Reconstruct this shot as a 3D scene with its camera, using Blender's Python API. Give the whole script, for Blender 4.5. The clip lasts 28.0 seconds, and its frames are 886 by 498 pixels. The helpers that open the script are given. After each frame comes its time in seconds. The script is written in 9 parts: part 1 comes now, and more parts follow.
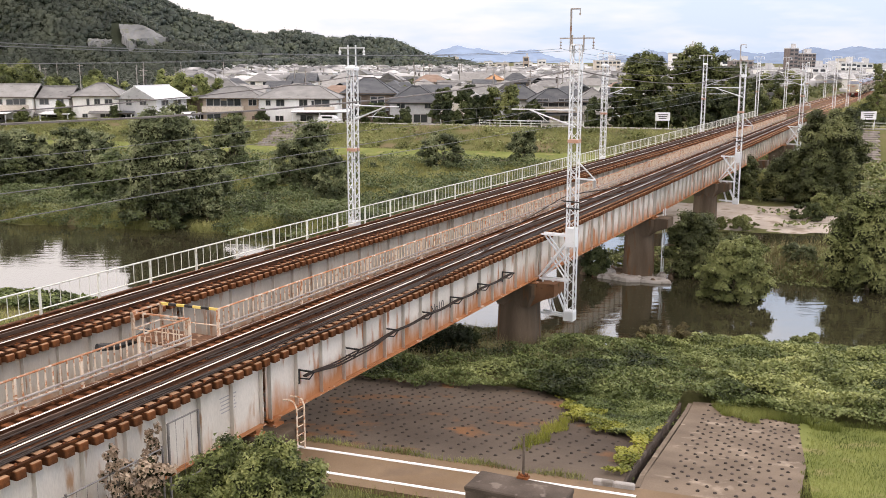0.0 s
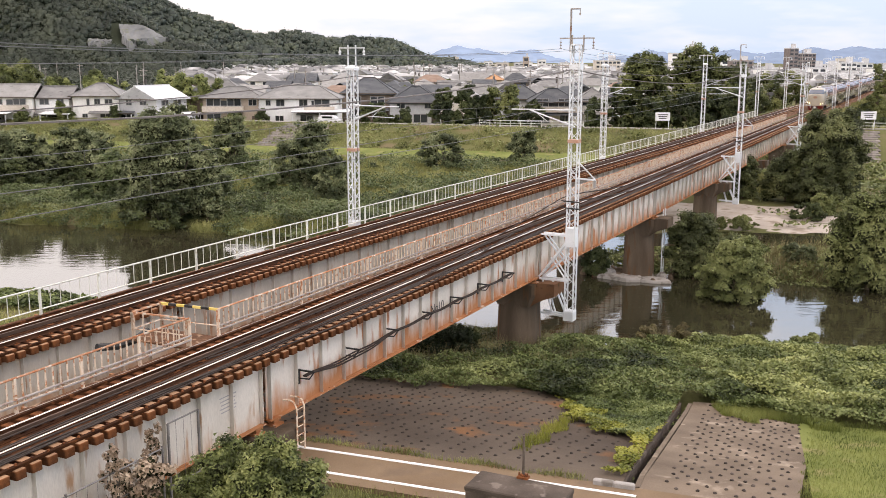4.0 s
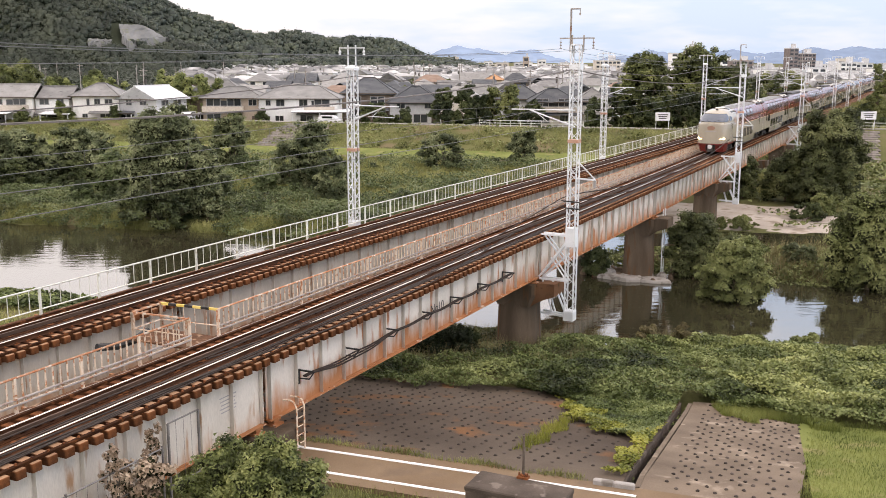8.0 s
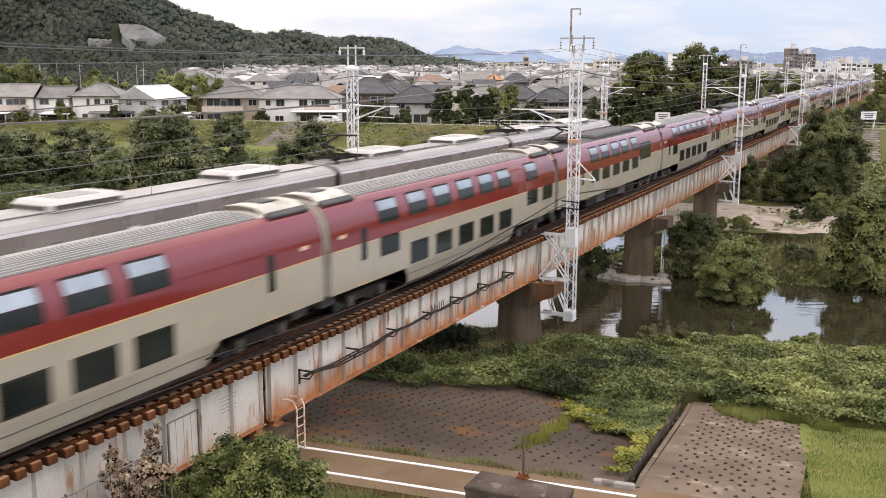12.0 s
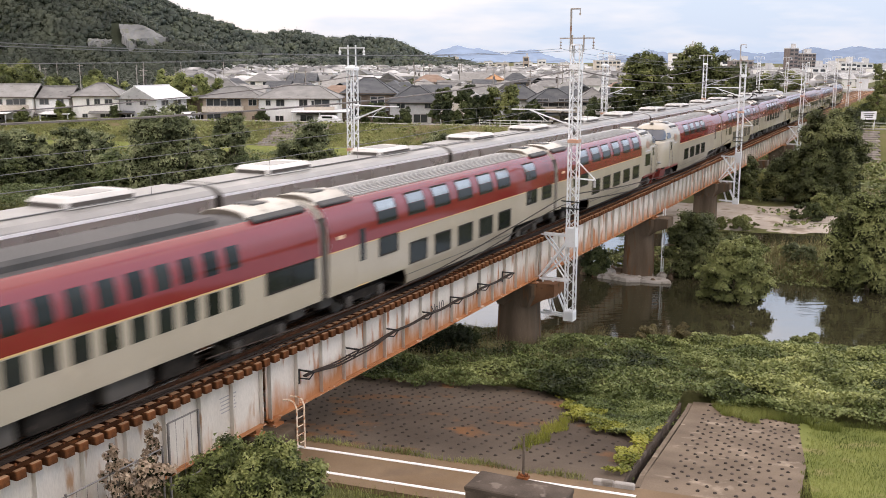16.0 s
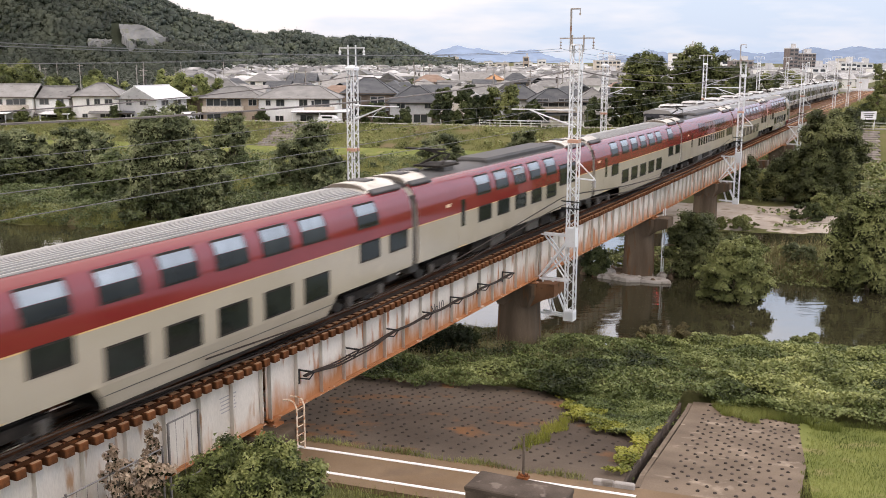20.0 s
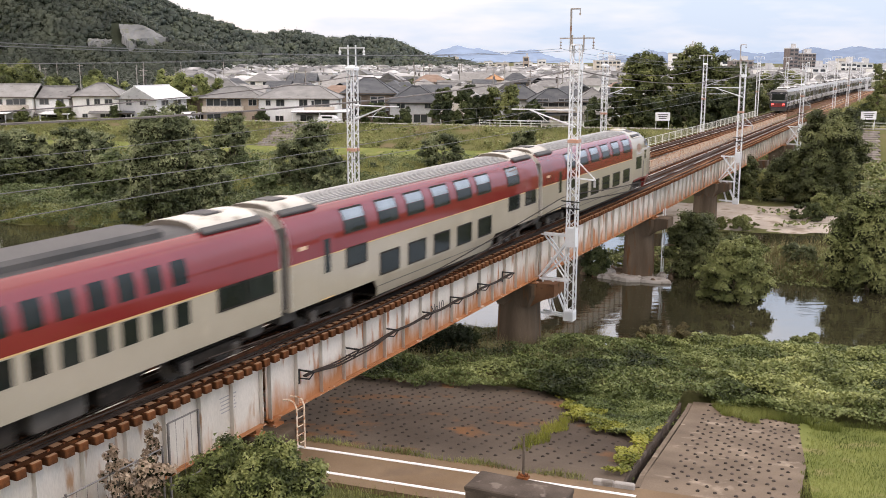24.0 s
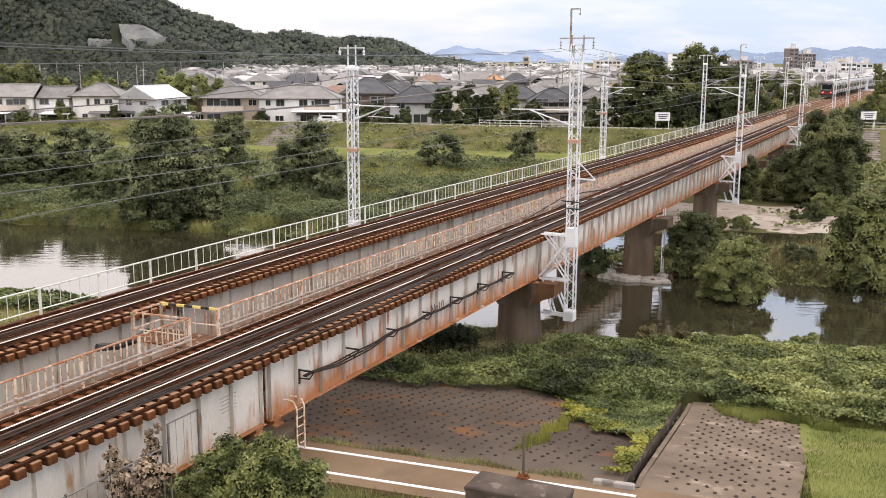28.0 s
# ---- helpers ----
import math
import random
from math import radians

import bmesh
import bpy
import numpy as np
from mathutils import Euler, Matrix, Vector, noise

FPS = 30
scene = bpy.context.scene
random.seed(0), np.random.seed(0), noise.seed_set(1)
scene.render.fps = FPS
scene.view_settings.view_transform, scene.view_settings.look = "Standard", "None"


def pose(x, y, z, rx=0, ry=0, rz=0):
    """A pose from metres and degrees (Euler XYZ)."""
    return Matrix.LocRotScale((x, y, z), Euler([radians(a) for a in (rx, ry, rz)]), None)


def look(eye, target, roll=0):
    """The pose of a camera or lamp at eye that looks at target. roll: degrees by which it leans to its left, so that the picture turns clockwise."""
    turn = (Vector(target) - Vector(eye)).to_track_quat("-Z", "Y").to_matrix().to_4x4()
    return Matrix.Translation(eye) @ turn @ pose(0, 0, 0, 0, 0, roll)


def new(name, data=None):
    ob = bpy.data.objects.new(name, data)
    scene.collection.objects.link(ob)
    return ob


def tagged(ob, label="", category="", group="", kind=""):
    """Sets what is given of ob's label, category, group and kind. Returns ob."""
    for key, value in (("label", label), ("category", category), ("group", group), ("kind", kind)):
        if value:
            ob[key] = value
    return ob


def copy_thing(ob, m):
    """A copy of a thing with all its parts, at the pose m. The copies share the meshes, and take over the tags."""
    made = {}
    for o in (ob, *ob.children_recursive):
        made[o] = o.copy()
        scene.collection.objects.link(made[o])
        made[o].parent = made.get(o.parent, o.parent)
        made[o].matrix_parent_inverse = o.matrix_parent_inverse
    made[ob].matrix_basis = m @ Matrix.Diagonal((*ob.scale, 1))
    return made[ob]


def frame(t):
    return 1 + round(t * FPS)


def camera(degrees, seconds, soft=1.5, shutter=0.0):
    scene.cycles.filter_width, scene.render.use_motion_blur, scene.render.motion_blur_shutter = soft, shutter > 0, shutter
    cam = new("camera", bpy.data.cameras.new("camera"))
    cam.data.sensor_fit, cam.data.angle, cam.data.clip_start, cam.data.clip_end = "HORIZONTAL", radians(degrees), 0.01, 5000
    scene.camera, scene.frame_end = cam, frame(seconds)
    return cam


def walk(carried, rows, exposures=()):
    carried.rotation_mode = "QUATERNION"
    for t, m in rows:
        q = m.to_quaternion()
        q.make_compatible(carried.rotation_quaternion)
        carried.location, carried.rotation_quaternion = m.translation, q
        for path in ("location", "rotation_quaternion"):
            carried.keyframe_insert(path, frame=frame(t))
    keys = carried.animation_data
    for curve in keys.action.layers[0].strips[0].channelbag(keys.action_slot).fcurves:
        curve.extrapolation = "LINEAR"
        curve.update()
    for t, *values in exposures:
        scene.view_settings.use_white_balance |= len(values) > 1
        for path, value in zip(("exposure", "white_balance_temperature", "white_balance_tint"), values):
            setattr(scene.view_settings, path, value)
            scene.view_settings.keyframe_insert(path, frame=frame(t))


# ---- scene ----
# ---------------------------------------------------------------- camera
EYE = Vector((0.0, 0.0, 8.585))
PITCH = 0.18965
cam = camera(48.43, 28.0, soft=0.9, shutter=0.5)
VIEW = look(EYE, EYE + Vector((0, math.cos(PITCH), -math.sin(PITCH))), 0.135)
# the clip's camera darkens its picture while the pale trains fill it
walk(cam, [(0.0, VIEW), (28.0, VIEW)], exposures=((0.0, -0.48, 7230, 19), (10.3, -0.48, 7230, 19), (11.8, -0.58, 7230, 19), (20.0, -0.58, 7230, 19), (24.0, -0.54, 7230, 19), (26.0, -0.49, 7230, 19), (28.0, -0.49, 7230, 19)))

# ---------------------------------------------------------------- sky and sun
world = bpy.data.worlds.new("overcast_sky")
scene.world = world
world.use_nodes = True
wn, wl = world.node_tree.nodes, world.node_tree.links
wn.clear()
SUN_AZ, SUN_EL = 112.0, 48.0          # degrees clockwise from +Y, and above the horizon
sky = wn.new("ShaderNodeTexSky")
sky.sky_type = "NISHITA"
sky.sun_disc = False
sky.sun_elevation, sky.sun_rotation = radians(SUN_EL), radians(SUN_AZ)
sky.dust_density = 3.0
tc = wn.new("ShaderNodeTexCoord")
stretch = wn.new("ShaderNodeMapping")
stretch.inputs["Scale"].default_value = (2.2, 2.2, 11.0)
clouds = wn.new("ShaderNodeTexNoise")
clouds.inputs["Scale"].default_value, clouds.inputs["Detail"].default_value = 1.6, 7.0
clouds.inputs["Roughness"].default_value = 0.55
ramp = wn.new("ShaderNodeValToRGB")
ramp.color_ramp.elements[0].position, ramp.color_ramp.elements[0].color = 0.40, (0.54, 0.71, 0.93, 1)
ramp.color_ramp.elements[1].position, ramp.color_ramp.elements[1].color = 0.66, (0.985, 0.99, 1.0, 1)
sky_bg, cloud_bg = wn.new("ShaderNodeBackground"), wn.new("ShaderNodeBackground")
sky_bg.inputs["Strength"].default_value = 0.06
# an overcast sky grows brighter with height
lift, rise = wn.new("ShaderNodeSeparateXYZ"), wn.new("ShaderNodeMapRange")
rise.interpolation_type = "SMOOTHSTEP"
rise.inputs["From Min"].default_value, rise.inputs["From Max"].default_value = 0.05, 0.25
rise.inputs["To Min"].default_value, rise.inputs["To Max"].default_value = 1.56, 2.45
wl.new(tc.outputs["Generated"], lift.inputs[0])
wl.new(lift.outputs["Z"], rise.inputs["Value"])
wl.new(rise.outputs["Result"], cloud_bg.inputs["Strength"])
both, wout = wn.new("ShaderNodeAddShader"), wn.new("ShaderNodeOutputWorld")
wl.new(tc.outputs["Generated"], stretch.inputs["Vector"])
wl.new(stretch.outputs["Vector"], clouds.inputs["Vector"])
# the cover thins towards the east and thickens with height
thin, thick = wn.new("ShaderNodeMath"), wn.new("ShaderNodeMath")
thin.operation = thick.operation = "MULTIPLY_ADD"
thin.inputs[1].default_value, thick.inputs[1].default_value = -0.55, 0.5
wl.new(lift.outputs["X"], thin.inputs[0])
wl.new(clouds.outputs["Fac"], thin.inputs[2])
wl.new(lift.outputs["Z"], thick.inputs[0])
wl.new(thin.outputs[0], thick.inputs[2])
wl.new(thick.outputs[0], ramp.inputs["Fac"])
wl.new(sky.outputs["Color"], sky_bg.inputs["Color"])
wl.new(ramp.outputs["Color"], cloud_bg.inputs["Color"])
wl.new(sky_bg.outputs["Background"], both.inputs[0])
wl.new(cloud_bg.outputs["Background"], both.inputs[1])
wl.new(both.outputs["Shader"], wout.inputs["Surface"])
sun = new("sun", bpy.data.lights.new("sun", "SUN"))
sun.data.energy, sun.data.angle, sun.data.color = 0.9, radians(16), (1.0, 0.90, 0.78)
a, e = radians(SUN_AZ), radians(SUN_EL)
sun.matrix_world = look((0, 0, 60), Vector((0, 0, 60)) - Vector((math.sin(a) * math.cos(e), math.cos(a) * math.cos(e), math.sin(e))))


# ---------------------------------------------------------------- mesh building
class Mesh:
    """A list of corners and faces that grows by simple solids."""

    def __init__(self):
        self.v, self.f = [], []

    def add(self, verts, faces):
        n = len(self.v)
        self.v += [tuple(p) for p in verts]
        self.f += [tuple(n + i for i in face) for face in faces]
        return self

    def box(self, c, size, m=None):
        x, y, z = (d / 2 for d in size)
        pts = [Vector((sx * x, sy * y, sz * z)) for sz in (-1, 1) for sy in (-1, 1) for sx in (-1, 1)]
        pts = [(m @ p if m else p) + Vector(c) for p in pts]
        return self.add(pts, [(0, 2, 3, 1), (4, 5, 7, 6), (0, 1, 5, 4), (2, 6, 7, 3), (0, 4, 6, 2), (1, 3, 7, 5)])

    def bevel_box(self, c, size, b, m=None):
        """A box with its four upright edges and top edge cut off."""
        x, y, z = (d / 2 for d in size)
        ring = [(x - b, -y), (x, -y + b), (x, y - b), (x - b, y), (-x + b, y), (-x, y - b), (-x, -y + b), (-x + b, -y)]
        pts = [(px, py, -z) for px, py in ring] + [(px, py, z - b) for px, py in ring]
        pts += [(px * (x - b) / x, py * (y - b) / y, z) for px, py in ring]
        pts = [(m @ Vector(p) if m else Vector(p)) + Vector(c) for p in pts]
        faces = [tuple(range(7, -1, -1)), tuple(range(16, 24))]
        for k in (0, 8):
            faces += [(k + i, k + (i + 1) % 8, k + 8 + (i + 1) % 8, k + 8 + i) for i in range(8)]
        return self.add(pts, faces)

    def beam(self, p, q, w, h):
        """A square bar from p to q."""
        p, q = Vector(p), Vector(q)
        d = (q - p).normalized()
        up = Vector((0, 0, 1)) if abs(d.z) < 0.95 else Vector((0, 1, 0))
        side = d.cross(up).normalized()
        up = side.cross(d)
        pts = [c + side * (sx * w / 2) + up * (sz * h / 2) for c in (p, q) for sx, sz in ((-1, -1), (1, -1), (1, 1), (-1, 1))]
        return self.add(pts, [(3, 2, 1, 0), (4, 5, 6, 7), (0, 1, 5, 4), (1, 2, 6, 5), (2, 3, 7, 6), (3, 0, 4, 7)])

    def tube(self, p, q, r, n=8, r2=None):
        p, q = Vector(p), Vector(q)
        d = (q - p).normalized()
        side = d.orthogonal().normalized()
        up = d.cross(side)
        pts = []
        for c, rad in ((p, r), (q, r if r2 is None else r2)):
            pts += [c + (side * math.cos(k * 2 * math.pi / n) + up * math.sin(k * 2 * math.pi / n)) * rad for k in range(n)]
        return self.add(pts, [(i, (i + 1) % n, n + (i + 1) % n, n + i) for i in range(n)] + [tuple(range(n - 1, -1, -1)), tuple(range(n, 2 * n))])

    def line(self, pts, r, n=5):
        """A bent rod through points, in one piece."""
        pts = [Vector(p) for p in pts]
        rings, side = [], None
        for i, p in enumerate(pts):
            d = (pts[min(i + 1, len(pts) - 1)] - pts[max(i - 1, 0)]).normalized()
            side = d.orthogonal().normalized() if side is None else (side - d * side.dot(d)).normalized()
            up = d.cross(side)
            rings.append([p + (side * math.cos(k * 2 * math.pi / n) + up * math.sin(k * 2 * math.pi / n)) * r for k in range(n)])
        return self.loft(rings)

    def loft(self, rings, cap=True):
        """Skin over rings that all have the same number of corners."""
        n = len(rings[0])
        faces = [(k * n + i, k * n + (i + 1) % n, (k + 1) * n + (i + 1) % n, (k + 1) * n + i) for k in range(len(rings) - 1) for i in range(n)]
        if cap:
            faces += [tuple(range(n - 1, -1, -1)), tuple((len(rings) - 1) * n + i for i in range(n))]
        return self.add([p for ring in rings for p in ring], faces)

    def strip(self, rows):
        """Open skin over rows of points."""
        n = len(rows[0])
        return self.add([p for r in rows for p in r], [(k * n + i, k * n + i + 1, (k + 1) * n + i + 1, (k + 1) * n + i) for k in range(len(rows) - 1) for i in range(n - 1)])

    def data(self, name, smooth=False):
        me = bpy.data.meshes.new(name)
        me.from_pydata(self.v, [], self.f)
        me.validate()
        bm = bmesh.new()
        bm.from_mesh(me)
        bmesh.ops.recalc_face_normals(bm, faces=bm.faces)
        bm.to_mesh(me)
        bm.free()
        if smooth:
            me.polygons.foreach_set("use_smooth", [True] * len(me.polygons))
            me.set_sharp_from_angle(angle=radians(38))
        return me


def raw(name, co, quads):
    """A mesh straight from arrays, for large amounts of small faces."""
    me = bpy.data.meshes.new(name)
    k = quads.shape[1]
    me.vertices.add(len(co))
    me.vertices.foreach_set("co", np.asarray(co, np.float32).ravel())
    me.loops.add(quads.size)
    me.loops.foreach_set("vertex_index", quads.astype(np.int32).ravel())
    me.polygons.add(len(quads))
    me.polygons.foreach_set("loop_start", np.arange(0, quads.size, k, dtype=np.int32))
    me.update(calc_edges=True)
    return me


def part(name, mesh, material, parent=None, label="", at=None, smooth=False):
    """One mesh object, under a thing or a part of it."""
    me = mesh.data(name, smooth) if isinstance(mesh, Mesh) else mesh
    if not me.materials:
        me.materials.append(material)
    ob = new(name, me)
    if parent:
        ob.parent = parent
    if at is not None:
        ob.matrix_basis = at
    return tagged(ob, label) if label else ob


def thing(name, label, category, at=None, group="", kind=""):
    ob = new(name)
    ob.empty_display_size = 0.2
    if at is not None:
        ob.matrix_basis = at
    return tagged(ob, label, category, group, kind)


# ---------------------------------------------------------------- materials
def shader(name, c1, c2, rough=0.7, metal=0.0, scale=3.0, fine=40.0, bump=0.15, c3=None, amount=0.5, stretch=(1, 1, 1), vary=0.12, local=True, spec=None):
    """Two colours mixed by broad noise, a third in patches, fine grain, relief, and a little change from piece to piece."""
    m = bpy.data.materials.new(name)
    m.use_nodes = True
    nt = m.node_tree
    n, l = nt.nodes, nt.links
    bsdf = n["Principled BSDF"]
    bsdf.inputs["Roughness"].default_value = rough
    bsdf.inputs["Metallic"].default_value = metal
    bsdf.inputs["Specular IOR Level"].default_value = (0.12 if rough > 0.72 else 0.4) if spec is None else spec
    co, info = n.new("ShaderNodeTexCoord"), n.new("ShaderNodeObjectInfo")
    mp = n.new("ShaderNodeMapping")
    mp.inputs["Scale"].default_value = stretch
    add = n.new("ShaderNodeVectorMath")
    add.operation = "MULTIPLY_ADD"
    add.inputs[1].default_value = (37.0, 37.0, 37.0)
    l.new(info.outputs["Random"], add.inputs[0])
    if local:
        l.new(co.outputs["Object"], add.inputs[2])
    else:
        geo = n.new("ShaderNodeNewGeometry")
        l.new(geo.outputs["Position"], add.inputs[2])
    l.new(add.outputs["Vector"], mp.inputs["Vector"])

    def noise_tex(s, detail=5.0):
        t = n.new("ShaderNodeTexNoise")
        t.inputs["Scale"].default_value, t.inputs["Detail"].default_value = s, detail
        l.new(mp.outputs["Vector"], t.inputs["Vector"])
        return t

    def curve(sock, lo, hi):
        r = n.new("ShaderNodeMapRange")
        r.inputs["From Min"].default_value, r.inputs["From Max"].default_value = lo, hi
        l.new(sock, r.inputs["Value"])
        return r.outputs["Result"]

    def mixed(fac, a, b):
        x = n.new("ShaderNodeMix")
        x.data_type = "RGBA"
        l.new(fac, x.inputs[0])
        for sock, val in ((x.inputs[6], a), (x.inputs[7], b)):
            if isinstance(val, tuple):
                sock.default_value = (*val, 1)
            else:
                l.new(val, sock)
        return x.outputs[2]

    broad, grain = noise_tex(scale), noise_tex(fine, 3.0)
    col = mixed(curve(broad.outputs["Fac"], 0.32, 0.68), c1, c2)
    if c3:
        patch = noise_tex(scale * 2.3, 8.0)
        col = mixed(curve(patch.outputs["Fac"], 0.72 - amount * 0.4, 0.82 - amount * 0.4), col, c3)
    hsv = n.new("ShaderNodeHueSaturation")
    val = n.new("ShaderNodeMath")
    val.operation = "MULTIPLY_ADD"
    val.inputs[1].default_value, val.inputs[2].default_value = 2 * vary, 1 - vary
    l.new(info.outputs["Random"], val.inputs[0])
    g2 = n.new("ShaderNodeMath")
    g2.operation = "MULTIPLY_ADD"
    g2.inputs[1].default_value, g2.inputs[2].default_value = 0.35, 0.82
    l.new(grain.outputs["Fac"], g2.inputs[0])
    prod = n.new("ShaderNodeMath")
    prod.operation = "MULTIPLY"
    l.new(val.outputs[0], prod.inputs[0])
    l.new(g2.outputs[0], prod.inputs[1])
    l.new(prod.outputs[0], hsv.inputs["Value"])
    l.new(col, hsv.inputs["Color"])
    l.new(hsv.outputs["Color"], bsdf.inputs["Base Color"])
    if bump:
        bp = n.new("ShaderNodeBump")
        bp.inputs["Strength"].default_value, bp.inputs["Distance"].default_value = bump, 0.03
        l.new(grain.outputs["Fac"], bp.inputs["Height"])
        l.new(bp.outputs["Normal"], bsdf.inputs["Normal"])
    rr = n.new("ShaderNodeMapRange")
    rr.inputs["To Min"].default_value, rr.inputs["To Max"].default_value = max(0.02, rough - 0.1), min(1, rough + 0.1)
    l.new(broad.outputs["Fac"], rr.inputs["Value"])
    l.new(rr.outputs["Result"], bsdf.inputs["Roughness"])
    return m


def leaf_shader(name, c1, c2, c3, scale=0.25, leak=0.15):
    """Leaves: colour changes from leaf to leaf and from bough to bough, and some light comes through."""
    m = bpy.data.materials.new(name)
    m.use_nodes = True
    n, l = m.node_tree.nodes, m.node_tree.links
    bsdf = n["Principled BSDF"]
    bsdf.inputs["Roughness"].default_value = 0.55
    bsdf.inputs["Specular IOR Level"].default_value = 0.3
    geo = n.new("ShaderNodeNewGeometry")
    t = n.new("ShaderNodeTexNoise")
    t.inputs["Scale"].default_value, t.inputs["Detail"].default_value = scale, 4.0
    l.new(geo.outputs["Position"], t.inputs["Vector"])
    r = n.new("ShaderNodeValToRGB")
    r.color_ramp.elements[0].position, r.color_ramp.elements[0].color = 0.33, (*(v * 0.75 for v in c1), 1)
    r.color_ramp.elements[1].position, r.color_ramp.elements[1].color = 0.7, (*c3, 1)
    mid = r.color_ramp.elements.new(0.5)
    mid.color = (*c2, 1)
    s = n.new("ShaderNodeMath")
    s.operation = "MULTIPLY_ADD"
    s.inputs[1].default_value = 0.13
    l.new(geo.outputs["Random Per Island"], s.inputs[0])
    off = n.new("ShaderNodeMath")
    off.operation = "SUBTRACT"
    off.inputs[1].default_value = 0.065
    l.new(t.outputs["Fac"], off.inputs[0])
    l.new(off.outputs[0], s.inputs[2])
    l.new(s.outputs[0], r.inputs["Fac"])
    l.new(r.outputs["Color"], bsdf.inputs["Base Color"])
    tr = n.new("ShaderNodeBsdfTranslucent")
    l.new(r.outputs["Color"], tr.inputs["Color"])
    mix = n.new("ShaderNodeMixShader")
    mix.inputs[0].default_value = leak
    l.new(bsdf.outputs[0], mix.inputs[1])
    l.new(tr.outputs[0], mix.inputs[2])
    l.new(mix.outputs[0], n["Material Output"].inputs["Surface"])
    return m


def glow(name, color, strength):
    m = bpy.data.materials.new(name)
    m.use_nodes = True
    b = m.node_tree.nodes["Principled BSDF"]
    b.inputs["Base Color"].default_value = (*color, 1)
    b.inputs["Emission Color"].default_value = (*color, 1)
    b.inputs["Emission Strength"].default_value = strength
    return m


def pane_shader(name, color, rough=0.06):
    m = shader(name, color, tuple(c * 1.4 for c in color), rough=rough, scale=0.7, fine=3.0, bump=0.0, vary=0.35, spec=0.8)
    return m


def rusted_paint(name, c1, c2, rust, amount, level):
    """Old paint with rust spots all over and rust creeping up from the lower flange."""
    m = shader(name, c1, c2, 0.6, 0, 0.9, 30, 0.15, rust, amount, stretch=(1.2, 1.2, 0.28))
    n, l = m.node_tree.nodes, m.node_tree.links
    hsv = [x for x in n if x.bl_idname == "ShaderNodeHueSaturation"][0]
    feed = hsv.inputs["Color"].links[0].from_socket
    co = [x for x in n if x.bl_idname == "ShaderNodeTexCoord"][0]
    mp = [x for x in n if x.bl_idname == "ShaderNodeMapping"][0]
    sep, streak, ramp, up = n.new("ShaderNodeSeparateXYZ"), n.new("ShaderNodeTexNoise"), n.new("ShaderNodeMapRange"), n.new("ShaderNodeMath")
    streak.inputs["Scale"].default_value, streak.inputs["Detail"].default_value = 2.6, 6.0
    up.operation = "MULTIPLY_ADD"
    up.inputs[1].default_value = -1.5
    ramp.inputs["From Min"].default_value, ramp.inputs["From Max"].default_value = level - 0.35, level - 1.25
    mix = n.new("ShaderNodeMix")
    mix.data_type = "RGBA"
    mix.inputs[7].default_value = (rust[0] * 1.05, rust[1], rust[2] * 0.9, 1)
    l.new(co.outputs["Object"], sep.inputs[0])
    l.new(mp.outputs["Vector"], streak.inputs["Vector"])
    l.new(streak.outputs["Fac"], up.inputs[0])
    l.new(sep.outputs["Z"], up.inputs[2])
    l.new(up.outputs[0], ramp.inputs["Value"])
    l.new(ramp.outputs["Result"], mix.inputs[0])
    l.new(feed, mix.inputs[6])
    l.new(mix.outputs[2], hsv.inputs["Color"])
    return m


M = {}
M["guard_rail"] = shader("worn_guard_rail", (0.050, 0.028, 0.018), (0.095, 0.055, 0.036), 0.65, 0.0, 0.8, 40, 0.1)
M["fence_grey"] = shader("dull_galvanised_wire", (0.13, 0.12, 0.115), (0.21, 0.20, 0.19), 0.6, 0.2, 2.0, 40, 0.1)
M["block"] = shader("blackened_concrete", (0.060, 0.047, 0.038), (0.125, 0.100, 0.082), 0.9, 0, 1.2, 30, 0.4, (0.19, 0.155, 0.13), 0.35)
M["rust"] = shader("rusted_steel", (0.15, 0.048, 0.018), (0.26, 0.098, 0.040), 0.85, 0.0, 2.5, 60, 0.4, (0.07, 0.028, 0.016), 0.5)
M["rust_light"] = shader("orange_rust", (0.40, 0.16, 0.075), (0.54, 0.31, 0.19), 0.85, 0.0, 2.0, 50, 0.3, (0.64, 0.54, 0.44), 0.5)
M["ballast_brown"] = shader("greasy_boards", (0.026, 0.011, 0.006), (0.058, 0.023, 0.010), 0.95, 0, 1.5, 30, 0.6, (0.145, 0.056, 0.022), 0.40, spec=0.05)
M["rail_top"] = shader("polished_rail", (0.78, 0.71, 0.63), (0.90, 0.84, 0.76), 0.30, 1.0, 0.6, 60, 0.02)
M["rail_side"] = shader("rusty_rail_side", (0.045, 0.020, 0.011), (0.095, 0.042, 0.022), 0.8, 0.0, 2.0, 40, 0.3)
M["girder"] = rusted_paint("worn_white_paint", (0.53, 0.49, 0.435), (0.63, 0.588, 0.53), (0.37, 0.225, 0.135), 0.30, -2.2)
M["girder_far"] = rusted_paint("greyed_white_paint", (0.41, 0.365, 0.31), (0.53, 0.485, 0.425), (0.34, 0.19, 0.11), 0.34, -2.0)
M["girder_rusty"] = rusted_paint("rust_streaked_paint", (0.55, 0.505, 0.45), (0.67, 0.625, 0.565), (0.38, 0.17, 0.080), 0.42, -1.74)
M["girder_edge"] = shader("rusted_flange", (0.30, 0.115, 0.046), (0.42, 0.20, 0.098), 0.8, 0.0, 1.4, 40, 0.25, (0.56, 0.44, 0.34), 0.34)
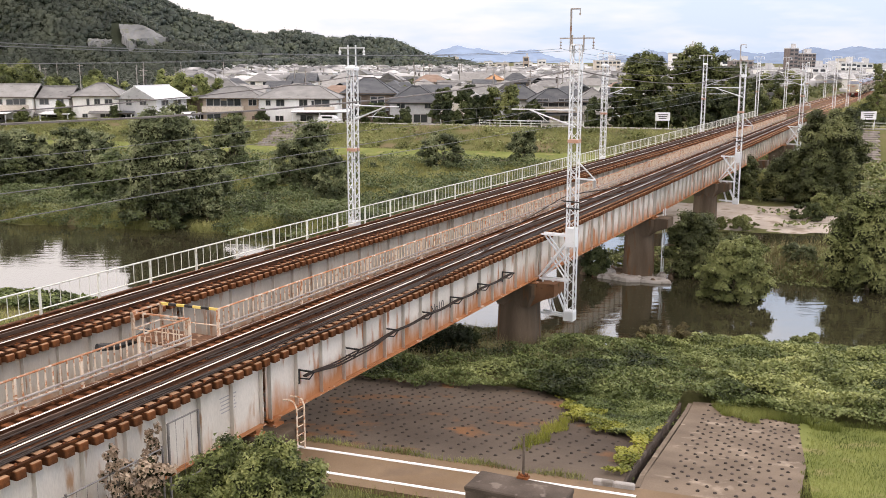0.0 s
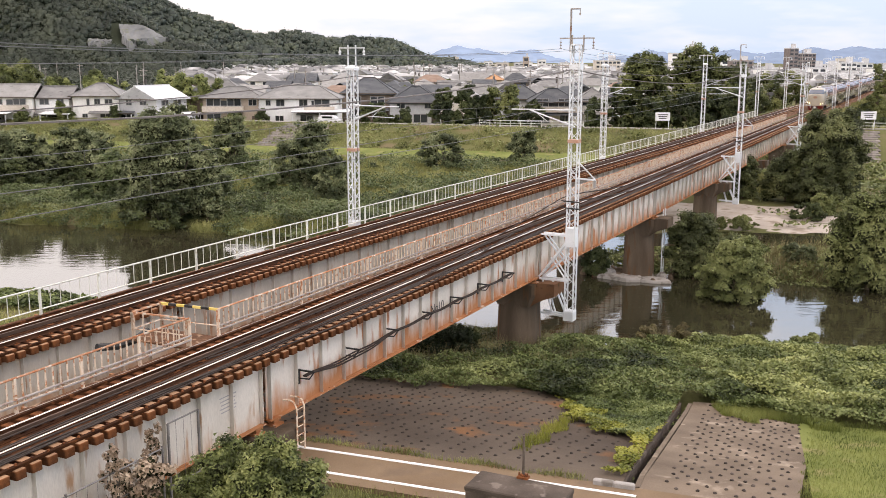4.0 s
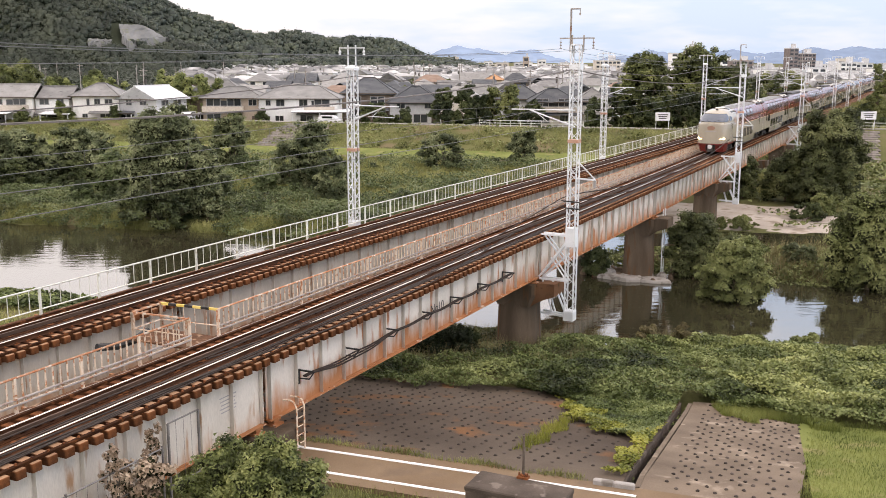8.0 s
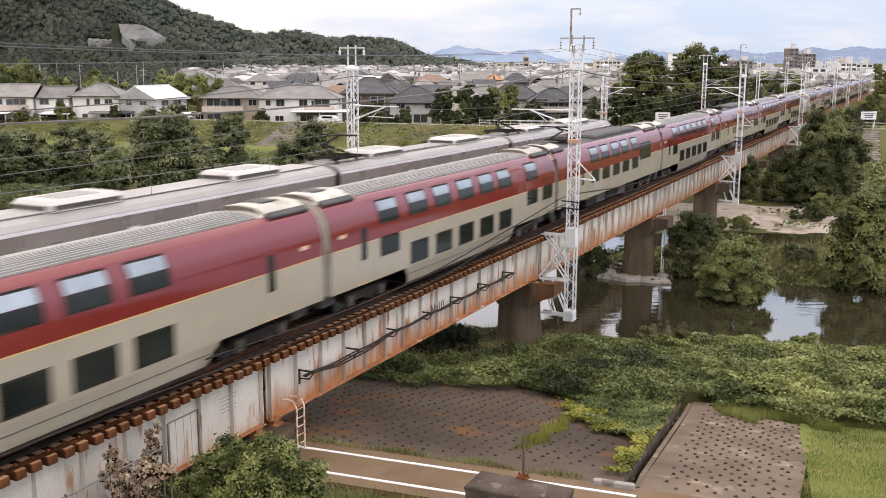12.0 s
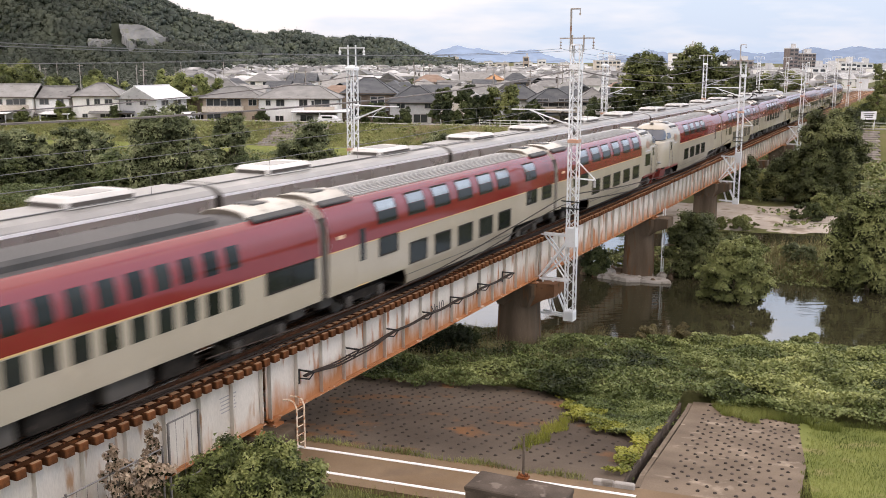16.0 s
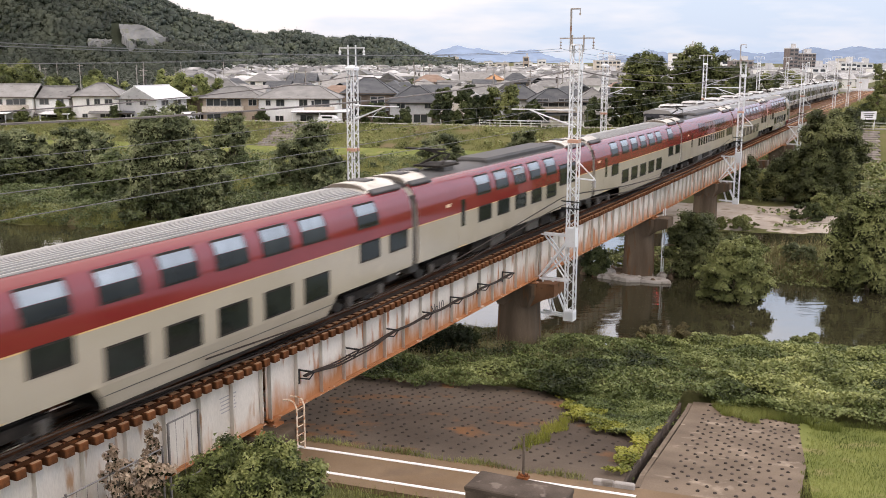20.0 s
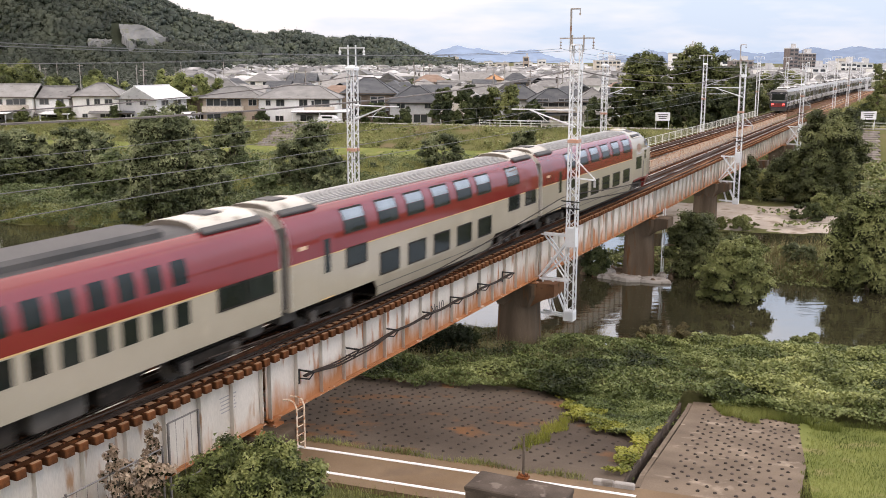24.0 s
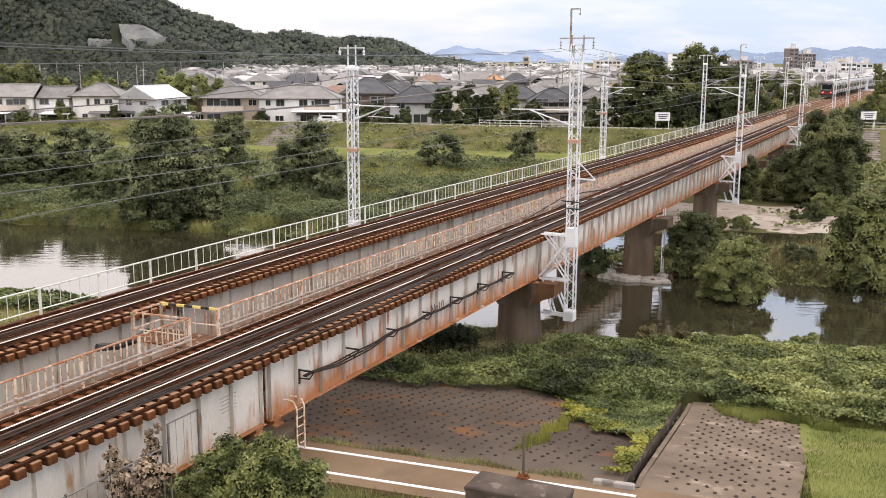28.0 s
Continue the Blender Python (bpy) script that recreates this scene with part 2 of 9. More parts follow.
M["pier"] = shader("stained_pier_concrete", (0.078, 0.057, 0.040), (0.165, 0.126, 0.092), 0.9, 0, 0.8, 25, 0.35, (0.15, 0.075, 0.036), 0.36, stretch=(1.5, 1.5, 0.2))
M["corbel"] = shader("brown_painted_seat", (0.125, 0.062, 0.033), (0.185, 0.098, 0.054), 0.85, 0, 0.8, 25, 0.2, (0.09, 0.05, 0.03), 0.35)
M["galv"] = shader("white_mast_paint", (0.70, 0.72, 0.74), (0.80, 0.82, 0.84), 0.5, 0.1, 1.5, 40, 0.1, (0.5, 0.5, 0.5), 0.25)
M["orange_band"] = shader("orange_band_paint", (0.46, 0.24, 0.16), (0.54, 0.34, 0.25), 0.6)
M["fence_white"] = shader("pale_fence_paint", (0.60, 0.62, 0.55), (0.74, 0.75, 0.69), 0.55, 0, 2.0, 40, 0.1, (0.42, 0.38, 0.28), 0.3)
M["walk_rail"] = shader("rusting_cream_paint", (0.60, 0.46, 0.34), (0.72, 0.61, 0.49), 0.6, 0, 3.0, 40, 0.2, (0.44, 0.19, 0.09), 0.52)
M["deck_plate"] = shader("walkway_plate", (0.085, 0.040, 0.022), (0.17, 0.085, 0.048), 0.85, 0.0, 2.0, 30, 0.4, (0.36, 0.24, 0.16), 0.40)
M["yellow"] = shader("warning_yellow", (0.72, 0.52, 0.10), (0.78, 0.60, 0.20), 0.5)
M["black"] = shader("black_paint", (0.02, 0.02, 0.02), (0.04, 0.038, 0.036), 0.6)
M["box_ink"] = shader("faded_grey_ink", (0.30, 0.29, 0.29), (0.38, 0.37, 0.37), 0.7)
M["cable"] = shader("black_cable", (0.030, 0.022, 0.018), (0.050, 0.036, 0.029), 0.6, spec=0.2)
M["cable_grey"] = shader("weathered_cable", (0.10, 0.085, 0.078), (0.17, 0.15, 0.14), 0.5)
M["wire"] = shader("grey_wire", (0.13, 0.13, 0.13), (0.20, 0.20, 0.20), 0.5, 0.2)
M["pipe"] = shader("grey_conduit", (0.30, 0.27, 0.25), (0.42, 0.38, 0.34), 0.6, 0.1, 1.5, 30, 0.1, (0.28, 0.14, 0.08), 0.4)
M["concrete"] = shader("weathered_concrete", (0.30, 0.28, 0.26), (0.40, 0.375, 0.35), 0.9, 0, 0.7, 25, 0.35, (0.18, 0.16, 0.14), 0.45, local=False)
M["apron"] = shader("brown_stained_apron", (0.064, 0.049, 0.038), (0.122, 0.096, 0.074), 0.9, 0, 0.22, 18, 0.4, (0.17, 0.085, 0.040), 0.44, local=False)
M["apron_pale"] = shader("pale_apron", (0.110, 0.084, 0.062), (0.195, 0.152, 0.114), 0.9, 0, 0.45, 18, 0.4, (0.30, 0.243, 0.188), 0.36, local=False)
M["road"] = shader("brown_path_paving", (0.165, 0.110, 0.066), (0.240, 0.172, 0.112), 0.9, 0, 0.3, 25, 0.25, (0.175, 0.125, 0.085), 0.4, local=False)
M["line"] = shader("white_line_paint", (0.74, 0.72, 0.69), (0.82, 0.80, 0.77), 0.7, 0, 2.0, 30, 0.1, (0.5, 0.45, 0.4), 0.3, local=False)
M["sand"] = shader("pale_gravel", (0.29, 0.248, 0.210), (0.41, 0.362, 0.315), 0.95, 0, 0.25, 6.0, 0.6, (0.23, 0.19, 0.15), 0.42, local=False)
M["earth"] = shader("grassy_ground", (0.070, 0.076, 0.028), (0.125, 0.122, 0.048), 0.95, 0, 0.07, 6.0, 0.7, (0.155, 0.125, 0.07), 0.4, local=False)
M["turf"] = shader("mown_grass", (0.105, 0.128, 0.032), (0.18, 0.198, 0.058), 0.95, 0, 0.25, 9.0, 0.7, (0.22, 0.20, 0.085), 0.4, local=False)
M["stone"] = shader("levee_stone_facing", (0.155, 0.135, 0.12), (0.24, 0.215, 0.195), 0.95, 0, 0.3, 8.0, 0.6, (0.12, 0.13, 0.06), 0.4, local=False)
M["bark"] = shader("tree_bark", (0.085, 0.066, 0.05), (0.15, 0.12, 0.09), 0.95, 0, 1.2, 20, 0.6, stretch=(2, 2, 0.4))
# near-black green that paints the shade inside tree crowns
M["crown_shade"] = shader("painted_crown_shade", (0.020, 0.024, 0.011), (0.048, 0.052, 0.025), 0.9, 0, 1.2, 14, 0.5, local=False)
M["leaf_willow"] = leaf_shader("willow_leaves", (0.056, 0.074, 0.033), (0.132, 0.156, 0.072), (0.335, 0.36, 0.19), 0.5, 0.14)
M["leaf_tree"] = leaf_shader("dark_riverside_leaves", (0.050, 0.062, 0.024), (0.105, 0.122, 0.046), (0.22, 0.235, 0.098), 0.4, 0.10)
M["leaf_bank"] = leaf_shader("bank_leaves", (0.085, 0.105, 0.034), (0.180, 0.205, 0.072), (0.31, 0.325, 0.135), 0.3, 0.14)
M["leaf_kudzu"] = leaf_shader("kudzu_leaves", (0.026, 0.040, 0.010), (0.108, 0.140, 0.042), (0.33, 0.365, 0.145), 0.36, 0.12)
M["leaf_bush"] = leaf_shader("bush_leaves", (0.045, 0.060, 0.016), (0.102, 0.125, 0.034), (0.29, 0.31, 0.11), 1.8, 0.12)
M["leaf_yellow"] = leaf_shader("yellow_green_leaves", (0.13, 0.15, 0.025), (0.25, 0.26, 0.045), (0.40, 0.38, 0.08), 0.6)
M["leaf_reed"] = leaf_shader("brown_reed_leaves", (0.10, 0.082, 0.036), (0.185, 0.155, 0.072), (0.31, 0.27, 0.145), 0.8)
M["leaf_dry"] = leaf_shader("dry_leaves", (0.20, 0.13, 0.085), (0.34, 0.25, 0.175), (0.54, 0.43, 0.32), 0.8)
M["leaf_yellow_pale"] = leaf_shader("pale_creeper_leaves", (0.105, 0.135, 0.040), (0.200, 0.232, 0.078), (0.38, 0.40, 0.155), 0.5, 0.14)
M["far_roof"] = leaf_shader("mixed_far_roofs", (0.075, 0.077, 0.082), (0.22, 0.217, 0.212), (0.66, 0.66, 0.655), 0.05, 0.0)
M["far_wall"] = leaf_shader("mixed_far_walls", (0.42, 0.38, 0.33), (0.68, 0.655, 0.62), (0.82, 0.81, 0.79), 0.05, 0.0)
M["leaf_far"] = leaf_shader("far_bank_leaves", (0.046, 0.066, 0.024), (0.108, 0.140, 0.054), (0.22, 0.25, 0.115), 0.3, 0.14)
M["leaf_dark"] = leaf_shader("dark_evergreen_leaves", (0.018, 0.027, 0.011), (0.056, 0.074, 0.028), (0.135, 0.155, 0.055))
M["leaf_camphor"] = leaf_shader("camphor_leaves", (0.050, 0.066, 0.022), (0.115, 0.135, 0.042), (0.235, 0.245, 0.085), 0.25, 0.10)
M["leaf_hill"] = leaf_shader("hill_woods", (0.030, 0.040, 0.029), (0.045, 0.057, 0.040), (0.076, 0.088, 0.057), 0.05, 0.06)
# paler and bluer than the near woods: distance haze mixed into the leaf colour
M["leaf_hill_far"] = leaf_shader("hazed_hill_woods", (0.042, 0.056, 0.047), (0.066, 0.083, 0.064), (0.115, 0.134, 0.084), 0.03, 0.05)
M["blade"] = leaf_shader("grass_blades", (0.135, 0.145, 0.046), (0.245, 0.250, 0.084), (0.38, 0.37, 0.145), 0.3)
M["blade_levee"] = leaf_shader("levee_grass_blades", (0.130, 0.150, 0.050), (0.235, 0.255, 0.088), (0.36, 0.365, 0.145), 0.3)
M["blade_turf"] = leaf_shader("mown_grass_blades", (0.085, 0.112, 0.026), (0.165, 0.195, 0.048), (0.29, 0.305, 0.098), 0.5)

water = bpy.data.materials.new("river_water")
water.use_nodes = True
n, l = water.node_tree.nodes, water.node_tree.links
wb = n["Principled BSDF"]
wb.inputs["Base Color"].default_value = (0.034, 0.031, 0.017, 1)
wb.inputs["Roughness"].default_value, wb.inputs["IOR"].default_value = 0.03, 2.3
geo = n.new("ShaderNodeNewGeometry")
mp = n.new("ShaderNodeMapping")
mp.inputs["Scale"].default_value = (0.35, 1.0, 1.0)
rip, swirl = n.new("ShaderNodeTexNoise"), n.new("ShaderNodeTexNoise")
rip.inputs["Scale"].default_value, rip.inputs["Detail"].default_value = 1.3, 5.0
swirl.inputs["Scale"].default_value, swirl.inputs["Detail"].default_value = 0.09, 3.0
amp = n.new("ShaderNodeMapRange")
amp.inputs["From Min"].default_value, amp.inputs["From Max"].default_value = 0.42, 0.62
amp.inputs["To Min"].default_value, amp.inputs["To Max"].default_value = 0.10, 0.42
bp = n.new("ShaderNodeBump")
bp.inputs["Distance"].default_value = 0.05
l.new(geo.outputs["Position"], mp.inputs["Vector"])
l.new(mp.outputs["Vector"], rip.inputs["Vector"])
l.new(geo.outputs["Position"], swirl.inputs["Vector"])
l.new(swirl.outputs["Fac"], amp.inputs["Value"])
l.new(amp.outputs["Result"], bp.inputs["Strength"])
l.new(rip.outputs["Fac"], bp.inputs["Height"])
l.new(bp.outputs["Normal"], wb.inputs["Normal"])
M["water"] = water


def sleeper_shader():
    """Timber that is black with grease and rust dust between the rails and orange-brown at its ends."""
    m = shader("greasy_sleeper_timber", (0.034, 0.014, 0.008), (0.080, 0.032, 0.015), 0.85, 0, 3.0, 45, 0.5, vary=0.2)
    n, l = m.node_tree.nodes, m.node_tree.links
    hsv = [x for x in n if x.bl_idname == "ShaderNodeHueSaturation"][0]
    feed = hsv.inputs["Color"].links[0].from_socket
    co = [x for x in n if x.bl_idname == "ShaderNodeTexCoord"][0]
    sep, ab, rng_ = n.new("ShaderNodeSeparateXYZ"), n.new("ShaderNodeMath"), n.new("ShaderNodeMapRange")
    ab.operation = "ABSOLUTE"
    rng_.inputs["From Min"].default_value, rng_.inputs["From Max"].default_value = 0.70, 0.86
    tone = n.new("ShaderNodeTexNoise")
    tone.inputs["Scale"].default_value = 4.0
    ends = n.new("ShaderNodeValToRGB")
    ends.color_ramp.elements[0].position, ends.color_ramp.elements[0].color = 0.35, (0.055, 0.021, 0.010, 1)
    ends.color_ramp.elements[1].position, ends.color_ramp.elements[1].color = 0.68, (0.19, 0.070, 0.026, 1)
    mix = n.new("ShaderNodeMix")
    mix.data_type = "RGBA"
    l.new(co.outputs["Object"], sep.inputs[0])
    l.new(sep.outputs["X"], ab.inputs[0])
    l.new(ab.outputs[0], rng_.inputs["Value"])
    l.new(co.outputs["Object"], tone.inputs["Vector"])
    l.new(tone.outputs["Fac"], ends.inputs["Fac"])
    l.new(rng_.outputs["Result"], mix.inputs[0])
    l.new(feed, mix.inputs[6])
    l.new(ends.outputs["Color"], mix.inputs[7])
    # upper faces get a paler colour beside the rail, on the +X side only
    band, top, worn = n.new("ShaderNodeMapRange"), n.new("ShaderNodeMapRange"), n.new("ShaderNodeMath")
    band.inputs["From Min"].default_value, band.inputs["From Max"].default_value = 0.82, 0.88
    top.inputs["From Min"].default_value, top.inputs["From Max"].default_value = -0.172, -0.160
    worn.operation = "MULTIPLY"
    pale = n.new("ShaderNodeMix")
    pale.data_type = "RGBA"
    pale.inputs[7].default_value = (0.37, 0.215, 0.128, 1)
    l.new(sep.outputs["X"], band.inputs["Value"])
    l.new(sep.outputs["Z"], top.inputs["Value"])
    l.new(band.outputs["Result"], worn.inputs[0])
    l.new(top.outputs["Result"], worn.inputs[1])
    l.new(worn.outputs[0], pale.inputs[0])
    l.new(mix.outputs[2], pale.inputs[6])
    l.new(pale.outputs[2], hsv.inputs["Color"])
    return m


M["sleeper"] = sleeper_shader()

# ---------------------------------------------------------------- the two tracks
# Rail heads lie at z = 0. A track is a start, a heading from +Y towards +X, and curvatures (1/km) at six stations.
STATIONS = (0, 50, 100, 150, 220, 330)


def make_track(x, y, heading, bends):
    s = np.arange(0, 330.1, 0.5)
    k = np.interp(s, STATIONS, bends) * 1e-3
    th = heading + np.concatenate([[0], np.cumsum((k[1:] + k[:-1]) * 0.25)])
    dx, dy = np.sin(th), np.cos(th)
    return s, x + np.concatenate([[0], np.cumsum((dx[1:] + dx[:-1]) * 0.25)]), y + np.concatenate([[0], np.cumsum((dy[1:] + dy[:-1]) * 0.25)]), th


NEAR = make_track(-10.790, 19.853, 0.45058, (0.671, -0.247, 0.058, 0.077, -0.005, 0.071))
FAR = make_track(-15.236, 27.046, 0.43921, (1.547, 0.157, -0.456, 0.060, 0.322, 0.328))


def yaw(track, s):
    return float(np.interp(s, track[0], track[3]))


def on(track, s, o=0.0, z=0.0):
    """The place s metres along a track, o metres to its side (towards the camera), z above the rail heads."""
    th = yaw(track, s)
    c = min(max(s, 0.0), 330.0)
    x, y = float(np.interp(c, track[0], track[1])), float(np.interp(c, track[0], track[2]))
    x, y = x + (s - c) * math.sin(th), y + (s - c) * math.cos(th)
    return Vector((x + o * math.cos(th), y - o * math.sin(th), z))


def along(track, s, o=0.0, z=0.0):
    """The pose there: local Y runs along the track, local X to its side."""
    return Matrix.Translation(on(track, s, o, z)) @ Matrix.Rotation(-yaw(track, s), 4, "Z")


def chord(track, s0, s1, o=0.0, z=0.0):
    """The pose at the middle of a straight piece from s0 to s1, and its length."""
    p, q = on(track, s0, o, z), on(track, s1, o, z)
    d = q - p
    return Matrix.Translation((p + q) / 2) @ Matrix.Rotation(-math.atan2(d.x, d.y), 4, "Z"), d.length
# ---------------------------------------------------------------- land and river
WATER_Z = -6.9
RIVER_V = ((-500, -0.6), (-10, -0.8), (8, -1.5), (17, -2.7), (25.3, -3.4), (28.6, -3.4), (40, -5.2), (51, -6.15), (55.5, -6.95), (60, -7.9))
FAR_V = ((-40, -7.9), (-3, -7.4), (0, -6.9), (1.5, -6.1), (14, -5.7), (70, -5.55))


def smooth(a, b, t):
    t = np.clip((t - a) / (b - a), 0, 1)
    return t * t * (3 - 2 * t)


def land(x, y, rough=True):
    """Height of the ground."""
    x, y = np.asarray(x, float), np.asarray(y, float)
    v = y + 0.26 * x
    near = np.interp(v, [p[0] for p in RIVER_V], [p[1] for p in RIVER_V])
    right = smooth(6, 24, x)
    edge = 84 + 13 * right + 1.2 * np.sin(x * 0.21) + 0.7 * np.sin(x * 0.53 + 1)
    far = np.interp(v - edge, [p[0] for p in FAR_V], [p[1] for p in FAR_V])
    flat_bank = np.interp(v - edge, (-40, -4, 0, 16, 24, 70), (-7.9, -7.3, -6.9, -6.25, -5.7, -5.55))
    far = far * (1 - right) + flat_bank * right
    z = np.where(v < 66, near, far)
    isle = 1 - np.sqrt(((x - 28.5) / 15.5) ** 2 + ((v - 81.0) / 6.2) ** 2) + 0.12 * np.sin(x * 0.9) + 0.1 * np.sin(y * 1.1)
    z = np.where((v > 60) & (v < 92), np.maximum(z, np.minimum(-7.6 + 2.2 * np.clip(isle + 0.25, 0, 1), -6.2)), z)
    levee = np.interp(v, (153, 164.5, 168.5, 176), (0, 3.5, 3.5, 1.85))
    levee = levee + 0.6 * smooth(52, 61, x) * np.interp(v, (153, 164.5, 168.5, 176), (0, 1, 1, 0.4))
    z = np.where(v > 150, -5.6 + levee, z)
    # railway embankments beyond both ends of the bridge
    ux, uy = math.sin(0.463), math.cos(0.463)
    px, py = x + 13.0, y - 23.4
    s, o = px * ux + py * uy, px * uy - py * ux
    bank = -0.55 - 0.62 * np.clip(np.abs(o) - 6.2, 0, 30)
    ends = np.where((s < -13.5) | (s > 149), bank, -99)
    return np.maximum(z, ends)


def sheet(name, us, ys, spread, material, lift=0.0):
    """The ground: rows of points that spread apart with distance."""
    X, Y = [], []
    for y in ys:
        w = spread(y)
        X.append(us * w)
        Y.append(np.full(len(us), y))
    X, Y = np.array(X), np.array(Y)
    Z = land(X, Y) + lift
    h = np.array([[noise.noise(Vector((a * 0.35, b * 0.35, 0))) for a, b in zip(r, q)] for r, q in zip(X, Y)])
    Z = Z + np.where((Y > 30) & (Y < 150), 0.10, 0.03) * h - np.where((Y + 0.26 * X > 24.5) & (Y + 0.26 * X < 42.0), 0.12, 0) - np.where((Y + 0.357 * X > 28.4) & (Y + 0.26 * X < 41.8) & (X > -8) & (X < 13.5 - 0.37 * (38 - Y - 0.26 * X).clip(0)), 0.55, 0)
    n = len(us)
    k = np.arange(len(ys) - 1)[:, None] * n + np.arange(n - 1)[None]
    quads = np.stack([k, k + 1, k + n + 1, k + n], -1).reshape(-1, 4)
    me = raw(name, np.stack([X, Y, Z], -1).reshape(-1, 3), quads)
    me.polygons.foreach_set("use_smooth", [True] * len(me.polygons))
    return tagged(part(name, me, material), "grassy flood plain, levees and town ground", "ground", kind="structure")


rows_y = np.concatenate([np.arange(-420, -20, 25), np.arange(-20, 16, 3), np.arange(16, 116, 1.0), np.arange(116, 190, 2.0), np.arange(190, 420, 15), np.geomspace(430, 4900, 24)])
ground = sheet("ground", np.linspace(-1, 1, 171), rows_y, lambda y: 75 + 0.62 * abs(y) if y > -30 else 420 + 0.2 * abs(y), M["earth"])

river = Mesh()
river.add([(-400, 153, WATER_Z), (400, -55, WATER_Z), (400, 12, WATER_Z), (-400, 207, WATER_Z)], [(0, 1, 2, 3)])
tagged(part("water", river, M["water"]), "calm dark green river reflecting the white sky", "river", kind="structure")


def ribbon(name, a, b, width, material, lift, label, category, n=40, kind="structure"):
    """A strip that lies on the ground from a to b."""
    a, b = Vector(a), Vector(b)
    d = (b - a).normalized()
    side = Vector((d.y, -d.x)) * width / 2
    m = Mesh()
    rows = []
    for i in range(n + 1):
        c = a.lerp(b, i / n)
        rows.append([(p.x, p.y, float(land(p.x, p.y)) + lift) for p in (c - side, c, c + side)])
    m.strip(rows)
    low = [[(x, y, z - 0.25) for x, y, z in r] for r in rows]
    m.strip([[r[0] for r in rows], [r[0] for r in low]]).strip([[r[2] for r in rows], [r[2] for r in low]])
    return tagged(part(name, m, material), label, category, kind=kind)
# ---------------------------------------------------------------- the bridge
PIERS = (-12.8, 10.25, 33.4, 56.5, 79.6, 102.6, 125.8, 148.8)
SLEEPER = 0.45


def girder_meshes(length):
    """Plate girder pieces for one length of span: web, flange, stiffener, cross frame."""
    web = Mesh().box((0, 0, -1.36), (0.024, length, 1.90))
    top = Mesh().box((0, 0, -0.395), (0.34, length, 0.03))
    low = Mesh().box((0, 0, -2.325), (0.36, length, 0.035))
    low.box((0, 0, -2.29), (0.22, length * 0.7, 0.03))
    return web.data("web"), top.data("top_flange"), low.data("bottom_flange")


STIFF = Mesh().box((0.075, 0, -1.36), (0.13, 0.022, 1.86)).box((0.02, 0.02, -1.36), (0.016, 0.06, 1.86)).data("stiffener")
BEARING = Mesh().box((0, 0, -2.38), (0.34, 0.34, 0.06)).box((0, 0, -2.45), (0.24, 0.24, 0.10)).box((0, 0, -2.53), (0.5, 0.42, 0.06)).data("bearing")
FRAME = Mesh().beam((-0.88, 0, -0.6), (0.88, 0, -2.1), 0.07, 0.07).beam((0.88, 0, -0.6), (-0.88, 0, -2.1), 0.07, 0.07).beam((-0.88, 0, -2.15), (0.88, 0, -2.15), 0.08, 0.08).beam((-0.88, 0, -0.55), (0.88, 0, -0.55), 0.08, 0.08).data("cross_frame")


def bridge_span(track, s0, s1, paint, words):
    m, length = chord(track, s0 + 0.12, s1 - 0.12)
    span = thing("bridge_span", words, "bridge span", m, "spans of the railway bridge")
    web, top, low = girder_meshes(length)
    for side in (1, -1):
        at = pose(side * 0.92, 0, 0)
        part("web", web, paint, span, at=at)
        part("top_flange", top, M["girder_edge"], span, "rust-stained upper flange", at)
        part("bottom_flange", low, M["girder_edge"], span, "rust-stained lower flange", at)
        count = round(length / 1.42)
        for i in range(count + 1):
            y = (i / count - 0.5) * (length - 0.2)
            part("stiffener", STIFF, paint, span, at=pose(side * 0.932, y, 0, 0, 0, 0 if side > 0 else 180))
        for y in (-length / 2 + 0.35, length / 2 - 0.35):
            part("bearing", BEARING, M["girder_edge"], span, "bearing shoe", pose(side * 0.92, y, 0))
    for i in range(5):
        part("cross_frame", FRAME, M["girder_edge"], span, at=pose(0, (i / 4 - 0.5) * (length - 0.8), 0))
    return span


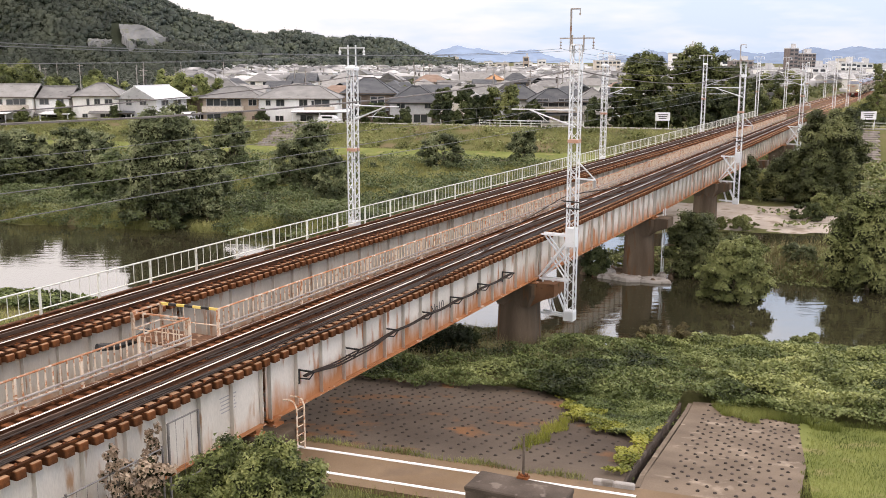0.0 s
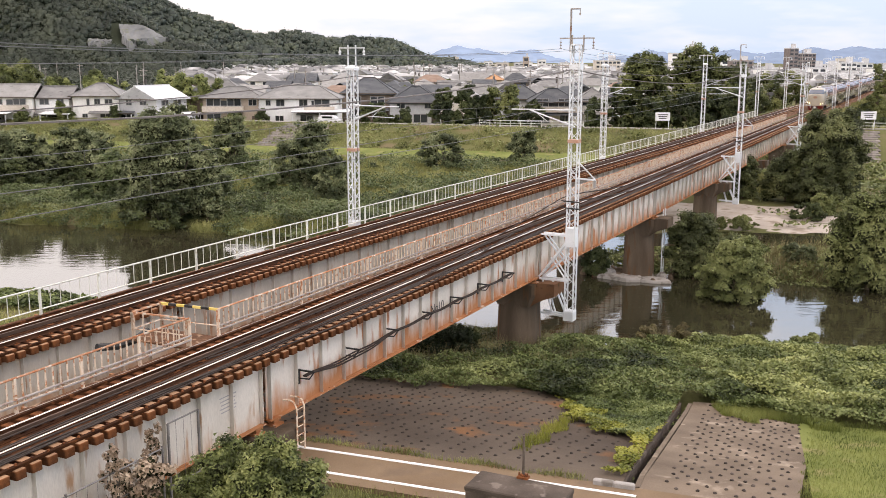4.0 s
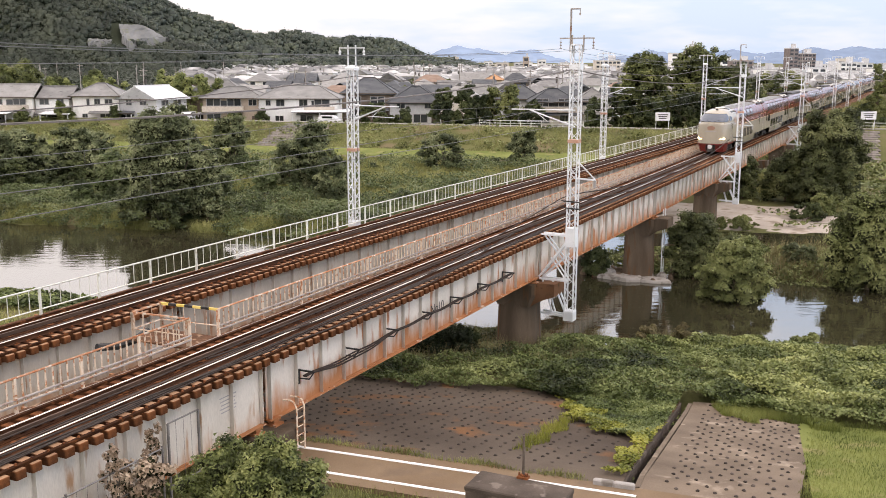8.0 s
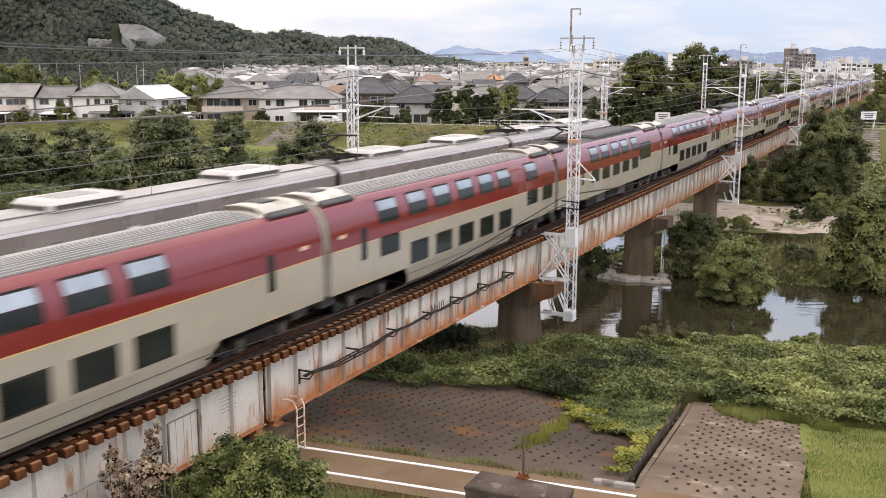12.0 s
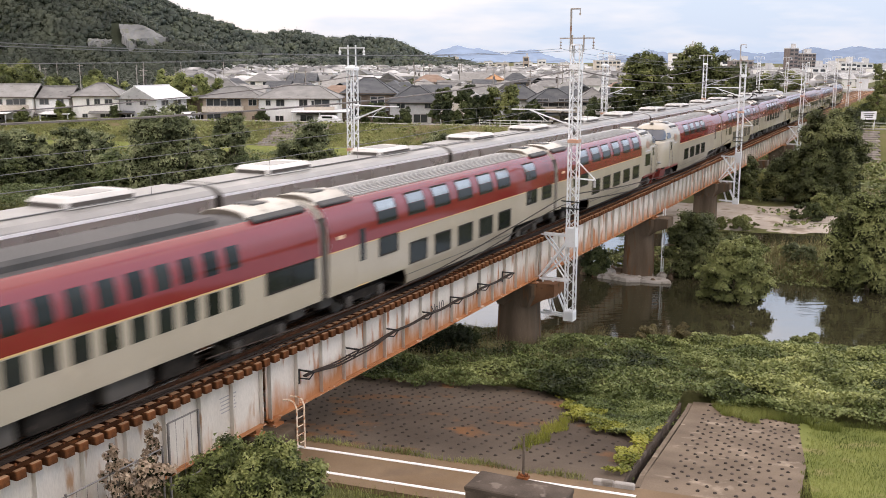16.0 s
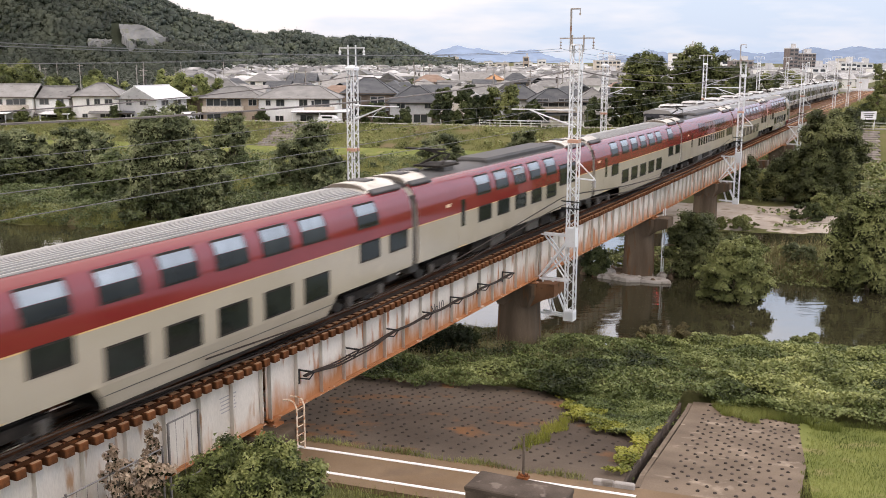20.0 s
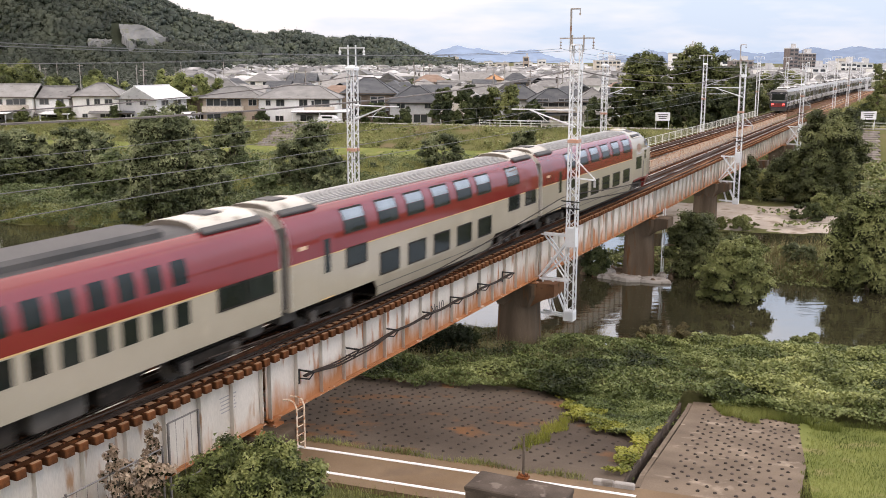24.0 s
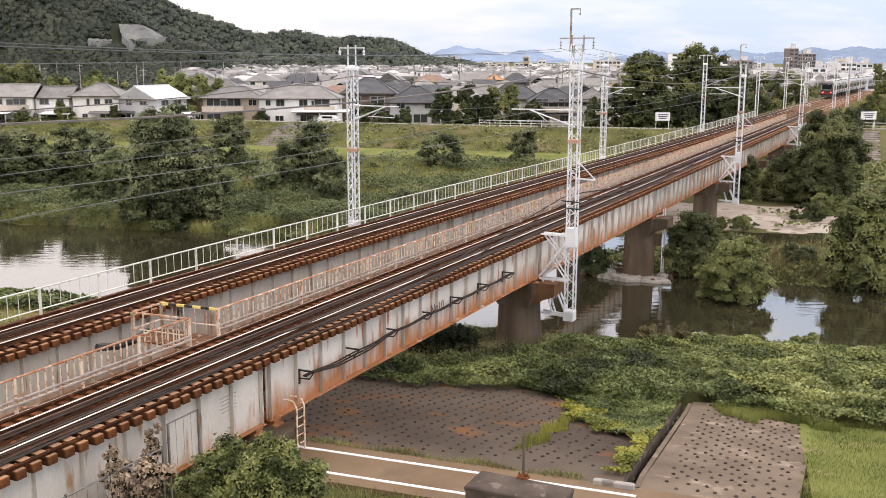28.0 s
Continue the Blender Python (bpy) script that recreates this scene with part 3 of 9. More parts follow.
def bridge_pier(track, s, foot):
    """Oval concrete shaft with a flared top under the girder seats."""
    pier = thing("bridge_pier", "brown-stained oval concrete pier under the bridge girders", "bridge pier", along(track, s), "piers of the railway bridge")

    def ring(z, rx, ry, n=20):
        out = []
        for i in range(n):
            t = 2 * math.pi * i / n
            c, q = math.cos(t), math.sin(t)
            out.append((math.copysign(abs(c) ** 0.7, c) * rx, math.copysign(abs(q) ** 0.8, q) * ry, z))
        return out

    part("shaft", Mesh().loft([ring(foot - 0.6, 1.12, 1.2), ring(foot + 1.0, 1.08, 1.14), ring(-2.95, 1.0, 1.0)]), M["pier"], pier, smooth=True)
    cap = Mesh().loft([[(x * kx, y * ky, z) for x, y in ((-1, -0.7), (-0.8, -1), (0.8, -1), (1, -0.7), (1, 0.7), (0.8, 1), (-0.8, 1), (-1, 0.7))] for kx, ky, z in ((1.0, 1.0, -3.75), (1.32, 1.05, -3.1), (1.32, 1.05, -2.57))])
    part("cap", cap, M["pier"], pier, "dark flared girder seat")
    if track is NEAR:
        part("corbel", Mesh().loft([[(x, -0.85, z), (x, 0.85, z), (x, 0.85, z2), (x, -0.85, z2)] for x, z, z2 in ((0.9, -3.75, -2.62), (1.5, -3.35, -2.46), (2.2, -3.10, -2.46))]), M["corbel"] if s < 40 else M["pier"], pier, "brown bracket seat for the mast")
    if track is NEAR and 50 < s < 60:
        rp = random.Random(9)
        for cx, cy, rx, ry, top in ((-0.9, -1.5, 1.9, 1.0, 0.26), (1.3, -1.3, 1.6, 0.9, 0.20), (-2.6, -0.6, 1.1, 0.9, 0.42)):
            rim = [(cx + rx * math.cos(t) * rp.uniform(0.7, 1.2), cy + ry * math.sin(t) * rp.uniform(0.7, 1.2)) for t in np.linspace(0, 2 * math.pi, 11, endpoint=False)]
            part("footing", Mesh().loft([[(cx + (x - cx) * k, cy + (y - cy) * k, WATER_Z + z) for x, y in rim] for k, z in ((1.03, -0.5), (1.0, top - 0.12), (0.94, top))]), M["concrete"], pier, "pale broken concrete footing slab")
        for i in range(26):
            cx, cy, r = rp.uniform(-3.8, 3.2), rp.uniform(-1.9, 1.6), rp.uniform(0.15, 0.42)
            rock = [[(cx + r * k * math.cos(t) * rp.uniform(0.7, 1.2), cy + r * k * math.sin(t) * rp.uniform(0.7, 1.2), WATER_Z + 0.1 + z * r) for t in np.linspace(0, 2 * math.pi, 7, endpoint=False)] for k, z in ((1.0, -0.6), (0.95, 0.5), (0.5, 1.0))]
            part("rubble_stone", Mesh().loft(rock), M["pier"] if i % 3 else M["concrete"], pier)
        lad = part("ladder", Mesh().tube((1.5, 1.3, foot + 0.2), (1.5, 1.3, -2.0), 0.05, 6).tube((1.5, 0.7, foot + 0.2), (1.5, 0.7, -2.0), 0.05, 6), M["galv"], pier, "pale steel ladder")
        for i in range(5):
            part("rung", Mesh().tube((1.5, 0.7, foot + 0.6 + i * 0.8), (1.5, 1.3, foot + 0.6 + i * 0.8), 0.035, 6), M["galv"], lad)
    return pier


def wall_pier(track, s, foot):
    """The first pier on the bank: a brown rectangular wall."""
    pier = thing("bridge_pier", "brown rectangular concrete pier beside the path", "bridge pier", along(track, s), "piers of the railway bridge")
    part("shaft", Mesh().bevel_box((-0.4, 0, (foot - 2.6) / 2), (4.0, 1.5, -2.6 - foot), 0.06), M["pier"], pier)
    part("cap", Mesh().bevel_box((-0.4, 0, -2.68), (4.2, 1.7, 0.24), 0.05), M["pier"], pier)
    return pier


for track, who in ((NEAR, "outer"), (FAR, "inner")):
    for k, (s0, s1) in enumerate(zip(PIERS, PIERS[1:])):
        clean = k == 0
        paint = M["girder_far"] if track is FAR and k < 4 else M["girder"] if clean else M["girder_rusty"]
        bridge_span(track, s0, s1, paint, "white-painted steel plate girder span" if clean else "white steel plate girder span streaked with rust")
    for s in PIERS[1:-1]:
        p = on(track, s)
        if s > 20:
            bridge_pier(track, s, float(land(p.x, p.y)) - 0.2)
        else:
            wall_pier(track, s, float(land(p.x, p.y)) - 0.3)
    for s in (PIERS[0] - 0.9, PIERS[-1] + 0.9):
        ab = thing("bridge_abutment", "grey concrete abutment at the end of the bridge", "abutment", along(track, s))
        part("wall", Mesh().box((0, 0, -4.2), (5.0, 1.7, 3.3)), M["concrete"], ab)
        part("seat", Mesh().box((0, -0.5 if s < 0 else 0.5, -1.45), (5.0, 0.7, 2.2)), M["concrete"], ab)

# rails, guard rails and sleepers
RAIL_S = [-360, -200, -100, -40, -12] + [i * 6.0 for i in range(0, 56)] + [400, 500, 640]


def rail_run(track, o, z0, z1, w, stations):
    m = Mesh()
    rings = []
    for s in stations:
        rings.append([tuple(on(track, s, o + dx, z)) for dx, z in ((-w / 2, z0), (w / 2, z0), (w / 2, z1), (-w / 2, z1))])
    return m.loft(rings)


def rail_profile(track, o, stations):
    """Foot, web and head of a rail."""
    rings = []
    for s in stations:
        rings.append([tuple(on(track, s, o + dx, z)) for dx, z in ((-0.064, -0.153), (0.064, -0.153), (0.064, -0.135), (0.009, -0.12), (0.009, -0.045), (0.034, -0.035), (0.034, -0.006), (-0.034, -0.006), (-0.034, -0.035), (-0.009, -0.045), (-0.009, -0.12), (-0.064, -0.135))])
    return Mesh().loft(rings)


SLEEPER_MESH = Mesh().bevel_box((0, 0, -0.265), (2.84, 0.29, 0.215), 0.02).data("sleeper")
for track, label in ((NEAR, "outer bridge track with worn rails on rust-brown timber sleepers"), (FAR, "inner bridge track with worn rails on rust-brown timber sleepers")):
    tr = thing("railway_track", label, "railway track")
    for o in (-0.566, 0.566):
        r = part("rail", rail_profile(track, o, RAIL_S), M["rail_side"], tr, "rusty rail with a polished head")
        part("rail_head", rail_run(track, o, -0.006, 0.0, 0.066, RAIL_S), M["rail_top"], r, "polished rail head")
    for o in (-0.36, 0.36):
        part("guard_rail", rail_run(track, o, -0.15, -0.03, 0.06, RAIL_S[4:34]), M["guard_rail"], tr, "worn steel guard rail")
    for o in (-1.25, 1.25):
        part("tie_timber", rail_run(track, o, -0.158, -0.09, 0.11, RAIL_S[4:34]), M["ballast_brown"], tr, "dark timber bar over the sleeper ends")
    start = -11.7
    rest = Mesh()
    i = 0
    while start + i * SLEEPER < 330:
        s = start + i * SLEEPER
        at = along(track, s) @ pose(0.02 * math.sin(i * 7.3), 0.01 * math.sin(i * 3.1), 0.006 * math.sin(i * 5.7), 0, 0, 0.7 * math.sin(i * 2.3))
        if -1.5 < s < 128 and i < 320:
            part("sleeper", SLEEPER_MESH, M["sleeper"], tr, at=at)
        else:
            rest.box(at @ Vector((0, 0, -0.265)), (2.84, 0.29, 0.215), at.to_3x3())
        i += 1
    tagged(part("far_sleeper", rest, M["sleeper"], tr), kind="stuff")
    plates = Mesh()
    for k in range(0, int(140 / SLEEPER)):
        at = along(track, start + k * SLEEPER)
        for o in (-0.566, 0.566):
            plates.box(at @ Vector((o, 0, -0.150)), (0.30, 0.17, 0.018), at.to_3x3())
            plates.box(at @ Vector((o + 0.11, 0, -0.125)), (0.04, 0.05, 0.05), at.to_3x3())
            plates.box(at @ Vector((o - 0.11, 0, -0.125)), (0.04, 0.05, 0.05), at.to_3x3())
        plates.box(at @ Vector((1.25, 0, -0.075)), (0.05, 0.05, 0.06), at.to_3x3())
    tagged(part("rail_fastening", plates, M["rust"], tr), kind="stuff")
    for o in (-0.16, 0.0, 0.16):
        stations = RAIL_S[4:34]
        boards = Mesh().loft([[tuple(on(track, s, o + dx, z)) for dx, z in ((-0.06, -0.155), (0.06, -0.155), (0.06, -0.13), (-0.06, -0.13))] for s in stations])
        part("centre_board", boards, M["ballast_brown"], tr, "dark board between the rails")
    bed = Mesh()
    for s0, s1 in ((-420, -13.0), (149.0, 760)):
        st = [s0 + (s1 - s0) * k / 24 for k in range(25)]
        bed.loft([[tuple(on(track, s, o, z)) for o, z in ((-2.6, -0.75), (2.6, -0.75), (1.7, -0.22), (-1.7, -0.22))] for s in st])
    part("ballast", bed, M["deck_plate"], tr, "brown stone ballast")


def along_line(track, s0, s1, o, z, step=6.0):
    n = max(1, round((s1 - s0) / step))
    return [on(track, s0 + (s1 - s0) * i / n, o, z) for i in range(n + 1)]


def walkway(track, s0, s1, o0, o1, name, label):
    w = thing(name, label, "walkway")
    n = round((s1 - s0) / 3.0)
    lo, hi = min(o0, o1), max(o0, o1)
    for i in range(n):
        m, length = chord(track, s0 + (s1 - s0) * i / n, s0 + (s1 - s0) * (i + 1) / n, (lo + hi) / 2, -0.36)
        part("deck_panel", Mesh().box((0, 0, 0), (hi - lo, length - 0.02, 0.04)), M["deck_plate"], w, at=m)
        part("bracket", Mesh().beam((0, -length / 2, -0.08), (0, -length / 2, -0.081), 0.06, 0.06).box((0, -length / 2 + 0.1, -0.07), (hi - lo + 0.5, 0.08, 0.1)), M["girder_edge"], w, at=m)
    return w


def railing(track, s0, s1, o, foot, top, post_gap, bars, paint, name, label, rails=(), bar_r=0.017, top_paint=None):
    """Posts, pickets and rails; the first stretch is in pieces, the far rest joined."""
    f = thing(name, label, "railing")
    n = max(1, round((s1 - s0) / post_gap))
    h = top - foot
    post = Mesh().box((0, 0, h / 2), (0.075, 0.075, h)).data("post")
    bar = Mesh().tube((0, 0, 0.22), (0, 0, h - 0.02), bar_r, 5).data("picket")
    rest = Mesh()
    for i in range(n + 1):
        s = s0 + (s1 - s0) * i / n
        part("post", post, paint, f, at=along(track, s, o, foot))
        if i < n:
            for j in range(1, bars + 1):
                at = along(track, s + (s1 - s0) / n * j / (bars + 1), o, foot)
                if i * bars < 280:
                    part("picket", bar, paint, f, at=at)
                else:
                    rest.tube(at @ Vector((0, 0, 0.22)), at @ Vector((0, 0, h - 0.02)), bar_r, 4)
    if rest.v:
        tagged(part("far_picket", rest, paint, f), kind="stuff")
    part("top_rail", Mesh().line(along_line(track, s0, s1, o, top), 0.032, 8), top_paint or paint, f)
    part("lower_rail", Mesh().line(along_line(track, s0, s1, o, foot + 0.22), 0.025, 6), paint, f)
    for r in rails:
        part("mid_rail", Mesh().line(along_line(track, s0, s1, o + 0.05, r), 0.03, 6), M["pipe"], f, "grey conduit pipe")
    return f


walkway(FAR, -11.5, 148, -1.52, -2.2, "walkway", "narrow walkway plates beside the inner track")
railing(FAR, 3.8, 148.5, -2.05, -0.34, 0.64, 2.78, 5, M["fence_white"], "walkway_railing", "pale painted steel railing along the inner walkway", bar_r=0.014)
walkway(NEAR, 11.5, 148, -1.52, -2.05, "walkway", "rusty walkway plates between the two tracks")
railing(NEAR, 11.76, 148, -1.92, -0.34, 0.56, 2.4, 8, M["walk_rail"], "walkway_railing", "cream railing turning orange with rust between the tracks", (0.02, -0.12), bar_r=0.026, top_paint=M["rust_light"])
walkway(NEAR, -11.5, 10.3, -1.52, -2.05, "walkway", "rusty walkway plates between the two tracks")
railing(NEAR, -3.0, 10.38, -1.95, -0.34, 0.58, 2.2, 8, M["walk_rail"], "walkway_railing", "cream railing turning orange with rust between the tracks", (0.02, -0.12), bar_r=0.026, top_paint=M["rust_light"])


# refuge platform between the tracks, with a warning-striped gate
refuge = thing("refuge_platform", "small steel refuge platform with yellow and black striped rails", "platform", along(NEAR, 10.3))
part("deck", Mesh().box((-3.1, 0.65, -0.38), (2.3, 1.5, 0.05)), M["deck_plate"], refuge)


def guard(pts, parent, name, striped=False):
    """Railing panel through corner points at deck height."""
    g = Mesh()
    for p in pts:
        g.box((p[0], p[1], 0.1), (0.08, 0.08, 0.9))
    for p, q in zip(pts, pts[1:]):
        p, q = Vector((*p, 0)), Vector((*q, 0))
        k = max(2, round((q - p).length / 0.42))
        for i in range(1, k):
            c = p.lerp(q, i / k)
            g.tube((c.x, c.y, -0.33), (c.x, c.y, 0.52), 0.014, 5)
        g.tube(p + Vector((0, 0, 0.0)), q + Vector((0, 0, 0.0)), 0.022, 6)
    ob = part(name, g, M["walk_rail"], parent)
    top, dark = Mesh(), Mesh()
    for p, q in zip(pts, pts[1:]):
        p, q = Vector((*p, 0.55)), Vector((*q, 0.55))
        if not striped:
            top.beam(p, q, 0.05, 0.05)
            continue
        k = max(2, round((q - p).length / 0.34))
        for i in range(k):
            (dark if i % 2 else top).beam(p.lerp(q, i / k), p.lerp(q, (i + 1) / k), 0.06, 0.08)
    part("striped_rail" if striped else "hand_rail", top, M["yellow"] if striped else M["rust_light"], ob)
    if striped:
        part("black_stripes", dark, M["black"], ob)


guard([(-4.17, 1.27), (-1.94, 1.46)], refuge, "guard_panel", True)
guard([(-4.15, -0.06), (-2.05, 0.08)], refuge, "guard_panel", False)
guard([(-4.17, -0.06), (-4.17, 1.27)], refuge, "guard_panel", False)
part("drum", Mesh().line([(-4.95, -0.9, -0.52), (-4.75, -0.2, -0.62), (-4.7, 0.6, -0.6), (-4.85, 1.3, -0.5)], 0.13, 9), M["black"], refuge, "black cable bundle slung below the sleepers")


# cables and conduits beside the rails
def cable_run(track, s0, s1, o, z, r, wob, name, label, material, seed):
    rng = random.Random(seed)
    pts, n = [], round((s1 - s0) / 1.5)
    drift = 0.0
    for i in range(n + 1):
        drift = drift * 0.8 + rng.uniform(-wob, wob)
        pts.append(on(track, s0 + (s1 - s0) * i / n, o + drift, z + 0.01 * rng.random()))
    return tagged(part(name, Mesh().line(pts, r, 5), material), label, "cable")


for k, (o, z) in enumerate(((0.70, -0.11), (0.76, -0.11), (0.82, -0.11), (0.88, -0.12), (0.30, -0.08), (0.20, -0.09), (-0.22, -0.09))):
    cable_run(NEAR, -10, 70 if k < 4 else 95, o, z, 0.022, 0.03, "cable", "black cable lying on the sleepers beside the rail", M["cable"], k)
for k, o in enumerate((-1.58, -1.68)):
    cable_run(NEAR, -10, 125, o, -0.28, 0.035, 0.006, "conduit", "grey rusty conduit along the walkway", M["pipe"], 20 + k)

# cable brackets and the sagging cable on the white side of one span
stands = [12.1 + 2.78 * i for i in range(7)]
for s in stands:
    b = thing("cable_bracket", "black steel bracket holding a cable on the girder side", "bracket", along(NEAR, s, 0.95, -1.25), "cable brackets on the girder")
    part("arm", Mesh().beam((0.0, 0, 0.06), (0.62, 0.02, 0.06), 0.05, 0.05), M["black"], b)
    part("lower_arm", Mesh().beam((0.0, 0, -0.22), (0.40, 0.02, -0.20), 0.04, 0.04), M["black"], b)
    part("brace", Mesh().beam((0.40, 0.02, -0.20), (0.58, 0.02, 0.04), 0.035, 0.035), M["black"], b)
    part("foot", Mesh().box((0.02, 0, -0.16), (0.03, 0.09, 0.5)), M["black"], b)
for k in range(3):
    pts = []
    for i in range(61):
        s = 12.0 + 17.2 * i / 60
        near = (s - 12.3) / 2.75
        sag = 0.05 * math.sin(math.pi * (near % 1.0)) ** 2 + 0.24 * math.sin(math.pi * min(1, max(0, (s - 12.0) / 6.0))) ** 2 * (0.25 + 0.3 * k)
        pts.append(on(NEAR, s, 1.20 + 0.05 * k, -1.32 - sag))
    tagged(part("cable", Mesh().line(pts, 0.03, 6), M["cable"]), "sagging black cable along the girder side", "cable")


# ladder at the first pier
ladder = thing("pier_ladder", "cream steel ladder with hooped top beside the pier", "ladder", along(NEAR, 11.0, 1.75))
for x in (-0.2, 0.2):
    part("stile", Mesh().line([(0, x, -3.6), (0, x, -1.95), (-0.08, x, -1.78), (-0.22, x, -1.72), (-0.5, x, -1.75)], 0.028, 6), M["walk_rail"], ladder)
for i in range(6):
    part("rung", Mesh().tube((0, -0.2, -3.4 + i * 0.28), (0, 0.2, -3.4 + i * 0.28), 0.016, 5), M["walk_rail"], ladder)

# painted span number on the girder side
num = bpy.data.curves.new("span_number", "FONT")
num.body, num.size, num.extrude = "No10", 0.52, 0.002
num.align_x, num.align_y = "CENTER", "CENTER"
num.materials.append(M["black"])
tx = new("span_number", num)
tx.matrix_basis = along(NEAR, 21.75, 1.09, -1.30) @ pose(0, 0, 0, 90, 0, 90)
tagged(tx, "black painted span number on the white girder", "lettering")
notice = thing("sign_plate", "small framed notice of faded lines on the inner girder", "notice", along(FAR, 4.3, 0.94, -1.2))
part("panel", Mesh().box((0.0, 0, 0), (0.012, 0.95, 0.62)), M["girder"], notice)
for k in range(4):
    part("text_bar", Mesh().box((0.009, 0, 0.2 - 0.13 * k), (0.006, 0.75 - 0.08 * (k % 2), 0.04)), M["box_ink"], notice)
for k in range(5):
    bar_ob = part("notice_bar", Mesh().box((0, 0, 0), (0.006, 0.75 - 0.06 * (k % 3), 0.035)), M["box_ink"], at=along(NEAR, 8.55, 0.94, -0.95 - 0.11 * k))
    tagged(bar_ob, "faded line of painted notice on the girder", "lettering")

# slack cables that rise from the sleepers to the tall mast and sag on beyond it
for k, route in enumerate((((-14.0, 1.55, 0.45), (2.6, 1.6, 0.44), (9.0, 1.6, 0.20), (13.5, 1.6, 0.0), (17.3, 1.6, 0.05), (21.0, 1.6, 0.12), (26.6, 1.65, 0.63), (31.4, 1.85, 1.15), (34.0, 2.2, 1.5), (43.8, 2.2, 0.80), (58.2, 2.2, 0.24), (70.3, 2.2, 0.39), (79.0, 2.3, 0.82)), ((7.0, 1.5, 0.65), (13.5, 1.6, 0.40), (17.3, 1.6, 0.42), (21.0, 1.6, 0.50), (28.0, 1.7, 1.08), (32.2, 1.9, 1.55), (34.0, 2.2, 1.9), (43.7, 2.2, 1.18), (58.0, 2.2, 0.66), (70.0, 2.2, 1.0), (79.6, 2.3, 1.9)))):
    for d in (0.0, 0.07):
        way = [on(NEAR, s, o + d, z + 0.5 * d) for s, o, z in route]
        fine = []
        for i, p in enumerate(way[:-1]):
            fine += [p.lerp(way[i + 1], u / 4) for u in range(4)]
        for _ in range(2):
            fine = [fine[0]] + [(fine[i - 1] + fine[i] * 2 + fine[i + 1]) / 4 for i in range(1, len(fine) - 1)] + [fine[-1]]
        tagged(part("cable", Mesh().line(fine, 0.022, 6), M["cable"]), "slack dark cable hung from the tall mast", "cable")
# ---------------------------------------------------------------- trains
M["cream"] = shader("cream_coach_paint", (0.385, 0.342, 0.270), (0.42, 0.374, 0.298), 0.16, 0, 0.5, 60, 0.0, (0.44, 0.385, 0.30), 0.3, vary=0.0, spec=0.6)
M["red"] = shader("red_coach_paint", (0.190, 0.018, 0.019), (0.218, 0.024, 0.025), 0.10, 0, 0.5, 60, 0.0, vary=0.0, spec=0.85)
M["skirt_red"] = shader("red_skirt_paint", (0.17, 0.020, 0.016), (0.22, 0.030, 0.024), 0.4, 0, 1.0, 40, 0.0, (0.16, 0.04, 0.03), 0.4, vary=0.0)
M["gold"] = shader("gold_line_paint", (0.62, 0.40, 0.16), (0.66, 0.44, 0.20), 0.35, vary=0.0)
M["roof_grey"] = shader("ribbed_grey_roof", (0.30, 0.295, 0.285), (0.39, 0.382, 0.368), 0.45, 0, 0.6, 20, 0.1, (0.36, 0.34, 0.31), 0.35)
# roof base coloured darker than its ribs, painting the shade between them
M["roof_gap"] = shader("painted_rib_shade", (0.10, 0.095, 0.088), (0.15, 0.143, 0.132), 0.7)
M["roof_cream"] = shader("grimy_cream_roof", (0.52, 0.485, 0.425), (0.66, 0.62, 0.555), 0.5, 0, 0.8, 20, 0.1, (0.32, 0.28, 0.23), 0.36)
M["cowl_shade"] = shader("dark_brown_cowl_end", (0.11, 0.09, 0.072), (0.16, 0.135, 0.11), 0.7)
M["roof_dark"] = shader("dark_roof_panels", (0.045, 0.045, 0.045), (0.085, 0.08, 0.078), 0.6, 0, 0.8, 20, 0.1)
M["under"] = shader("grimy_underframe", (0.016, 0.014, 0.013), (0.040, 0.034, 0.029), 0.8, 0, 2.0, 30, 0.2, (0.075, 0.06, 0.048), 0.3)
M["box_grey"] = shader("underfloor_box_grey", (0.060, 0.054, 0.048), (0.105, 0.095, 0.085), 0.7, 0, 2.0, 30, 0.1, (0.09, 0.08, 0.07), 0.4)
M["wheel"] = shader("worn_wheel_steel", (0.10, 0.095, 0.09), (0.20, 0.19, 0.18), 0.4, 0.8)
M["glass_dark"] = shader("dark_coach_glass", (0.010, 0.013, 0.012), (0.022, 0.027, 0.025), 0.07, 0, 0.7, 3, 0.0, vary=0.3, spec=0.3)
# pale metal that imitates the sky's reflection on the panes' upper half
M["glass_up"] = shader("sky_reflection_glass", (0.35, 0.35, 0.345), (0.43, 0.43, 0.42), 0.12, 0.85, 0.7, 3, 0.0, vary=0.1)
M["windscreen"] = pane_shader("tinted_windscreen", (0.055, 0.066, 0.088), 0.05)
M["bellows"] = shader("grey_bellows", (0.055, 0.05, 0.045), (0.10, 0.09, 0.08), 0.8)
M["steel"] = shader("brushed_steel_body", (0.44, 0.43, 0.415), (0.54, 0.528, 0.51), 0.28, 0.68, 0.4, 60, 0.02, vary=0.0)
M["steel_roof"] = shader("pale_steel_roof", (0.30, 0.293, 0.28), (0.37, 0.362, 0.348), 0.45, 0.2, 0.5, 40, 0.02, (0.42, 0.40, 0.38), 0.3)
M["band_brown"] = shader("grey_brown_window_band", (0.070, 0.063, 0.057), (0.10, 0.09, 0.083), 0.35, vary=0.0)
M["cab_navy"] = shader("dark_cab_paint", (0.030, 0.032, 0.042), (0.045, 0.047, 0.060), 0.3, vary=0.0)
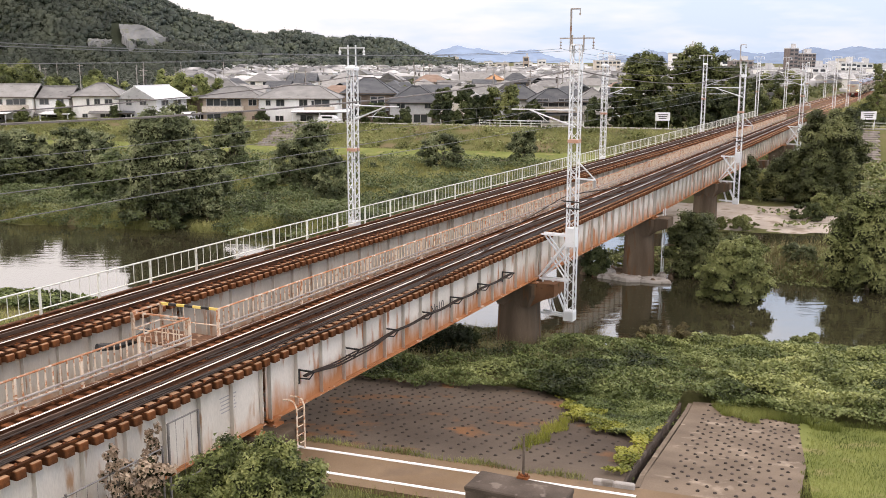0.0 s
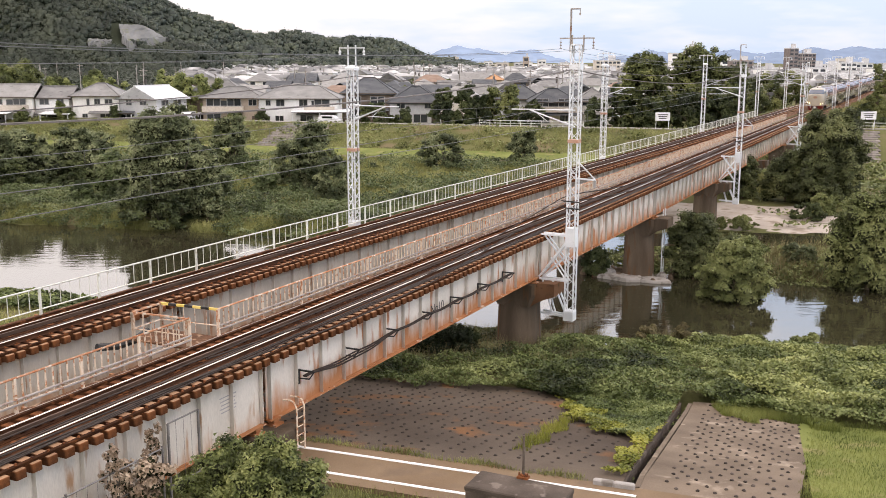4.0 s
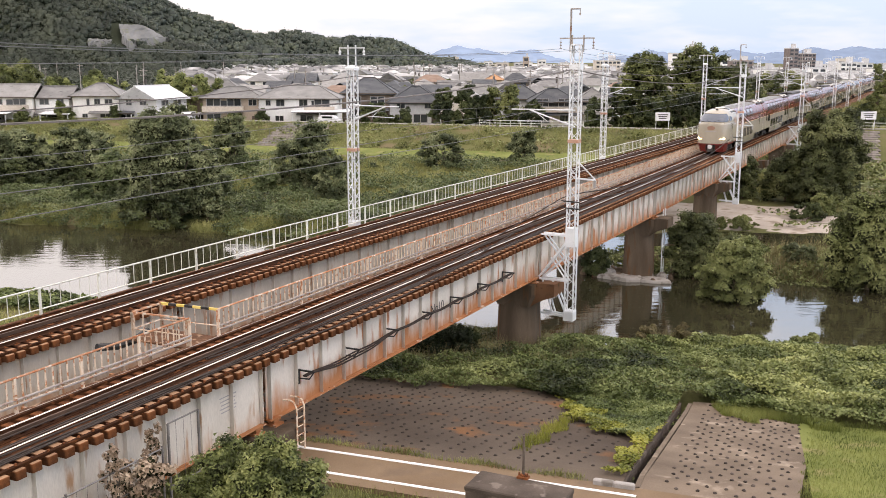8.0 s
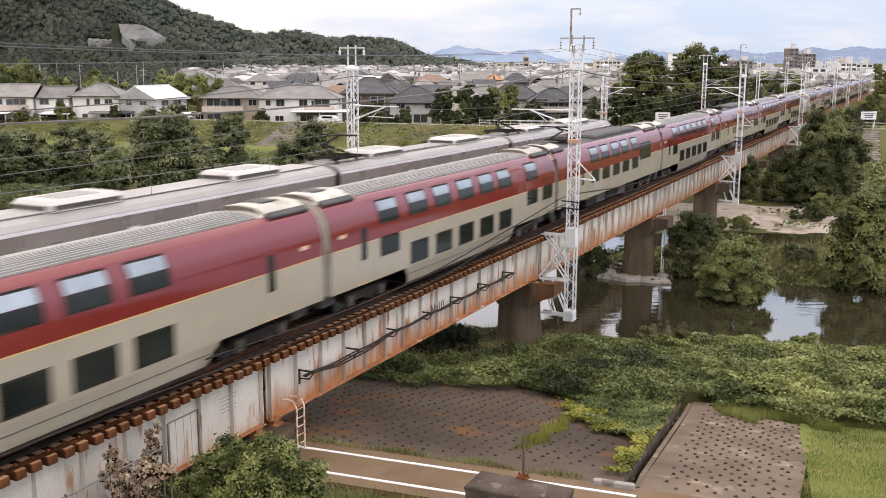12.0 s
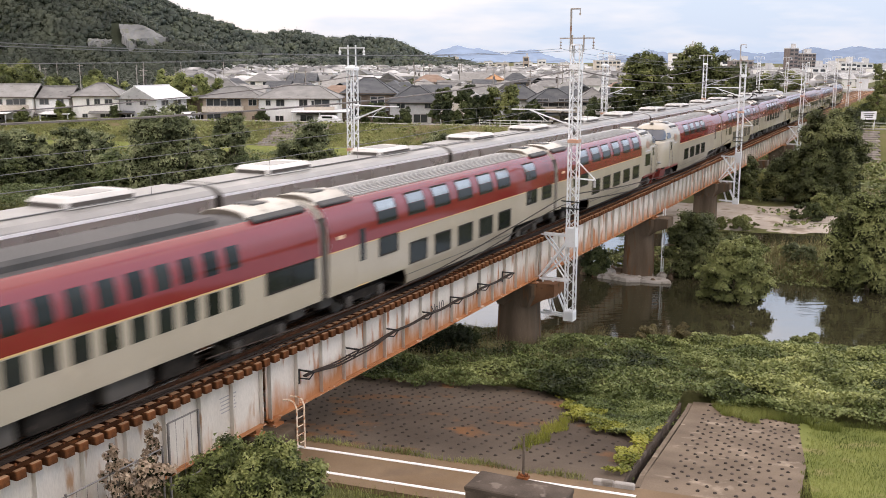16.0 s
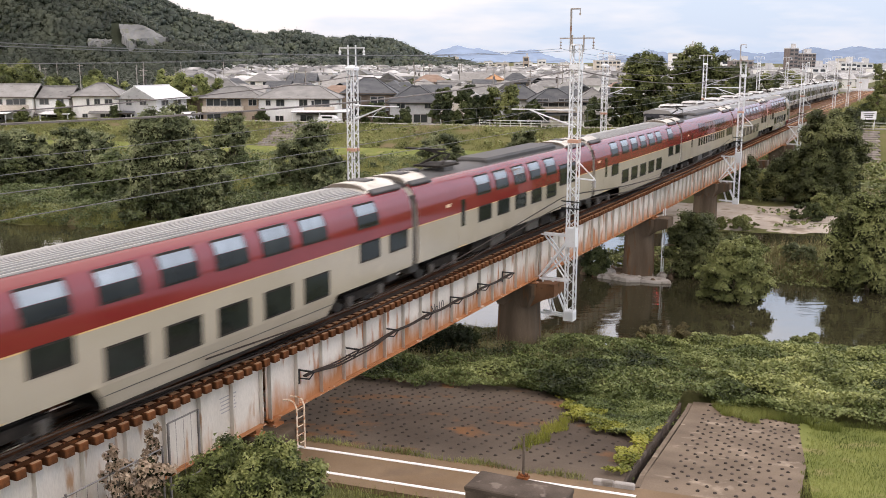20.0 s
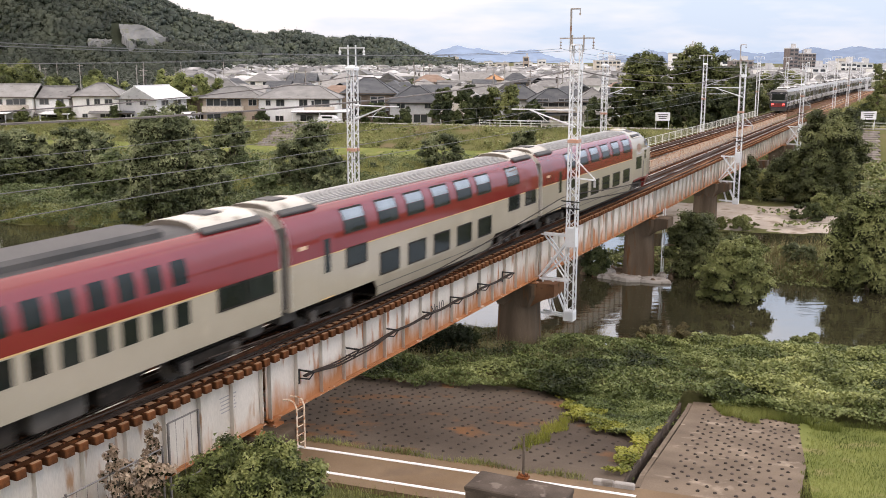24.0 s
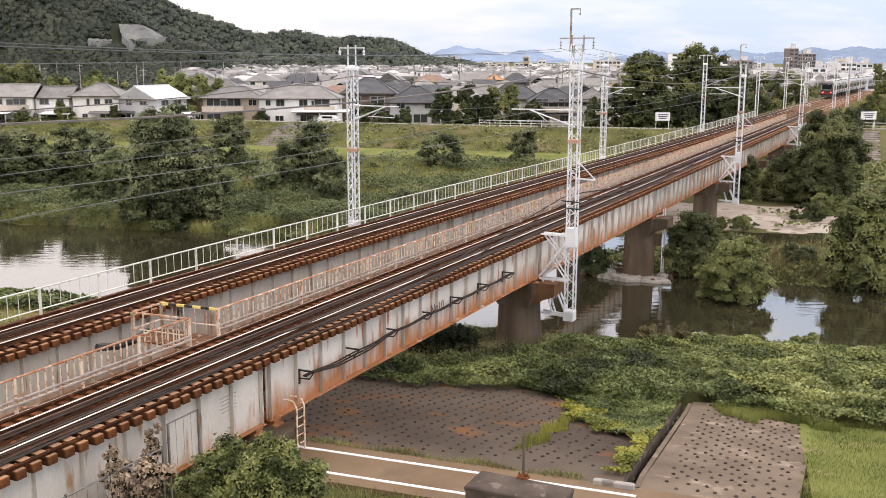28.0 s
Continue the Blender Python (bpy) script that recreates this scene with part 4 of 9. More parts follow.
M["stripe_white"] = shader("white_stripe", (0.74, 0.74, 0.76), (0.80, 0.80, 0.82), 0.4, vary=0.0)
M["stripe_blue"] = shader("blue_stripe", (0.045, 0.055, 0.12), (0.06, 0.07, 0.15), 0.4, vary=0.0)
M["ac_white"] = shader("pale_roof_unit", (0.60, 0.59, 0.56), (0.70, 0.69, 0.66), 0.5, 0, 0.8, 20, 0.05, (0.42, 0.40, 0.37), 0.3)
M["lamp_white"] = glow("headlamp_glow", (1.0, 0.78, 0.46), 160.0)
M["lamp_amber"] = glow("amber_lamp_glow", (1.0, 0.55, 0.16), 14.0)
M["lamp_off"] = shader("unlit_lamp_glass", (0.30, 0.30, 0.29), (0.38, 0.38, 0.37), 0.15, vary=0.0)
M["lamp_red"] = glow("tail_lamp_glow", (1.0, 0.10, 0.09), 3.5)
M["sign_lit"] = glow("lit_destination_sign", (0.62, 0.44, 0.30), 0.08)
M["emblem"] = shader("salmon_emblem", (0.30, 0.165, 0.115), (0.35, 0.20, 0.145), 0.5, vary=0.0)

# Side profile of the sleeping cars, half width by height; local X to the side, Y towards the train's rear.
SIDE = ((1.27, 0.30), (1.365, 0.55), (1.425, 0.80), (1.455, 1.10), (1.465, 1.45), (1.465, 2.43), (1.461, 2.72), (1.450, 2.95), (1.430, 3.13), (1.402, 3.29), (1.365, 3.43), (1.315, 3.56), (1.255, 3.67), (1.18, 3.77), (1.10, 3.85), (1.01, 3.92), (0.92, 3.98))


def width_at(z):
    return float(np.interp(z, [p[1] for p in SIDE], [p[0] for p in SIDE]))


def side_panel(z0, z1, y0, y1, steps=8, lift=0.0, sides=(1, -1), thick=0.03):
    """A curved body panel between two heights and two stations, on both sides."""
    m = Mesh()
    zs = sorted({z0, z1, *(p[1] for p in SIDE if z0 < p[1] < z1)})
    for sd in sides:
        outer = [(sd * (width_at(z) + lift), z) for z in zs]
        inner = [(sd * (width_at(z) + lift - thick), z) for z in reversed(zs)]
        m.loft([[(x, y, z) for x, z in outer + inner] for y in (y0, y1)])
    return m


def arched_roof(y0, y1, ribs=0):
    rows = []
    prof = [(-0.93, 3.975), (-0.72, 4.035), (-0.5, 4.075), (-0.25, 4.095), (0, 4.10), (0.25, 4.095), (0.5, 4.075), (0.72, 4.035), (0.93, 3.975)]
    if ribs:
        xs = np.linspace(-0.93, 0.93, ribs * 2 + 1)
        prof = [(x, float(np.interp(x, [p[0] for p in prof], [p[1] for p in prof])) + (0.085 if i % 2 else 0)) for i, x in enumerate(xs)]
    m = Mesh()
    return m.loft([[(x, y, z) for x, z in prof] + [(0.9, y, 3.85), (-0.9, y, 3.85)] for y in (y0, y1)])


def bogie_into(car, y):
    b = part("bogie", Mesh().box((0, y, 0.62), (1.9, 2.5, 0.22)).box((1.02, y, 0.55), (0.16, 2.7, 0.3)).box((-1.02, y, 0.55), (0.16, 2.7, 0.3)), M["under"], car, "grimy bogie frame")
    for dy in (-1.05, 1.05):
        part("wheelset", Mesh().tube((-0.62, y + dy, 0.43), (-0.5, y + dy, 0.43), 0.43, 20).tube((0.5, y + dy, 0.43), (0.62, y + dy, 0.43), 0.43, 20).tube((-1.0, y + dy, 0.43), (1.0, y + dy, 0.43), 0.08, 8), M["wheel"], b, "steel wheelset")
        for sd in (1, -1):
            part("axle_box", Mesh().bevel_box((sd * 1.06, y + dy, 0.45), (0.22, 0.34, 0.34), 0.05), M["box_grey"], b)
    return b


def cowl_into(car, a, b):
    """An arched cream cowl on the roof end, with dark slots beside it."""
    arc = [(0.86, 3.98), (0.80, 4.10), (0.6, 4.2), (0.3, 4.25), (0, 4.265), (-0.3, 4.25), (-0.6, 4.2), (-0.80, 4.10), (-0.86, 3.98)]
    c = part("roof_cowl", Mesh().loft([[(x, y, z) for x, z in arc] for y in (a, b)]), M["roof_cream"], car, "arched cream roof cowl", smooth=True)
    part("cowl_hatch", Mesh().bevel_box((0, (a + b) / 2, 4.27), (0.7, 0.8, 0.06), 0.02), M["roof_dark"], c, "dark cowl hatch")
    for yy in (a - 0.012, b + 0.012):
        part("cowl_end", Mesh().loft([[(x * 0.97, yy + k, 3.96 + (z - 3.96) * 0.97) for x, z in arc] for k in (-0.012, 0.012)]), M["cowl_shade"], c, "dark brown cowl end")
    for sd in (1, -1):
        part("side_slot", Mesh().bevel_box((sd * 1.0, (a + b) / 2, 3.99), (0.26, b - a, 0.10), 0.03, Matrix.Rotation(sd * 0.5, 3, "Y")), M["roof_dark"], c, "dark vent slot")


def pane_frame(z0, z1, a, b, sd, t=0.05):
    """A frame round a pane, bent with the body side."""
    zs = [z for z in np.linspace(z0, z1, 4)]
    def loop(out, lift):
        w = lambda z: sd * (width_at(min(max(z, 0.3), 3.97)) + lift)
        up_ = [(w(z + (out if i == 3 else -out if i == 0 else 0)), a - out, z + (out if i == 3 else -out if i == 0 else 0)) for i, z in enumerate(zs)]
        down = [(x, b + out, z) for x, y, z in reversed(up_)]
        return up_ + down
    return Mesh().loft([loop(t, -0.02), loop(t, 0.022), loop(0.0, 0.022), loop(0.0, -0.02)], cap=False)


def windows_into(car, spans, z0, z1, glass, name, framed=True, split=None):
    """Panes set into the body side, one part for each side of the car; tall ones get a curved mirror-like upper half
    that imitates sky reflection.
    """
    for a, b in spans:
        for sd in (1, -1):
            p = part(name, side_panel(z0, split or z1, a, b, lift=0.012, thick=0.03, sides=(sd,)), glass, car, smooth=True)
            if split:
                part("upper_light", side_panel(split + 0.012, z1, a, b, lift=0.012, thick=0.03, sides=(sd,)), M["glass_up"], p, "curved upper half of the pane, mirror-like to imitate sky reflection", smooth=True)
            if framed:
                part("window_frame", pane_frame(z0, z1, a, b, sd), M["under"], p)


def sleeper_car(kind, index, flip=False):
    """One car of the sleeping train. Origin at the middle of the car, on the rail heads."""
    words = {"cab": "cream and red double-deck sleeping car with a rounded cab", "double": "cream and red double-deck sleeping car with two rows of windows",
             "motor": "cream and red sleeping car with pantograph and a large lounge window", "rows": "cream and red sleeping car with two rows of small windows"}[kind]
    L, e = 21.42, 0.22                         # length over couplings and half the gap
    car = thing("sleeping_car", words, "train car", None, "cars of the sleeping train")
    y0, y1 = -L / 2 + e, L / 2 - e
    Y = lambda d: -L / 2 + d                   # metres from the front coupling
    deep = kind in ("cab", "double")
    cut0, cut1 = (4.75 if kind == "cab" else 5.3, 15.95)
    front = Y(5.2 if flip else 5.05) if kind == "cab" else y0   # where the red begins
    for sd in (1, -1):
        low = side_panel(0.98, 2.43, front if kind == "cab" else y0, y1, sides=(sd,))
        if deep:
            low.loft([[(sd * (width_at(z) - k), y, z) for y, z in ((Y(cut0) + 0.45, 0.30), (Y(cut0) + 0.30, 0.62), (Y(cut0), 0.98), (Y(cut1), 0.98), (Y(cut1) - 0.30, 0.62), (Y(cut1) - 0.45, 0.30))] for k in (0, 0.05)])
            part("rub_strip", side_panel(0.70, 0.72, Y(cut0) + 0.3, Y(cut1) - 0.3, lift=0.008, sides=(sd,)), M["box_grey"], car)
        part("lower_body", low, M["cream"], car, "cream lower body side", smooth=True)
        part("upper_body", side_panel(2.43, 3.98, front, y1, sides=(sd,)), M["red"], car, "red upper body side", smooth=True)
        part("belt_line", side_panel(2.41, 2.445, front, y1, lift=0.006, sides=(sd,)), M["gold"], car, "thin gold line")
    if deep:
        part("belly", Mesh().box((0, Y((cut0 + cut1) / 2), 0.32), (2.7, cut1 - cut0 - 0.9, 0.06)), M["under"], car)
    for y in ((y1 - 0.04,) if kind == "cab" else (y0 + 0.04, y1 - 0.04)):
        ring = [(x, y, z) for x, z in [(-1.40, 0.98), *[(-w, z) for w, z in SIDE if z > 1.0], (0, 4.09), *[(w, z) for w, z in reversed(SIDE) if z > 1.0], (1.40, 0.98)]]
        part("end_wall", Mesh().loft([ring, [(x, yy + 0.05, z) for x, yy, z in ring]]), M["roof_cream"], car)
    part("floor", Mesh().box((0, 0, 1.0), (2.75, y1 - y0 - 0.3, 0.08)), M["under"], car)
    # roof
    if kind in ("motor", "rows"):
        part("roof", arched_roof(y0, y1), M["roof_dark"], car, "dark panelled roof")
        part("roof_panel", Mesh().bevel_box((0, Y(12.6), 4.12), (1.5, 9.0, 0.3), 0.1), M["roof_dark"], car)
        cowl_into(car, Y(18.2), Y(20.9))
        cowl_into(car, Y(0.35), Y(2.0))
        pc = 4.6
        p = part("pantograph", Mesh().box((0, Y(pc), 4.28), (1.3, 1.7, 0.08)).beam((-0.5, Y(pc - 0.6), 4.3), (-0.2, Y(pc + 0.8), 4.66), 0.07, 0.07).beam((0.5, Y(pc - 0.6), 4.3), (0.2, Y(pc + 0.8), 4.66), 0.07, 0.07)
                 .beam((0.2, Y(pc + 0.8), 4.66), (0.0, Y(pc - 1.0), 4.98), 0.06, 0.06).beam((-0.2, Y(pc + 0.8), 4.66), (0.0, Y(pc - 1.0), 4.98), 0.06, 0.06), M["under"], car, "dark folding pantograph")
        part("contact_strip", Mesh().box((0, Y(pc - 1.0), 5.01), (1.8, 0.36, 0.06)), M["under"], p)
        for dx in (-0.55, 0.55):
            part("insulator", Mesh().tube((dx, Y(pc), 4.05), (dx, Y(pc), 4.28), 0.09, 8), M["ac_white"], p)
        for k in range(3):
            part("roof_box", Mesh().bevel_box((0.35 if k % 2 else -0.35, Y(pc - 1.8 + 1.7 * k), 4.16), (0.6, 0.9, 0.2), 0.04), M["roof_dark"], car, "dark roof equipment box")
    else:
        part("roof", arched_roof(Y(4.9) if kind == "cab" else Y(2.6), Y(18.6)), M["roof_gap"], car, "ribbed grey roof")
        ra, rb = Y(4.9) if kind == "cab" else Y(2.6), Y(18.6)
        for x in np.linspace(-0.86, 0.86, 14):
            z = 4.10 - 0.125 * (x / 0.93) ** 2
            part("roof_rib", Mesh().box((x, (ra + rb) / 2, z + 0.012), (0.062, rb - ra, 0.055)), M["roof_grey"], car, "pale roof rib")
        if kind != "cab":
            part("roof_end", arched_roof(y0, Y(2.6)), M["roof_cream"], car, "grimy cream roof end")
            cowl_into(car, Y(0.35), Y(2.3))
        part("roof_end", arched_roof(Y(18.6), y1), M["roof_cream"], car, "grimy cream roof end")
        cowl_into(car, Y(18.9), Y(21.0))
    # windows and doors
    pair = lambda cs, w: [(Y(c) - w / 2, Y(c) + w / 2) for c in cs]
    if kind == "cab" and not flip:
        ups, lows, mids, door = (7.3, 9.37, 11.4, 13.42), (7.3, 9.39, 11.44, 13.42), (), 18.4
    elif kind == "cab":
        ups, lows, mids, door = (6.4, 8.65, 10.75, 12.8, 14.75, 16.9), (6.45, 8.6, 10.7, 12.75, 14.75), (16.95,), 18.6
    elif kind == "double":
        ups, lows, mids, door = (4.1, 6.35, 8.45, 10.6, 12.7, 14.7, 18.0), (6.37, 8.45, 10.55, 12.65, 14.72), (4.1, 18.05, 20.1), 2.3
    elif kind == "motor":
        ups, lows, mids, door = (6.3, 8.33, 10.44, 12.4, 14.6), (), (6.38, 8.42, 10.47, 12.5, 14.6), 4.16
    else:
        ups, lows, mids, door = (), (), (20.2, 18.9), 3.6
        small = [6.4 + 0.945 * i for i in range(12)]
        windows_into(car, pair(small, 0.56), 2.86, 3.50, M["glass_dark"], "window", framed=False)
        windows_into(car, pair(small, 0.58), 1.76, 2.38, M["glass_dark"], "window", framed=False)
    windows_into(car, pair(ups, 1.32), 2.98, 3.70, M["glass_dark"], "upper_window", split=3.36)
    windows_into(car, pair(lows, 1.32), 1.13, 1.86, M["glass_dark"], "lower_window")
    windows_into(car, pair(mids, 1.25), 1.82, 2.40, M["glass_dark"], "window")
    if kind == "motor":
        windows_into(car, [(Y(15.8), Y(18.25))], 2.25, 3.22, M["glass_dark"], "lounge_window")
    sign = door + 1.75 if kind == "cab" else (door - 1.35 if door > 2 else 1.0)
    for sd in (1, -1):
        d = part("door", side_panel(1.02, 2.43, Y(door - 0.42), Y(door + 0.42), lift=0.008, sides=(sd,)), M["cream"], car, "cream passenger door")
        part("door_top", side_panel(2.45, 3.1, Y(door - 0.42), Y(door + 0.42), lift=0.008, sides=(sd,)), M["red"], d)
        part("door_pane", side_panel(1.85, 2.95, Y(door - 0.17), Y(door + 0.17), lift=0.018, sides=(sd,)), M["glass_dark"], d, "dark door pane")
        part("step_plate", side_panel(1.0, 1.03, Y(door - 0.4), Y(door + 0.4), lift=0.02, sides=(sd,)), M["gold"], d)
        part("destination_sign", side_panel(2.80, 2.92, Y(sign - 0.22), Y(sign + 0.22), lift=0.012, sides=(sd,)), M["sign_lit"], car, "small lit destination sign")
    # running gear
    for y in (Y(3.0), Y(18.3)):
        bogie_into(car, y)
    if not deep:
        for k, (c, w) in enumerate(((6.6, 1.6), (8.6, 1.7), (10.7, 1.9), (12.9, 1.6), (14.8, 1.4))):
            part("underfloor_box", Mesh().bevel_box((0, Y(c), 0.66), (2.3, w, 0.58), 0.05), M["box_grey"] if k % 2 else M["under"], car)
    for c in (0.8, 20.6):
        part("underfloor_box", Mesh().bevel_box((0, Y(c), 0.72), (1.9, 0.8, 0.45), 0.05), M["box_grey"], car)
    part("bellows", Mesh().box((0, L / 2, 2.1), (1.1, 2 * e + 0.1, 2.2)).box((1.30, L / 2, 2.35), (0.1, 2 * e, 2.5)).box((-1.30, L / 2, 2.35), (0.1, 2 * e, 2.5)), M["bellows"], car, "grey gangway bellows") if kind != "cab" else None
    if kind == "cab":
        cab_into(car, Y, front, index == 0, 0.42 if index in (0, 13) else 0.14)
    return car


def cab_into(car, Y, back, leads, jut):
    """The cream cab: an upright block with rounded corners and a shelf, and the cockpit dome that rises behind it."""
    base = Y
    Y = lambda d: base(d - jut * max(0.0, 1 - d / 3.4))    # the nose reaches out before the car's end
    block = ((0.05, 0.66), (0.07, 0.84), (0.13, 1.00), (0.24, 1.13), (0.42, 1.24), (0.70, 1.335), (1.10, 1.40), (1.7, 1.44), (2.6, 1.462), (4.3, 1.465))

    def block_ring(d, w):
        rim = 0.10 + 0.12 * max(0.0, 1 - d / 0.8)
        top = 2.84 + 0.10 * min(1.0, d / 2.5)
        pts = [(w * 0.97, 0.98), (w, 1.16), (w, 2.0), (w, top - rim), (w - rim * 0.3, top - rim * 0.3), (w - rim, top), (w * 0.45, top + 0.015), (0, top + 0.02)]
        return [(x, Y(d), z) for x, z in pts + [(-x, z) for x, z in reversed(pts[:-1])]]

    nose = block_ring(*block[0])
    shell = Mesh().loft([[(x * 0.9, y - 0.012, 1.9 + (z - 1.9) * 0.94) for x, y, z in nose]] + [block_ring(d, w) for d, w in block])
    # cockpit dome: depth, half width, crown height
    secs = ((0.30, 0.86, 2.88), (0.42, 1.00, 2.99), (0.60, 1.12, 3.14), (0.85, 1.22, 3.34), (1.15, 1.295, 3.55), (1.5, 1.35, 3.75), (1.9, 1.395, 3.92), (2.4, 1.43, 4.04), (3.0, 1.455, 4.10), (3.6, 1.463, 4.12))
    FOOT = 2.72
    CURVE = ((0, 1.0), (0.30, 0.985), (0.52, 0.945), (0.72, 0.85), (0.88, 0.68), (0.97, 0.40), (1.0, 0.0))

    def dome_ring(d, w, top):
        pts = [(w * t, FOOT + (top - FOOT) * f) for f, t in CURVE]
        return [(x, Y(d), z) for x, z in pts + [(-x, z) for x, z in reversed(pts[:-1])]]

    last = [(1.462, FOOT), (1.452, 2.95), (1.40, 3.30), (1.26, 3.64), (0.97, 3.95), (0.5, 4.09), (0, 4.12)]
    last = last + [(-x, z) for x, z in reversed(last[:-1])]
    shell.loft([dome_ring(*q) for q in secs] + [[(x, Y(4.3), z) for x, z in last], [(x, back + 0.002, z) for x, z in last]])
    shell.loft([[(x, y, z) for x, z in ((1.44, 0.98), (1.465, 1.2), (1.465, 2.9), (-1.465, 2.9), (-1.465, 1.2), (-1.44, 0.98))] for y in (Y(4.28), back + 0.002)])
    cab = part("cab", shell, M["cream"], car, "rounded cream cab shell", smooth=True)
    ds = [q[0] for q in secs]

    def outline(z, reach):
        """The dome's plan outline at a height, from its middle to a depth, as evenly spaced points."""
        pts = []
        for d in np.linspace(ds[0], reach, 200):
            w, top = float(np.interp(d, ds, [q[1] for q in secs])), float(np.interp(d, ds, [q[2] for q in secs]))
            if z > top:
                continue
            t = float(np.interp((z - FOOT) / (top - FOOT), [c[0] for c in CURVE], [c[1] for c in CURVE]))
            if not pts:
                pts.append((0.0, d))
            pts.append((w * t, d))
        run = np.concatenate([[0], np.cumsum([math.hypot(p[0] - q[0], p[1] - q[1]) for p, q in zip(pts, pts[1:])])])
        k = np.linspace(0, run[-1], 14)
        return list(zip(np.interp(k, run, [p[0] for p in pts]), np.interp(k, run, [p[1] for p in pts])))

    rows = []
    for i in range(9):
        k = i / 8
        z = 2.955 + 0.70 * k
        half = [(x * 1.012 + 0.004, Y(d) - 0.02, z + 0.012 + 0.05 * (j / 13) ** 3 * (1 - k)) for j, (x, d) in enumerate(outline(z, 1.22 + 0.62 * k - 0.12 * k * k))]
        rows.append([(-x, y, zz) for x, y, zz in reversed(half[1:])] + half)
    g = Mesh().strip(rows)
    g.strip([[(x * 0.98, y + 0.03, z - 0.02) for x, y, z in r] for r in rows])
    part("windscreen", g, M["windscreen"], cab, "large tinted curved windscreen", smooth=True)
    part("screen_edge", Mesh().line(rows[0], 0.022, 5).line(rows[-1], 0.022, 5), M["under"], cab, "dark windscreen seal")
    for sd in (1, -1):
        part("wiper", Mesh().beam((sd * 0.10, Y(0.34), 2.97), (sd * 0.62, Y(0.60), 3.12), 0.03, 0.03), M["black"], cab)
        part("side_window", Mesh().loft([[(sd * (x + k), Y(d), z) for x, d, z in ((1.345, 1.52, 3.06), (1.385, 1.9, 3.04), (1.40, 2.24, 3.10), (1.375, 2.26, 3.32), (1.32, 2.08, 3.44), (1.27, 1.80, 3.45), (1.30, 1.60, 3.24))] for k in (-0.06, 0.03)]), M["windscreen"], cab, "tinted cab side window")
        part("headlamp", Mesh().bevel_box((sd * 1.12, Y(0.27), 1.47), (0.21, 0.15, 0.11), 0.05, Matrix.Rotation(sd * 0.6, 3, "Z")), M["lamp_white"] if leads else M["lamp_off"], cab, "lit headlamp" if leads else "unlit headlamp")
        part("headlamp", Mesh().bevel_box((sd * 0.90, Y(0.115), 1.42), (0.21, 0.14, 0.11), 0.05, Matrix.Rotation(sd * 0.4, 3, "Z")), M["lamp_amber"] if leads else M["lamp_off"], cab, "amber front lamp" if leads else "unlit front lamp")
        part("lamp_bezel", Mesh().bevel_box((sd * 1.0, Y(0.20), 1.37), (0.52, 0.15, 0.03), 0.01, Matrix.Rotation(sd * 0.5, 3, "Z")), M["under"], cab)
        d = part("cab_door", Mesh().box((sd * 1.449, Y(2.30), 1.90), (0.05, 0.66, 1.78)), M["cream"], cab, "cream cab door")
        part("door_gap", Mesh().box((sd * 1.452, Y(1.95), 1.90), (0.05, 0.014, 1.80)).box((sd * 1.452, Y(2.65), 1.90), (0.05, 0.014, 1.80)).box((sd * 1.452, Y(2.30), 2.81), (0.05, 0.72, 0.018)), M["box_ink"], d)
        part("door_pane", Mesh().box((sd * 1.463, Y(2.30), 2.38), (0.03, 0.30, 0.34)).box((sd * 1.463, Y(2.30), 2.66), (0.03, 0.30, 0.16)), M["glass_dark"], d)
        part("hand_rail", Mesh().tube((sd * 1.49, Y(2.67), 1.1), (sd * 1.49, Y(2.67), 2.1), 0.02, 6), M["wheel"], d)
        skin = lambda z: float(np.interp(z, (2.0, 2.72, 2.95, 3.30, 3.64), (1.465, 1.464, 1.455, 1.405, 1.27)))
        em = part("emblem", Mesh().loft([[(sd * (skin(z) + k), y, z) for y, z in ((Y(3.62) + 0.43 * math.cos(t), 3.02 + 0.27 * math.sin(t)) for t in np.linspace(0, 2 * math.pi, 24, endpoint=False))] for k in (-0.05, 0.016)]), M["emblem"], cab, "round salmon striped emblem")
        for i in range(6):
            z = 2.83 + i * 0.072
            part("emblem_stripe", Mesh().box((sd * (skin(z) + 0.016), Y(3.62), z), (0.012, 0.84 * math.sqrt(max(0.1, 1 - ((z - 3.02) / 0.28) ** 2)), 0.024)), M["cream"], em)
        part("name_bar", Mesh().box((sd * 1.468, Y(3.62), 2.64), (0.012, 1.0, 0.06)), M["box_ink"], cab)
        part("vent_line", Mesh().box((sd * 1.44, Y(3.05), 3.02), (0.03, 0.34, 0.03)), M["box_grey"], cab)
        part("roof_slot", Mesh().bevel_box((sd * 1.13, Y(3.70), 3.80), (0.20, 1.75, 0.10), 0.04, Matrix.Rotation(sd * 0.72, 3, "Y")), M["roof_dark"], cab, "dark roof vent")
        part("slot_lip", Mesh().bevel_box((sd * 1.27, Y(3.70), 3.70), (0.04, 1.80, 0.04), 0.015), M["roof_cream"], cab)
        part("roof_grille", Mesh().bevel_box((sd * 0.62, Y(3.55), 4.05), (0.46, 0.80, 0.07), 0.02, Matrix.Rotation(sd * 0.2, 3, "Y")), M["roof_dark"], cab, "dark roof grille")
        if sd < 0:
            part("cab_window", Mesh().box((sd * 1.463, Y(3.62), 2.05), (0.03, 1.22, 0.78)), M["glass_dark"], cab)
